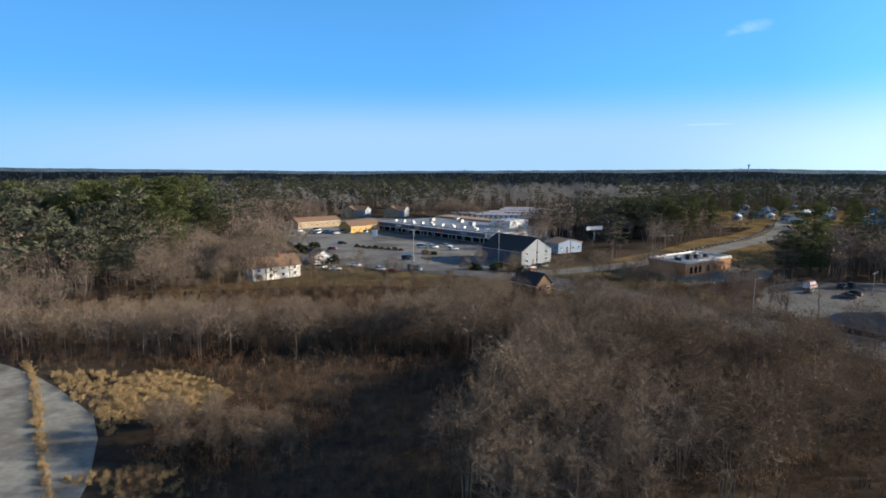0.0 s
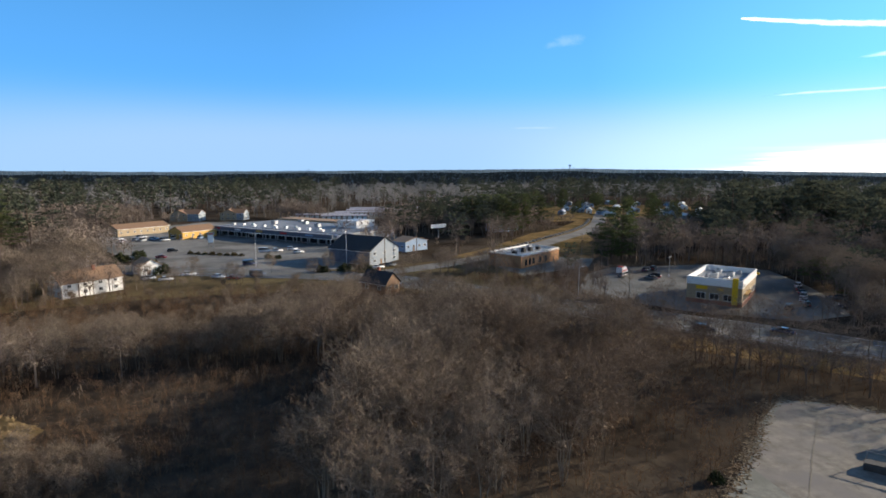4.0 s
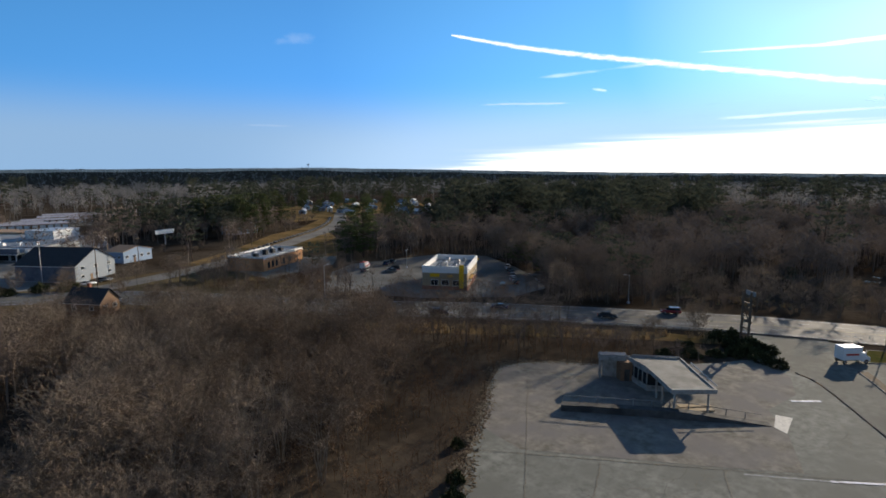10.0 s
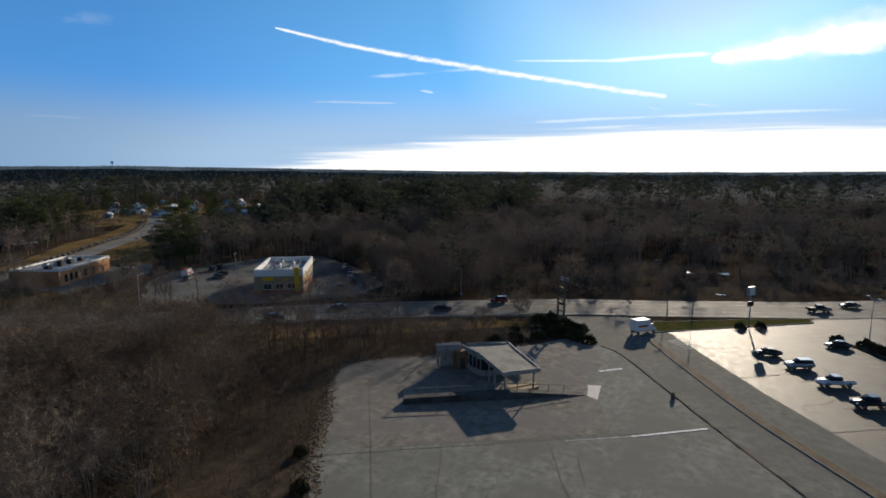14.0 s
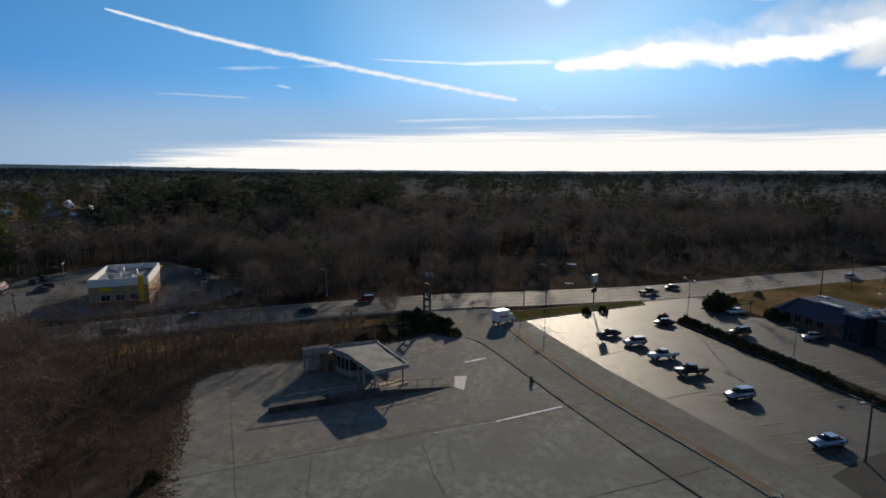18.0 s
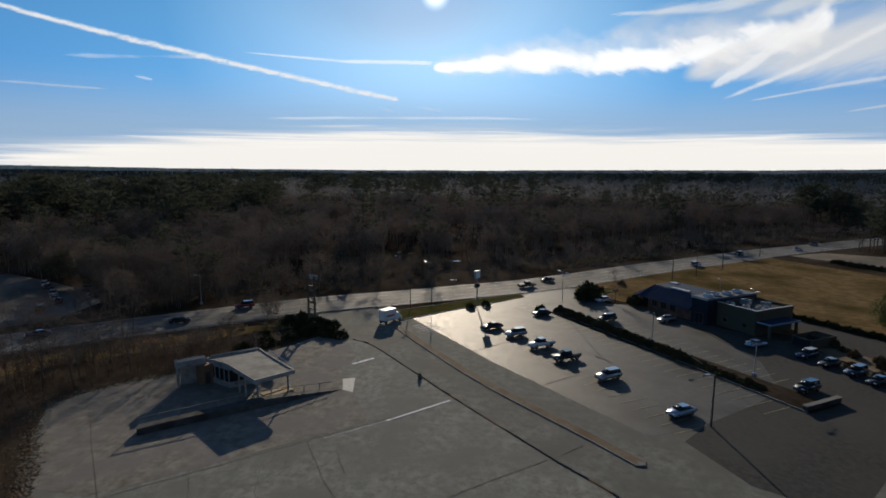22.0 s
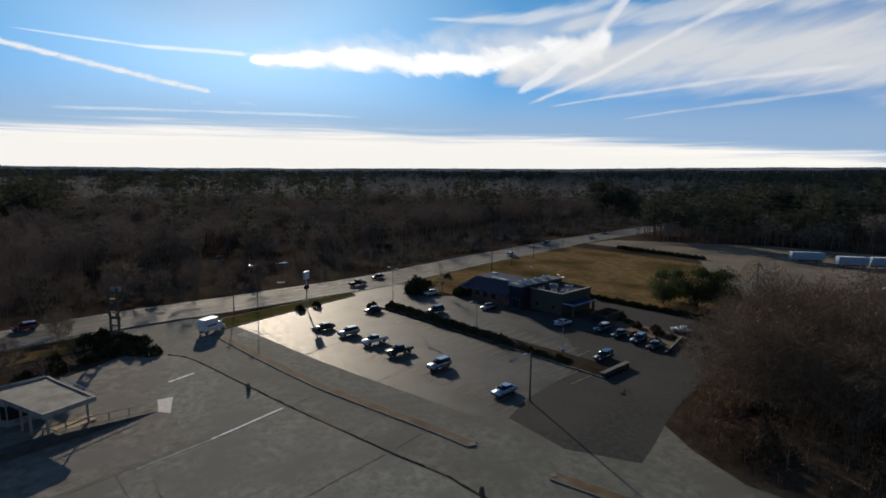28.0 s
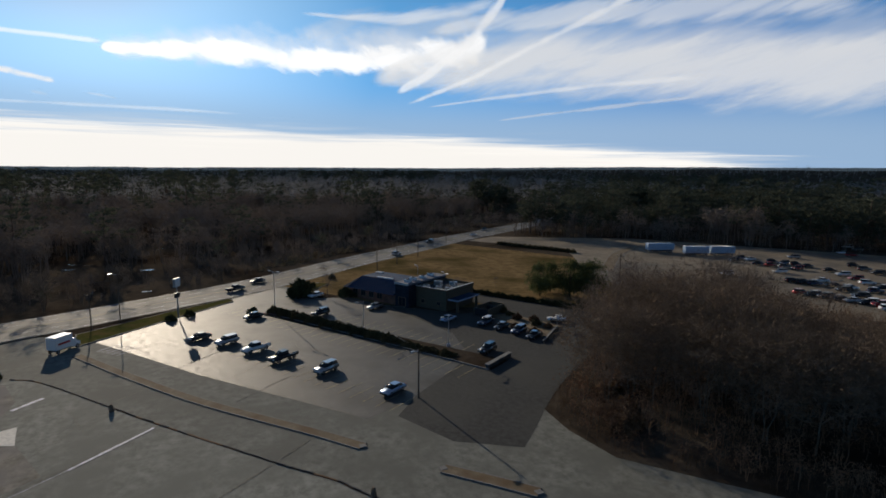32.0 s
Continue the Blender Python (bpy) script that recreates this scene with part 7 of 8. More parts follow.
for (x, y), turn, length, weedy in cuts:
    line, a, p = [], radians(turn), Vector((x, y))
    n = int(length / 0.7)
    for i in range(n):
        a += ck.normal() * 0.55 - (a - radians(turn)) * 0.55
        p = p + Vector((math.cos(a), math.sin(a))) * 0.7
        line.append(p.copy())
    xs, ys = np.array([q.x for q in line]), np.array([q.y for q in line])
    ok = inside(xs, ys, KIOSK_LOT) | (inside(xs, ys, PAVED) & ~inside(xs, ys, FRESH))
    line = [q for q, o in zip(line, ok) if o]
    if len(line) > 4 and max((q - p0).length for p0, q in zip(line[:-1], line[1:])) < 2:
        w = ck.uniform(0.012, 0.035)
        ribbon(line, -w, w, 0.04, None, weeds if weedy else cracks)
for line in ([(87.7, -3), (81.8, 4.5), (65.2, 25.8), (52.4, 42.1), (47.6, 48.2)], [(70, -15), (65.2, -8.8), (58.3, 0.6), (44, 18.6), (32, 33.4)], [(100.5, 3.4), (93.8, 10.2)], [(74.4, 58.8), (64, 50.8), (54, 42.8), (40, 31.8)], [(57.7, 34), (48.9, 29.7), (35, 20)], [(67.2, 22.9), (58.1, 18.1), (44, 8)], [(65.2, 18.4), (59.8, 16)], [(112, -6), (103, 4.6)], [(95, -18), (86, -6.5)]):
    for p, q in zip(line[:-1], line[1:]):
        p, q = Vector(p), Vector(q)
        n = max(2, int((q - p).length / 0.6))
        side = (q - p).normalized().orthogonal()
        pts = [p.lerp(q, i / n) + side * ck.normal() * 0.05 for i in range(n + 1)]
        ribbon(pts, -0.014, 0.012, 0.042, None, cracks)
        ribbon([v + side * 0.09 for v in pts], -0.05, 0.05, 0.038, None, weeds)
tagged(part("cracks", cracks, M_CRACK), "dark cracks in the old asphalt", "crack", kind="stuff")
tagged(part("weedy_cracks", weeds, M_WEED), "pale weed-filled cracks in the old asphalt", "crack", kind="stuff")

# lane lines of the highway
lanes = bmesh.new()
for i in range(0, len(HIGHWAY) - 1):
    seg = HIGHWAY[i:i + 2]
    for off in (-7.4, 7.4):
        ribbon(seg, off - 0.08, off + 0.08, 0.12, None, lanes)
    if i % 2 == 0:
        for off in (-3.7, 3.7):
            ribbon(seg, off - 0.07, off + 0.07, 0.12, None, lanes)
tagged(part("lane_lines", lanes, M_LINE), "worn white lane lines of the road", "marking", kind="structure")
mid = bmesh.new()
for off in (-0.2, 0.2):
    ribbon(HIGHWAY, off - 0.07, off + 0.07, 0.12, None, mid)
tagged(part("centre_lines", mid, M_YLINE), "worn double yellow centre line", "marking", kind="structure")
setting("kerb", ribbon(HIGHWAY[60:88], 8.5, 8.8, 0.0, 0.24), M_KERB, "low stone kerb along the road", "kerb")


# ---- poles, lamps, signs ----
def pole(x, y, h, label, r=0.16, arm=0, turn=0, wood=True, lamp=True, name="utility_pole"):
    ob = thing(name, pose(x, y, 0, 0, 0, turn), label, "pole" if wood else "street lamp")
    bm = bmesh.new()
    tube(bm, (0, 0, -0.2), (0, 0, h), r, r * 0.65, 8)
    part("shaft", bm, M_POLE if wood else M_STEEL, ob)
    for s in ((-1, 1) if arm == 2 else (1,) if arm else ()):
        bm = bmesh.new()
        tube(bm, (0, 0, h - 0.4), (s * 1.3, 0, h - 0.1), 0.06, 0.05, 6)
        part("arm", bm, M_STEEL, ob)
        if lamp:
            part("lamp_head", boxes((s * 1.6 - 0.45, -0.22, h - 0.16, s * 1.6 + 0.45, 0.22, h + 0.06), bevel=0.05), M_STEEL, ob)
    if wood and arm == 0:
        part("crossarm", boxes((-1.1, -0.06, h - 0.9, 1.1, 0.06, h - 0.75)), M_POLE, ob)
        for xx in (-0.9, 0, 0.9):
            bm = bmesh.new()
            tube(bm, (xx, 0, h - 0.75), (xx, 0, h - 0.5), 0.05, 0.03, 6)
            part("insulator", bm, M_GREY, ob)
    if not wood:
        part("base_block", boxes((-0.3, -0.3, 0, 0.3, 0.3, 0.6), bevel=0.05), M_CONC, ob)
    return ob


pole(144.0, 13.4, 11.4, "slim wooden lamp pole on the grass island", 0.13, 1, 120)
pole(139.4, 18.6, 8.6, "short wooden pole on the grass island", 0.13, 0, 140)
pole(75.8, 32.7 * -1, 8.0, "brown wooden lamp pole in the parking lot", 0.15, 1, 120)
pole(114.9, -36.1, 6.4, "slim dark lamp post behind the hedge", 0.1, 1, 100, False)
pole(96.4, -48.2, 6.4, "slim dark lamp post at the hedge", 0.1, 1, 100, False)
pole(137.4, -20.4, 10.5, "slim twin-headed steel street lamp", 0.1, 2, 30, False)
pole(137.3, 74.3, 8.2, "single street lamp beside the road", 0.12, 1, 160, False)
pole(179, -61.4, 13.6, "tall wooden utility pole by the road", 0.17, 0, -50)
pole(190, -73, 10, "wooden utility pole by the road", 0.15, 0, -50)
pole(205, -88, 13, "wooden utility pole along the road", 0.17, 0, -50)
pole(236, -116, 12.5, "wooden utility pole along the road", 0.17, 0, -50)
pole(154, -66, 6, "slim lamp post in the grass field", 0.09, 1, 0, False)
pole(145, -71, 5, "short lamp post behind the restaurant", 0.09, 2, 0, False)
pole(118.8, -114.9, 12, "wooden utility pole beside the bare trees", 0.17, 0, 20)
pole(104, -140, 11, "wooden utility pole at the big lot", 0.15, 0, 20)
pole(22, 214, 13, "twin-armed lot lamp before the grey office", 0.14, 2, 20, False)
pole(-12, 222, 13, "twin-armed lot lamp before the mall", 0.14, 2, 20, False)
pole(34, 196, 14, "wooden utility pole by the grey office", 0.17, 0, 30)
pole(52, 222, 13, "wooden utility pole on the side road", 0.17, 0, 30)
pole(112, 262, 12, "wooden utility pole on the side road", 0.17, 0, 30)
pole(80, 138, 9.5, "cobra-head street lamp beside the woods", 0.12, 1, 20, False)
pole(150, 104, 8, "slim lamp post at the drive-through", 0.1, 1, 40, False)
pole(128, 160, 7, "slim lamp post in the fast food lot", 0.1, 2, 40, False)
for k, (x, y) in enumerate(((195, -62), (216, -92), (240, -127), (262, -160))):
    pole(x + 22, y + 8, 11, "wooden utility pole on the far verge", 0.15, 0, -50)


def pylon_sign():
    ob = thing("pylon_sign", pose(141, 1.2, 0.2, 0, 0, -35), "tall pylon sign with a white top panel", "sign")
    bm = bmesh.new()
    tube(bm, (0, 0, 0), (0, 0, 7.6), 0.16, 0.14, 8)
    part("post", bm, M_STEEL, ob)
    cab = part("sign_cabinet", boxes((-1.0, -0.3, 7.5, 1.0, 0.3, 9.4), bevel=0.06), M_STEEL, ob)
    part("sign_face", boxes((-0.9, -0.33, 7.6, 0.9, -0.305, 9.3)), M_WHITE, cab)
    part("cap", boxes((-1.05, -0.35, 9.4, 1.05, 0.35, 9.55), bevel=0.03), M_WROOF, ob)
    part("lower_panel", boxes((-0.95, -0.15, 5.0, 0.95, 0.15, 6.1), bevel=0.04), M_DARK, ob)


pylon_sign()
mall_sign = thing("pylon_sign", pose(-35.9, 286.4, 0, 0, 0, 5), "white box sign on two posts in the mall lot", "sign")
for x in (-0.9, 0.9):
    part("post", boxes((x - 0.12, -0.12, 0, x + 0.12, 0.12, 3.0)), M_STEEL, mall_sign)
part("sign_cabinet", boxes((-1.3, -0.3, 2.6, 1.3, 0.3, 6.2), bevel=0.05), M_WHITE, mall_sign)
part("sign_cabinet", boxes((-1.6, -0.3, 6.3, 1.6, 0.3, 7.4), bevel=0.05), M_OLDWHITE, mall_sign)
part("lettering_bar", boxes((-1.0, -0.33, 6.6, 1.0, -0.31, 7.0)), M_RED, mall_sign)
bollard = thing("stump_post", pose(90.0, 10.4, 0) @ Matrix.Diagonal((1.05, 1.05, 1.15, 1)), "weathered dark stump on the broken kerb", "post")
bm = bmesh.new()
tube(bm, (0, 0, -0.1), (0.05, 0.03, 0.6), 0.34, 0.3, 9)
tube(bm, (0.05, 0.03, 0.6), (0.02, 0.0, 0.95), 0.3, 0.16, 9)
part("stump", bm, M_POLE, bollard)
copy_thing(bollard, pose(53.6, -17.8, 0, 0, 0, 70))

# guard rail along the verge of the road
rail = thing("guard_rail", pose(0, 0, 0), "long grey guard rail between verge and road", "guard rail")
line = sides(HIGHWAY[54:82], 9.2)
part("rail", ribbon(line, -0.05, 0.05, 0.5, 0.8), M_STEEL, rail)
first = None
for k in range(0, len(line) - 1):
    for f in (0.0, 0.5):
        p = line[k].lerp(line[k + 1], f)
        m = pose(p.x, p.y, 0)
        if first is None:
            first = part("post", boxes((-0.09, -0.09, -0.1, 0.09, 0.09, 0.7)), M_POLE, rail)
            first.matrix_basis = m
        else:
            share("post", first, rail, m)
# boulders on the bank of the side road
stone = bmesh.new()
bmesh.ops.create_icosphere(stone, subdivisions=2, radius=1.0)
for v in stone.verts:
    v.co *= 1 + 0.22 * noise.noise(v.co * 1.7)
    v.co.z *= 0.7
boulder = tagged(part("boulder", stone, M_KERB), "pale boulder lining the side road", "boulder", "boulders along the side road")
bl = sides(SIDE_ROAD[10:34], -7.5)
boulder.matrix_basis = pose(bl[0].x, bl[0].y, 0.4)
for k in range(1, 46):
    p = bl[min(k // 2, len(bl) - 2)].lerp(bl[min(k // 2 + 1, len(bl) - 1)], 0.5 * (k % 2))
    b = copy_thing(boulder, pose(p.x, p.y, 0.4, 0, 0, k * 77))
    b.scale = (1.0 + 0.3 * math.sin(k * 3.1),) * 3
# umbrella and planters at the patio
patio = thing("patio_umbrella", pose(98.6, -77.2, 0.03), "white patio umbrella on a pole", "umbrella")
bm = bmesh.new()
tube(bm, (0, 0, 0), (0, 0, 2.5), 0.04, 0.04, 6)
part("pole", bm, M_STEEL, patio)
bm = bmesh.new()
tip = bm.verts.new((0, 0, 2.75))
ring = [bm.verts.new((1.5 * math.cos(a), 1.5 * math.sin(a), 2.15)) for a in np.linspace(0, math.tau, 9)[:-1]]
for i in range(8):
    bm.faces.new((tip, ring[i], ring[(i + 1) % 8]))
part("canopy", bm, M_WHITE, patio)

# ---- hedges, bushes and garden trees ----
HEDGE = [bush_tris(200 + k, 800, 0.26) for k in range(3)]


def leafy(name, x, y, size, mat, label, category, kinds, k=0, group=""):
    ob = thing(name, pose(x, y, -0.05, 0, 0, (x * 37 + y * 11) % 360), label, category, group)
    if (name, k) not in LEAFY:
        LEAFY[name, k] = soup("foliage", kinds[k % len(kinds)], mat, ob)
    else:
        share("foliage", LEAFY[name, k], ob, pose(0, 0, 0))
    ob.scale = size
    return ob


LEAFY = {}
bed = setting("planting_bed", prism([lot_xy(47.8, 82.3), lot_xy(112, 80.8), lot_xy(112, 84.6), lot_xy(47.8, 88.5)], 0, 0.16), M_GROUND, "kerbed bed under the clipped hedge", "planting bed")
for k in range(40):
    n = 58 + k * 1.36
    if 69 < n < 71.5:
        continue
    x, y = lot_xy(n, 83.6 + 0.25 * math.sin(k * 1.7))
    leafy("hedge_shrub", x, y, (1.0, 1.75, (1.35 if n > 71 else 0.8) * (1 + 0.15 * math.sin(k * 2.3))), M_HEDGE, "clipped brown-green hedge shrub in the bed", "hedge", HEDGE, k % 3, "hedge shrubs")
part("kerb", boxes((0, -0.1, 0, 64, 0.1, 0.24)), M_KERB, bed).matrix_basis = pose(*lot_xy(48, 82.0), 0, 0, 0, 28.6)
low_wall = thing("low_wall", pose(*lot_xy(48.6, 90.6), 0, 0, 0, 118.6), "low stone wall end of the hedge bed", "wall")
part("stone_body", boxes((0, -0.35, 0, 8.5, 0.35, 0.8), bevel=0.06), M_DARKCONC, low_wall)
part("coping", boxes((-0.1, -0.45, 0.8, 8.6, 0.45, 0.95), bevel=0.03), M_KERB, low_wall)
plank = thing("leaning_plank", pose(101.2, -39.6, 0.1, 0, 0, 60), "pale broken plank leaning in the hedge gap", "plank")
part("board", boxes((-1.9, -0.15, 0.7, 1.9, 0.15, 0.76)), M_TAN, plank).matrix_basis = pose(0, 0, 0.4, 0, -28, 0)
for k, (x, y, s) in enumerate(((152.5, -29.4, 2.9), (157.6, -31.0, 2.7), (155, -29.2, 2.2), (163, -35.4, 1.0), (137.6, -15.2, 1.3), (139.6, 2.8, 1.1), (142.4, -1.2, 1.1), (147.8, -41.2, 1.9), (146.6, -43.8, 1.5), (173, -44, 1.1))):
    leafy("round_bush", x, y, (s, s, s * 1.25), M_BUSH, "dark rounded evergreen bush", "bush", HEDGE, k % 3, "round evergreen bushes")
for k, (x, y, s, h) in enumerate(((112, 30.2, 2.1, 2.3), (113.6, 33.6, 2.4, 2.6), (115.4, 37.2, 2.6, 3.2), (112.8, 38.0, 2.0, 2.4), (117.8, 40.0, 2.6, 3.6), (120.4, 37.6, 2.2, 3.4), (118.6, 34.4, 2.5, 3.0), (110, 40.4, 2.0, 2.1), (106.4, 43.6, 2.2, 2.0), (124.4, 42.6, 2.2, 3.0), (103, 47.6, 1.9, 1.8), (121, 44.6, 2.4, 3.2), (110.6, 46.8, 2.2, 2.2))):
    leafy("evergreen_shrub", x, y, (s * 0.85, s * 0.85, h * 0.62), M_BUSH, "dark overgrown evergreen shrub by the old sign", "shrub", HEDGE, k % 3, "overgrown evergreen shrubs")
for k, (n, d) in enumerate(((52, 108), (54, 113), (57, 109), (60, 115), (63, 117), (56, 116), (51, 113), (66, 119))):
    x, y = lot_xy(n, d)
    leafy("patio_shrub", x, y, (1.1, 1.1, 1.0 + 0.4 * (k % 2)), M_HEDGE if k % 2 else M_RUST, "dry brown patio shrub in a planter", "shrub", HEDGE, k % 3, "patio shrubs")
for k in range(26):
    f = k / 25
    x, y = 141 - 32 * f - 2.2 * math.sin(f * math.pi), -74.5 - 18.5 * f - 1.2 * math.sin(f * math.pi)
    leafy("rear_hedge_shrub", x, y, (1.2, 1.2, 0.9 + 0.35 * math.sin(k * 2.1) ** 2), M_BUSH, "dark unclipped shrub along the lane behind the restaurant", "hedge", HEDGE, k % 3, "shrubs along the rear lane")
er = np.random.default_rng(71)
for k in range(34):
    f = k / 33 * 3
    p = [Vector(c) for c in ((56, -52.5), (67, -62), (80, -78), (95, -98))]
    q = p[min(int(f), 2)].lerp(p[min(int(f), 2) + 1], f - min(int(f), 2)) + Vector((er.uniform(-3.5, 0.5), er.uniform(-3.5, 0.5)))
    sc = er.uniform(1.0, 2.3)
    leafy("rusty_shrub", q.x, q.y, (sc, sc, sc * er.uniform(0.7, 1.1)), M_RUST, "rusty-brown winter shrub at the edge of the lot", "shrub", HEDGE, k % 3, "rusty shrubs along the lot")
for k, (x, y, s) in enumerate(((38, 40, 1.3), (41.6, 43.2, 1.0), (47.4, 49.0, 0.9))):
    leafy("edge_bush", x, y, (s, s, s * 1.3), M_BUSH, "small green bush at the lot edge", "bush", HEDGE, k)


def pine_tree(x, y, h, kind, label, group="", wide=1.0):
    ob = thing("pine_tree", pose(x, y, 0, 0, 0, (x * 53 + y) % 360), label, "tree", group)
    key = ("pine", kind)
    if key not in LEAFY:
        tr, nd = conifer(140 + kind, 15, 7, 42, (0.14, 0.3, 0.22)[kind % 3], 0.62)
        LEAFY[key] = (soup("trunk", tr, M_PINEBARK, ob), soup("crown", nd, M_PINE, ob))
    else:
        share("trunk", LEAFY[key][0], ob, pose(0, 0, 0)), share("crown", LEAFY[key][1], ob, pose(0, 0, 0))
    ob.scale = (h * wide, h * wide, h)
    return ob


pine_tree(234, 436, 22, 1, "tall dark lone pine by the side road", wide=0.8)
ROUND = []


def round_pine(x, y, h, wide, label, group="pines by the field"):
    """A broad pine with a rounded crown of many needle clumps."""
    ob = thing("pine_tree", pose(x, y, 0, 0, 0, x * 41), label, "tree", group)
    if not ROUND:
        rr = np.random.default_rng(61)
        clumps = []
        for k in range(62):
            u, a = rr.uniform(-1, 1), rr.uniform(0, math.tau)
            c = math.sqrt(1 - max(u, 0) ** 2) * (1 + 0.35 * min(u, 0)) * rr.uniform(0.4, 0.95)
            clumps.append(bush_tris(400 + k, 110, 0.2) * 0.2 * rr.uniform(0.8, 1.3) + np.array((math.cos(a) * c * 0.5, math.sin(a) * c * 0.5, 0.5 + 0.43 * u)))
        bm = bmesh.new()
        tube(bm, (0, 0, -0.03), (0.02, 0.01, 0.8), 0.03, 0.01, 7)
        for k in range(7):
            tube(bm, (0, 0, 0.2 + k * 0.07), (0.3 * math.cos(k * 2.4), 0.3 * math.sin(k * 2.4), 0.36 + k * 0.08), 0.012, 0.004, 5)
        ROUND.extend((part("trunk", bm, M_PINEBARK, ob), soup("crown", np.concatenate(clumps), M_PINE, ob)))
    else:
        share("trunk", ROUND[0], ob, pose(0, 0, 0)), share("crown", ROUND[1], ob, pose(0, 0, 0))
    ob.scale = (wide, wide, h)


for x, y, h, w in ((126, -92, 8.5, 7), (129, -98, 8, 6.5), (122, -99.5, 9.5, 8), (118, -104, 9.5, 8), (123.5, -106, 8, 7)):
    round_pine(x, y, h, w, "broad round-topped olive pine behind the restaurant")
pine_tree(131, 193, 25, 0, "tall broad green pine beside the brick building", wide=1.25)
pine_tree(123, 188, 14, 2, "shorter pine beside the tall one", wide=1.5)
pine_tree(139, 199, 17, 1, "dark pine behind the tall one", wide=1.3)
for x, y, sc in ((146, -76, 0.3), (140, -86, 0.34), (151, -68, 0.26), (134, -93, 0.3), (160, -58, 0.24)):
    t = copy_thing(bare_kinds[11], pose(x, y, 0, 0, 0, x * 31))
    t.scale = (sc, sc, sc)
    tagged(t, "small leafless tree at the edge of the grass field", "tree", "small field trees")
pr = np.random.default_rng(9)
for k in range(30):
    x, y = pr.uniform(-235, -100), pr.uniform(205, 285)
    if x + 0.6 * (y - 250) > -100:
        continue
    pine_tree(x, y, pr.uniform(0.75, 1.05) * (33 if x < -125 else 26), k % 3, "tall old white pine in the grove", "pines of the western grove", 1.15)
for k in range(44):
    x, y = pr.uniform(98, 182), pr.uniform(284, 372)
    if x - 100 > (y - 262) * 0.95 or x < 116:
        continue
    pine_tree(x, y, pr.uniform(16, 24), k % 3, "green pine on the bank of the side road", "pines of the bank", 1.3)
# tall leafless trees between the grove and the white houses
pw = np.random.default_rng(19)
for k in range(46):
    a, d = radians(pw.uniform(-29, -16.5)), pw.uniform(168, 250)
    x, y = d * math.sin(a), d * math.cos(a)
    if math.hypot(x + 57, y - 189) < 16 or (x > -62 and y < 182) or bool(inside(np.array([x]), np.array([y]), MALL_LOT)[0]):
        continue
    t = copy_thing(bare_kinds[4 + k % 4], pose(x, y, 0, 0, 0, k * 67))
    t.scale = (pw.uniform(0.8, 1.3),) * 3
    tagged(t, "tall leafless brown tree between pines and houses", "tree", "bare trees by the houses")
for k, (x, y, sc) in enumerate(((153, 47, 1.0), (160.5, 31, 0.85), (144, 64, 1.1), (134, 79, 1.0), (127, 90, 0.9), (168, 15, 0.7), (158, 40, 0.7), (149, 57, 0.8), (118, 47.5, 0.55), (123.5, 50.5, 0.6), (107, 52, 0.5))):
    t = copy_thing(bare_kinds[4 + k % 4], pose(x, y, 0, 0, 0, k * 83))
    t.scale = (sc, sc, sc)
    tagged(t, "leafless roadside tree that shades the road", "tree", "bare trees along the road")
# slim bare trees along the foot of the road bank
for k in range(28):
    f = (k + pw.uniform(0, 0.9)) / 28
    x, y = 18 + 58 * f + pw.uniform(-5, 5), 158 - 50 * f + pw.uniform(-5, 5)
    t = copy_thing(bare_kinds[11], pose(x, y, 0, 0, 0, k * 47))
    t.scale = (pw.uniform(0.55, 0.85),) * 3
    tagged(t, "slim leafless tree at the foot of the road bank", "tree", "bare trees along the road")
# small bare street trees
for x, y, s in ((169.8, -40.2, 0.5),):
    t = copy_thing(bare_kinds[11], pose(x, y, 0, 0, 0, x * 31))
    t.scale = (s, s, s)
    tagged(t, "small leafless street tree in the grass", "tree", "small street trees")

# reeds and log edge by the gravel track
r = np.random.default_rng(77)
REEDS = [np.array([sliver(np.array((r.normal() * 0.3, r.normal() * 0.3, 0)), np.array((r.normal() * 0.6, r.normal() * 0.6, r.uniform(0.7, 1.7))), 0.12, r) for i in range(26)]) for k in range(4)]


def reeds(poly, n, x0, x1, y0, y1, label, tall=1.0):
    x, y = r.uniform(x0, x1, n), r.uniform(y0, y1, n)
    ok = inside(x, y, poly) & (np.sin(x * 1.3 + y * 0.4) * np.sin(y * 1.7 - x * 0.5) + r.normal(size=n) * 0.4 > -0.25)
    x, y = x[ok], y[ok]
    soup("reeds", scatter(REEDS, x, y, np.zeros(len(x)), r.uniform(0.7, 1.3, len(x)) * tall, r), M_REED, label=label, category="reeds", kind="stuff")


reeds([(-71, 95), (-60, 96), (-45, 77), (-46, 71), (-52, 77.5), (-64, 87.5)], 1100, -70, -44, 70, 96, "golden reeds beside the gravel track", 0.6)
reeds(TUSSOCK, 1500, -60, -28, 74, 97, "golden reeds in the wet clearing", 0.5)
reeds([(-45, 60), (-36, 64), (-26, 58), (-33, 55)], 420, -46, -24, 54, 68, "golden reeds at the woods edge", 0.5)
reeds(VERGE, 1500, 55, 125, 38, 120, "rusty grass of the road verge")
reeds([(196, -25), (215, -28), (240, -70), (232, -74), (212, -48)], 700, 190, 245, -80, -20, "pale marsh reeds across the road")
reeds([(150, 72), (165, 60), (172, 40), (164, 38), (152, 60)], 220, 145, 180, 34, 76, "pale marsh reeds across the road")
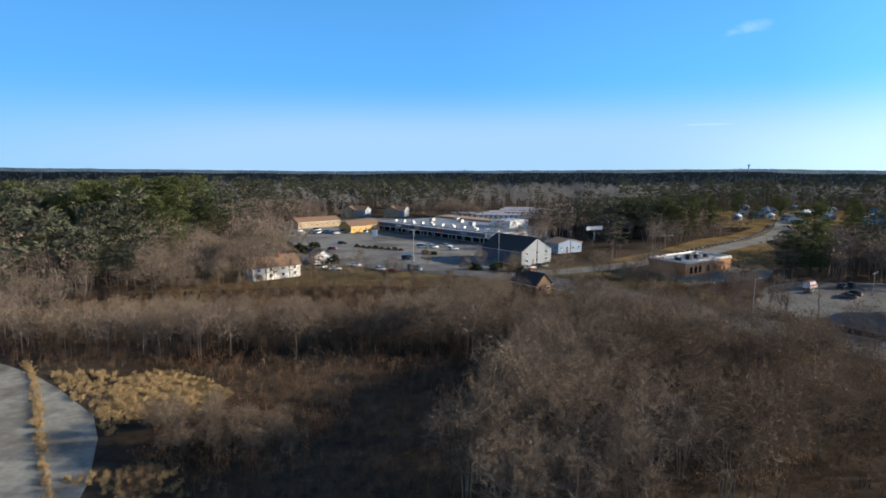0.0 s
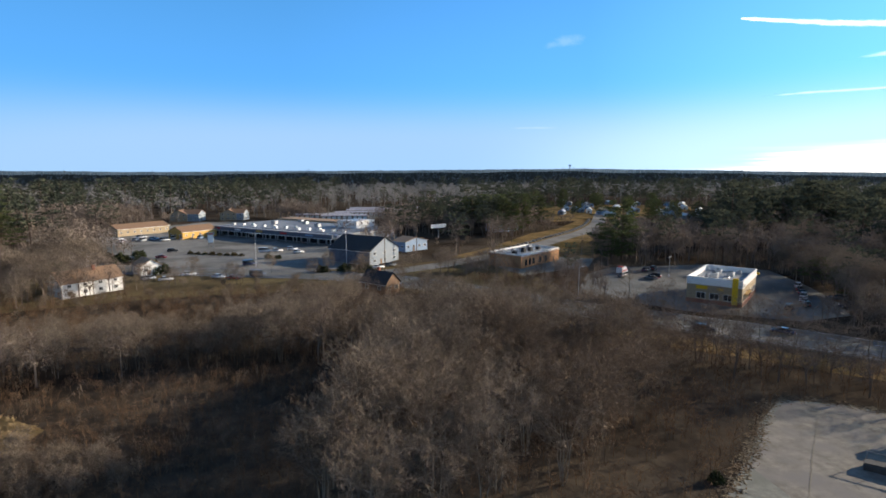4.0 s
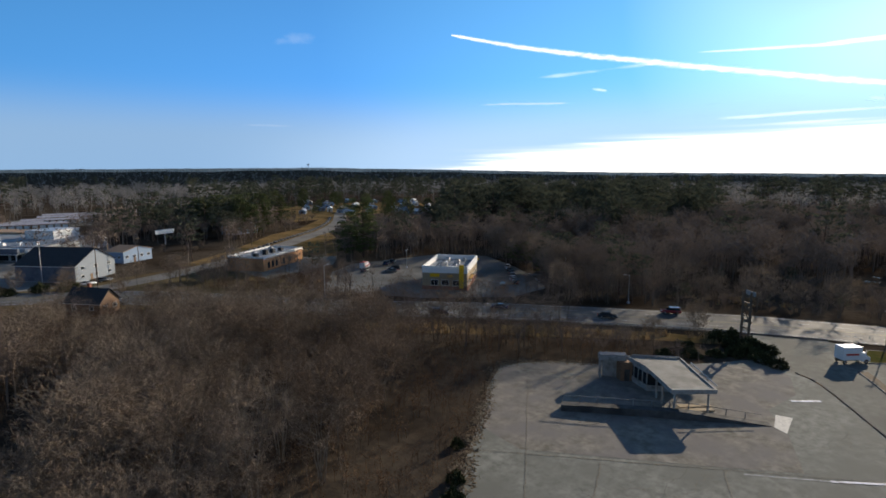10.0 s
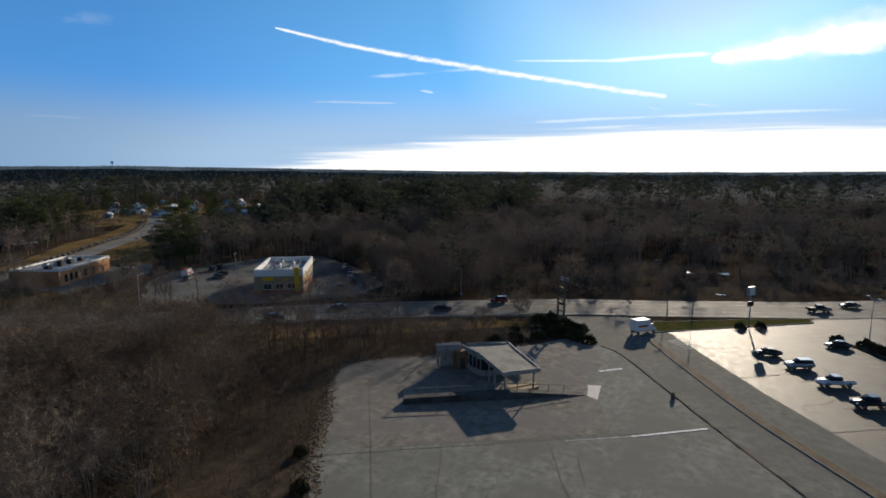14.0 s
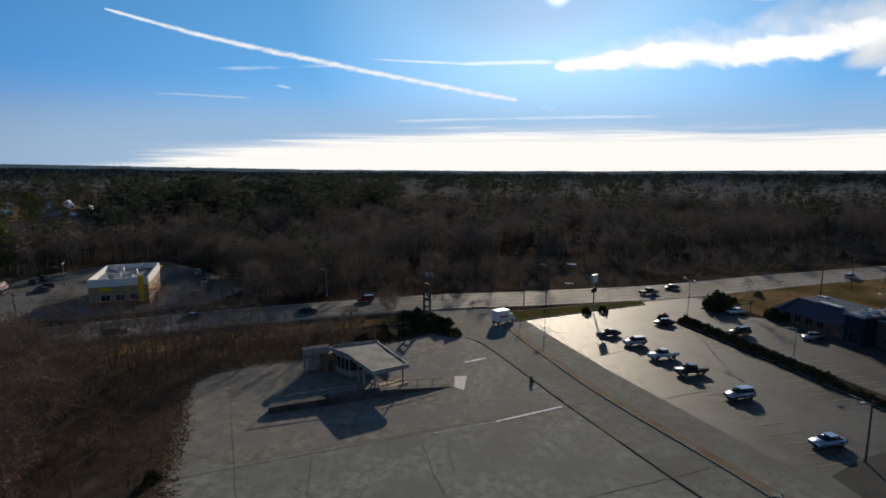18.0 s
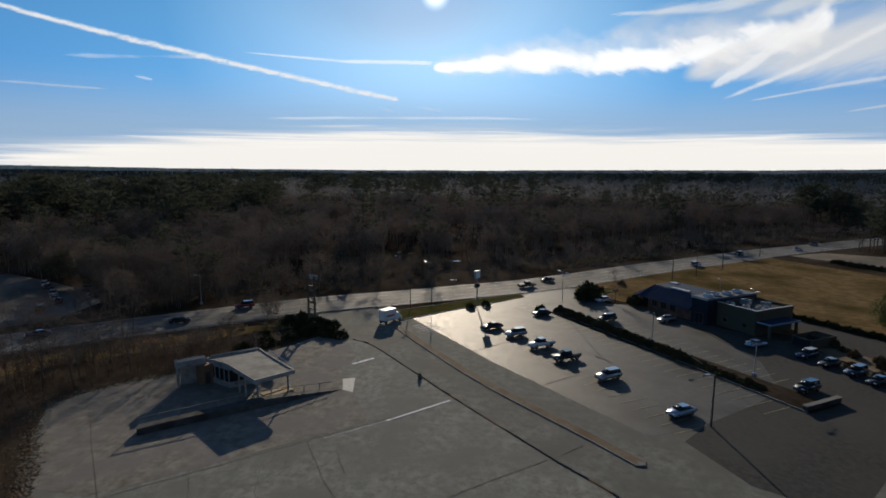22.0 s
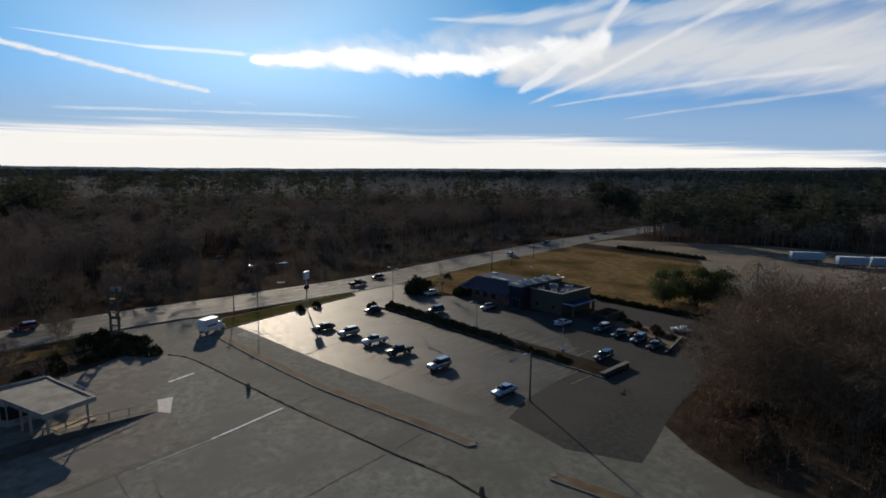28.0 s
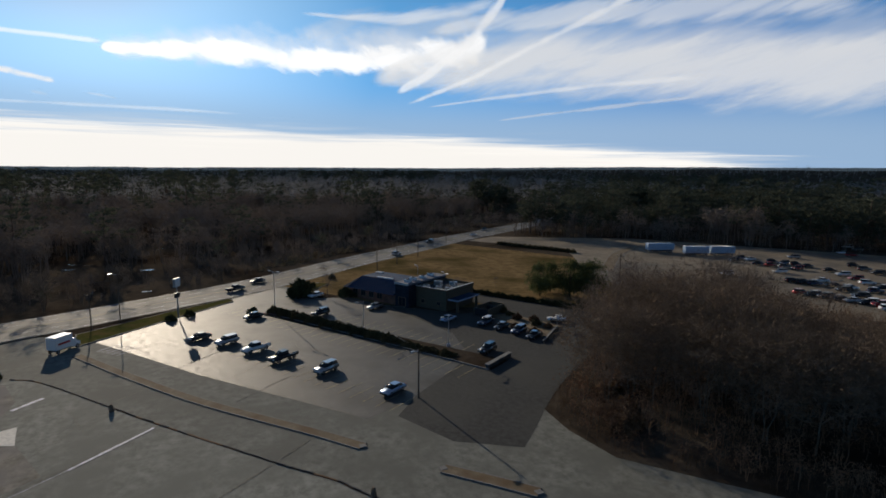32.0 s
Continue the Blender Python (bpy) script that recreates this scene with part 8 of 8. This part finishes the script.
middle = sides(rounded([(-80, 101), (-73, 93.6), (-62.7, 80.6), (-54.3, 69.8), (-43.9, 56.6), (-38, 49)]), 0)
r_strip = np.random.default_rng(78)
n = 420
k = r_strip.integers(0, len(middle) - 1, n)
f = r_strip.random(n)
x = np.array([middle[a].lerp(middle[a + 1], b).x for a, b in zip(k, f)]) + r_strip.normal(size=n) * 0.35
y = np.array([middle[a].lerp(middle[a + 1], b).y for a, b in zip(k, f)]) + r_strip.normal(size=n) * 0.35
soup("grass_strip", scatter(REEDS, x, y, np.zeros(n), r_strip.uniform(0.2, 0.55, n), r_strip), M_REED, label="tan grass strip along the middle of the gravel track", category="grass", kind="stuff")
# marsh pools that catch the sun beyond the road
for k, (x, y) in enumerate(POOLS):
    a, b = 1.3 + 0.5 * math.sin(k * 2.1), 0.9 + 0.3 * math.sin(k * 3.3)
    setting("water", sheet([(x + a * math.cos(t) * (1 + 0.2 * math.sin(3 * t + k)), y + b * 2 * math.sin(t)) for t in np.linspace(0, math.tau, 15)[:-1]], 0.02), M_WATER, "small dark marsh pool among brush", "water")

# leafless round shrubs in the wet clearing
WILLOW = [tuft(300 + k, 30, 2600, 0.007, 1.7) for k in range(2)]
for k, (x, y, s) in enumerate(((-40, 72, 4.8), (-35.5, 69, 6.0), (-30.5, 67.5, 6.2), (-26, 68.5, 6.2), (-22.5, 69, 5.2), (-19.5, 66, 4.6), (-33, 75, 5.0), (-28, 64.5, 5.0), (-24, 65, 5.0), (-33, 65, 5.0), (-38, 75, 4.6))):
    leafy("leafless_shrub", x, y, (s * 1.15, s * 1.15, s), M_TWIG, "rounded pale leafless shrub in the clearing", "shrub", WILLOW, k % 2, "leafless shrubs of the clearing")

# rubble and leaf litter along the broken edge of the old lot
re_ = np.random.default_rng(88)
edge_pts = rounded([(20, 26), (40.5, 41), (46, 46), (53.5, 51.3), (59, 55), (65, 60), (75, 65.8), (83, 61.5), (89, 53.5), (99, 44)], 30)
chips = []
for p in edge_pts:
    for k in range(9):
        c = np.array((p.x + re_.normal() * 0.7, p.y + re_.normal() * 0.7, 0.02))
        a, h = re_.uniform(0.08, 0.4), re_.uniform(0.02, 0.09)
        q = [c + np.array((a * math.cos(t), a * math.sin(t), 0)) for t in (re_.uniform(0, 2), re_.uniform(2, 4), re_.uniform(4, 6))]
        top = c + np.array((0, 0, h))
        chips += [(q[0], q[1], top), (q[1], q[2], top), (q[2], q[0], top)]
soup("edge_rubble", np.array(chips), M_MULCH, label="broken asphalt rubble along the lot edge", category="rubble", kind="stuff")

# trees, pines and brush round the fast food lot
for k, (x, y, h) in enumerate(((155, 116, 7.5), (159, 121, 8.5), (166, 134, 9))):
    pine_tree(x, y, h, k % 3, "small olive-green pine at the edge of the fast food lot", "pines of the fast food lot", 2.2)
for k, (x, y, s) in enumerate(((141, 92, 2.6), (145, 95, 2.9), (148, 100, 2.8), (151, 106, 3.0), (139, 88, 2.2), (150, 92, 2.8), (155, 98, 3.0), (158, 104, 3.2), (84, 148, 2.6), (90, 152, 3.0), (96, 158, 3.2), (84, 138, 2.6), (92, 128, 2.2), (98, 124, 2.0), (104, 116, 1.8))):
    leafy("leafless_shrub", x, y, (s, s, s), M_TWIG, "pale leafless shrub round the fast food lot", "shrub", WILLOW, k % 2, "leafless shrubs round the lot")
# trees before the white houses
for k, (x, y, h) in enumerate(((-66, 176, 9), (-58, 180, 8), (-50, 178, 9.5), (-42, 182, 8.5), (-72, 188, 10), (-36, 178, 9), (-62, 172, 8), (-46, 172, 7.5), (-80, 184, 10), (-30, 184, 8), (-84, 196, 12), (-76, 204, 11), (-68, 196, 9), (-24, 190, 9), (-94, 200, 13), (-90, 188, 12), (-16, 186, 8), (-104, 206, 14), (-100, 192, 13))):
    t = copy_thing(bare_kinds[11], pose(x, y, 0, 0, 0, k * 71))
    t.scale = (h / 21, h / 21, h / 21)
    tagged(t, "leafless tree before the white houses", "tree", "bare trees by the houses")
for x, y, h in ((-66, 190, 9), (-84, 178, 8)):
    pine_tree(x, y, h, 2, "small dark pine among bare trees by the houses", "small pines", 1.4)
# hedge row and islands of the big lot
for k in range(15):
    p = Vector((222, -138)).lerp(Vector((188, -154)), k / 14)
    leafy("lot_shrub", p.x, p.y, (1.6, 1.6, 1.4), M_HEDGE, "low brown hedge shrub beside the big lot", "hedge", HEDGE, k % 3, "hedge of the big lot")
kerbed_island("island", [(148, -137), (163, -153), (177.5, -170), (190, -192)], 2.2, "tan kerbed island in the big lot", M_MULCH)
kerbed_island("island", [(120, -150), (112, -172), (104, -198)], 1.6, "tan kerbed island in the big lot", M_MULCH)
for k in range(9):
    pine_tree(-150 + k * 6.5 + 4 * math.sin(k * 5), 196 + 9 * math.sin(k * 2.3), 11 + 5 * math.sin(k * 3.7) ** 2, k % 3, "dark pine among bare trees west of the houses", "pines among the western trees", 1.3)
rs = np.random.default_rng(55)
for k in range(22):
    x, y, sc = rs.uniform(-78, 4), rs.uniform(160, 186), rs.uniform(2.6, 4.8)
    if abs(x + 50) < 9 and y > 174:
        continue
    leafy("leafless_shrub", x, y, (sc, sc, sc), M_TWIG if k % 2 else M_RUST, "leafless shrub on the rough grass by the road", "shrub", WILLOW, k % 2, "shrubs of the rough grass")
rh = np.random.default_rng(91)
for k in range(26):
    a, d = radians(rh.uniform(26.5, 44)), rh.uniform(400, 640)
    pine_tree(d * math.sin(a), d * math.cos(a), rh.uniform(8, 16), k % 3, "dark pine between the mobile homes", "pines between the homes", 1.3)
# bushes and bare trees round the office and before the mall lot
for k, (x, y, sc) in enumerate(((70, 236, 2.8), (74, 243, 3.2), (78, 250, 2.6), (66, 230, 2.4), (84, 258, 3.0), (82, 266, 2.8), (90, 268, 3.2), (72, 262, 2.6), (64, 258, 2.2), (94, 280, 3.0), (86, 284, 2.8), (76, 278, 2.6), (60, 222, 2.0))):
    leafy("leafless_shrub", x, y, (sc * 1.2, sc * 1.2, sc), M_RUST if k % 2 else M_TWIG, "leafless brown shrub beside the grey office", "shrub", WILLOW, k % 2, "shrubs by the office")
for k, (x, y, sc) in enumerate(((-32, 204, 0.55), (-6, 206, 0.5), (14, 199, 0.6), (26, 190, 0.62), (44, 192, 0.6), (8, 187, 0.55), (-18, 192, 0.5), (38, 182, 0.6), (52, 186, 0.6), (58, 200, 0.55), (66, 184, 0.6), (72, 176, 0.6), (22, 178, 0.6), (34, 170, 0.5), (25, 166, 0.5), (40, 160, 0.5))):
    t = copy_thing(bare_kinds[4 + k % 4], pose(x, y, 0, 0, 0, k * 59))
    t.scale = (sc, sc, sc * 1.15)
    tagged(t, "slim leafless tree between the road and the mall lot", "tree", "bare trees by the mall")
# planted islands and more cars of the mall lot
kerbed_island("island", [(-43, 266), (-31, 259), (-18.7, 252.8)], 1.6, "brown kerbed island with shrubs in the mall lot", M_MULCH)
for k in range(8):
    p = Vector((-42, 265.5)).lerp(Vector((-19.5, 253.2)), k / 7)
    leafy("lot_shrub", p.x, p.y, (1.2, 1.2, 1.0 + 0.4 * (k % 3 == 0)), M_HEDGE, "low brown shrub on an island of the mall lot", "shrub", HEDGE, k % 3, "shrubs of the mall lot")
for k, (x, y, sc) in enumerate(((-62, 262, 2.6), (-66, 250, 3.2), (-58, 246, 2.4), (-48, 222, 3.6), (-44, 216, 3.0), (-8, 244, 1.6), (-4, 241, 1.4), (20, 203, 2.4), (27, 199, 3.0), (12, 203, 2.2))):
    leafy("round_bush", x, y, (sc, sc, sc), M_BUSH if k % 3 == 0 else M_RUST, "dense dark shrub at the edge of the mall lot", "bush", HEDGE, k % 3, "bushes of the mall lot")
for kind, colour, x, y, turn in (("van", "navy", -14.5, 225.8, 30), ("suv", "black", -51, 275, 20), ("sedan", "white", -88, 333, 50), ("van", "white", -78, 338, 50), ("suv", "white", -70, 330, 40), ("sedan", "white", -63, 322, 40), ("suv", "silver", -46, 204, 30), ("sedan", "white", -40, 201, 10), ("sedan", "white", -34, 209, 15)):
    car(kind, colour, x, y, turn, 0.05)
# leaf scraps and grit blown over the old lot
rd = np.random.default_rng(123)
x, y = rd.uniform(20, 116, 5200), rd.uniform(-48, 66, 5200)
keep = inside(x, y, KIOSK_LOT)
x, y = x[keep], y[keep]
scraps = []
for px, py in zip(x, y):
    a, t = rd.uniform(0.03, 0.12), rd.uniform(0, math.tau)
    c = np.array((px, py, 0.05))
    scraps.append((c, c + np.array((a * math.cos(t), a * math.sin(t), 0.012)), c + np.array((a * math.cos(t + 1), a * math.sin(t + 1), 0.004))))
soup("leaf_scraps", np.array(scraps), M_MULCH, label="scattered dry leaf scraps and grit on old asphalt", category="litter", kind="stuff")
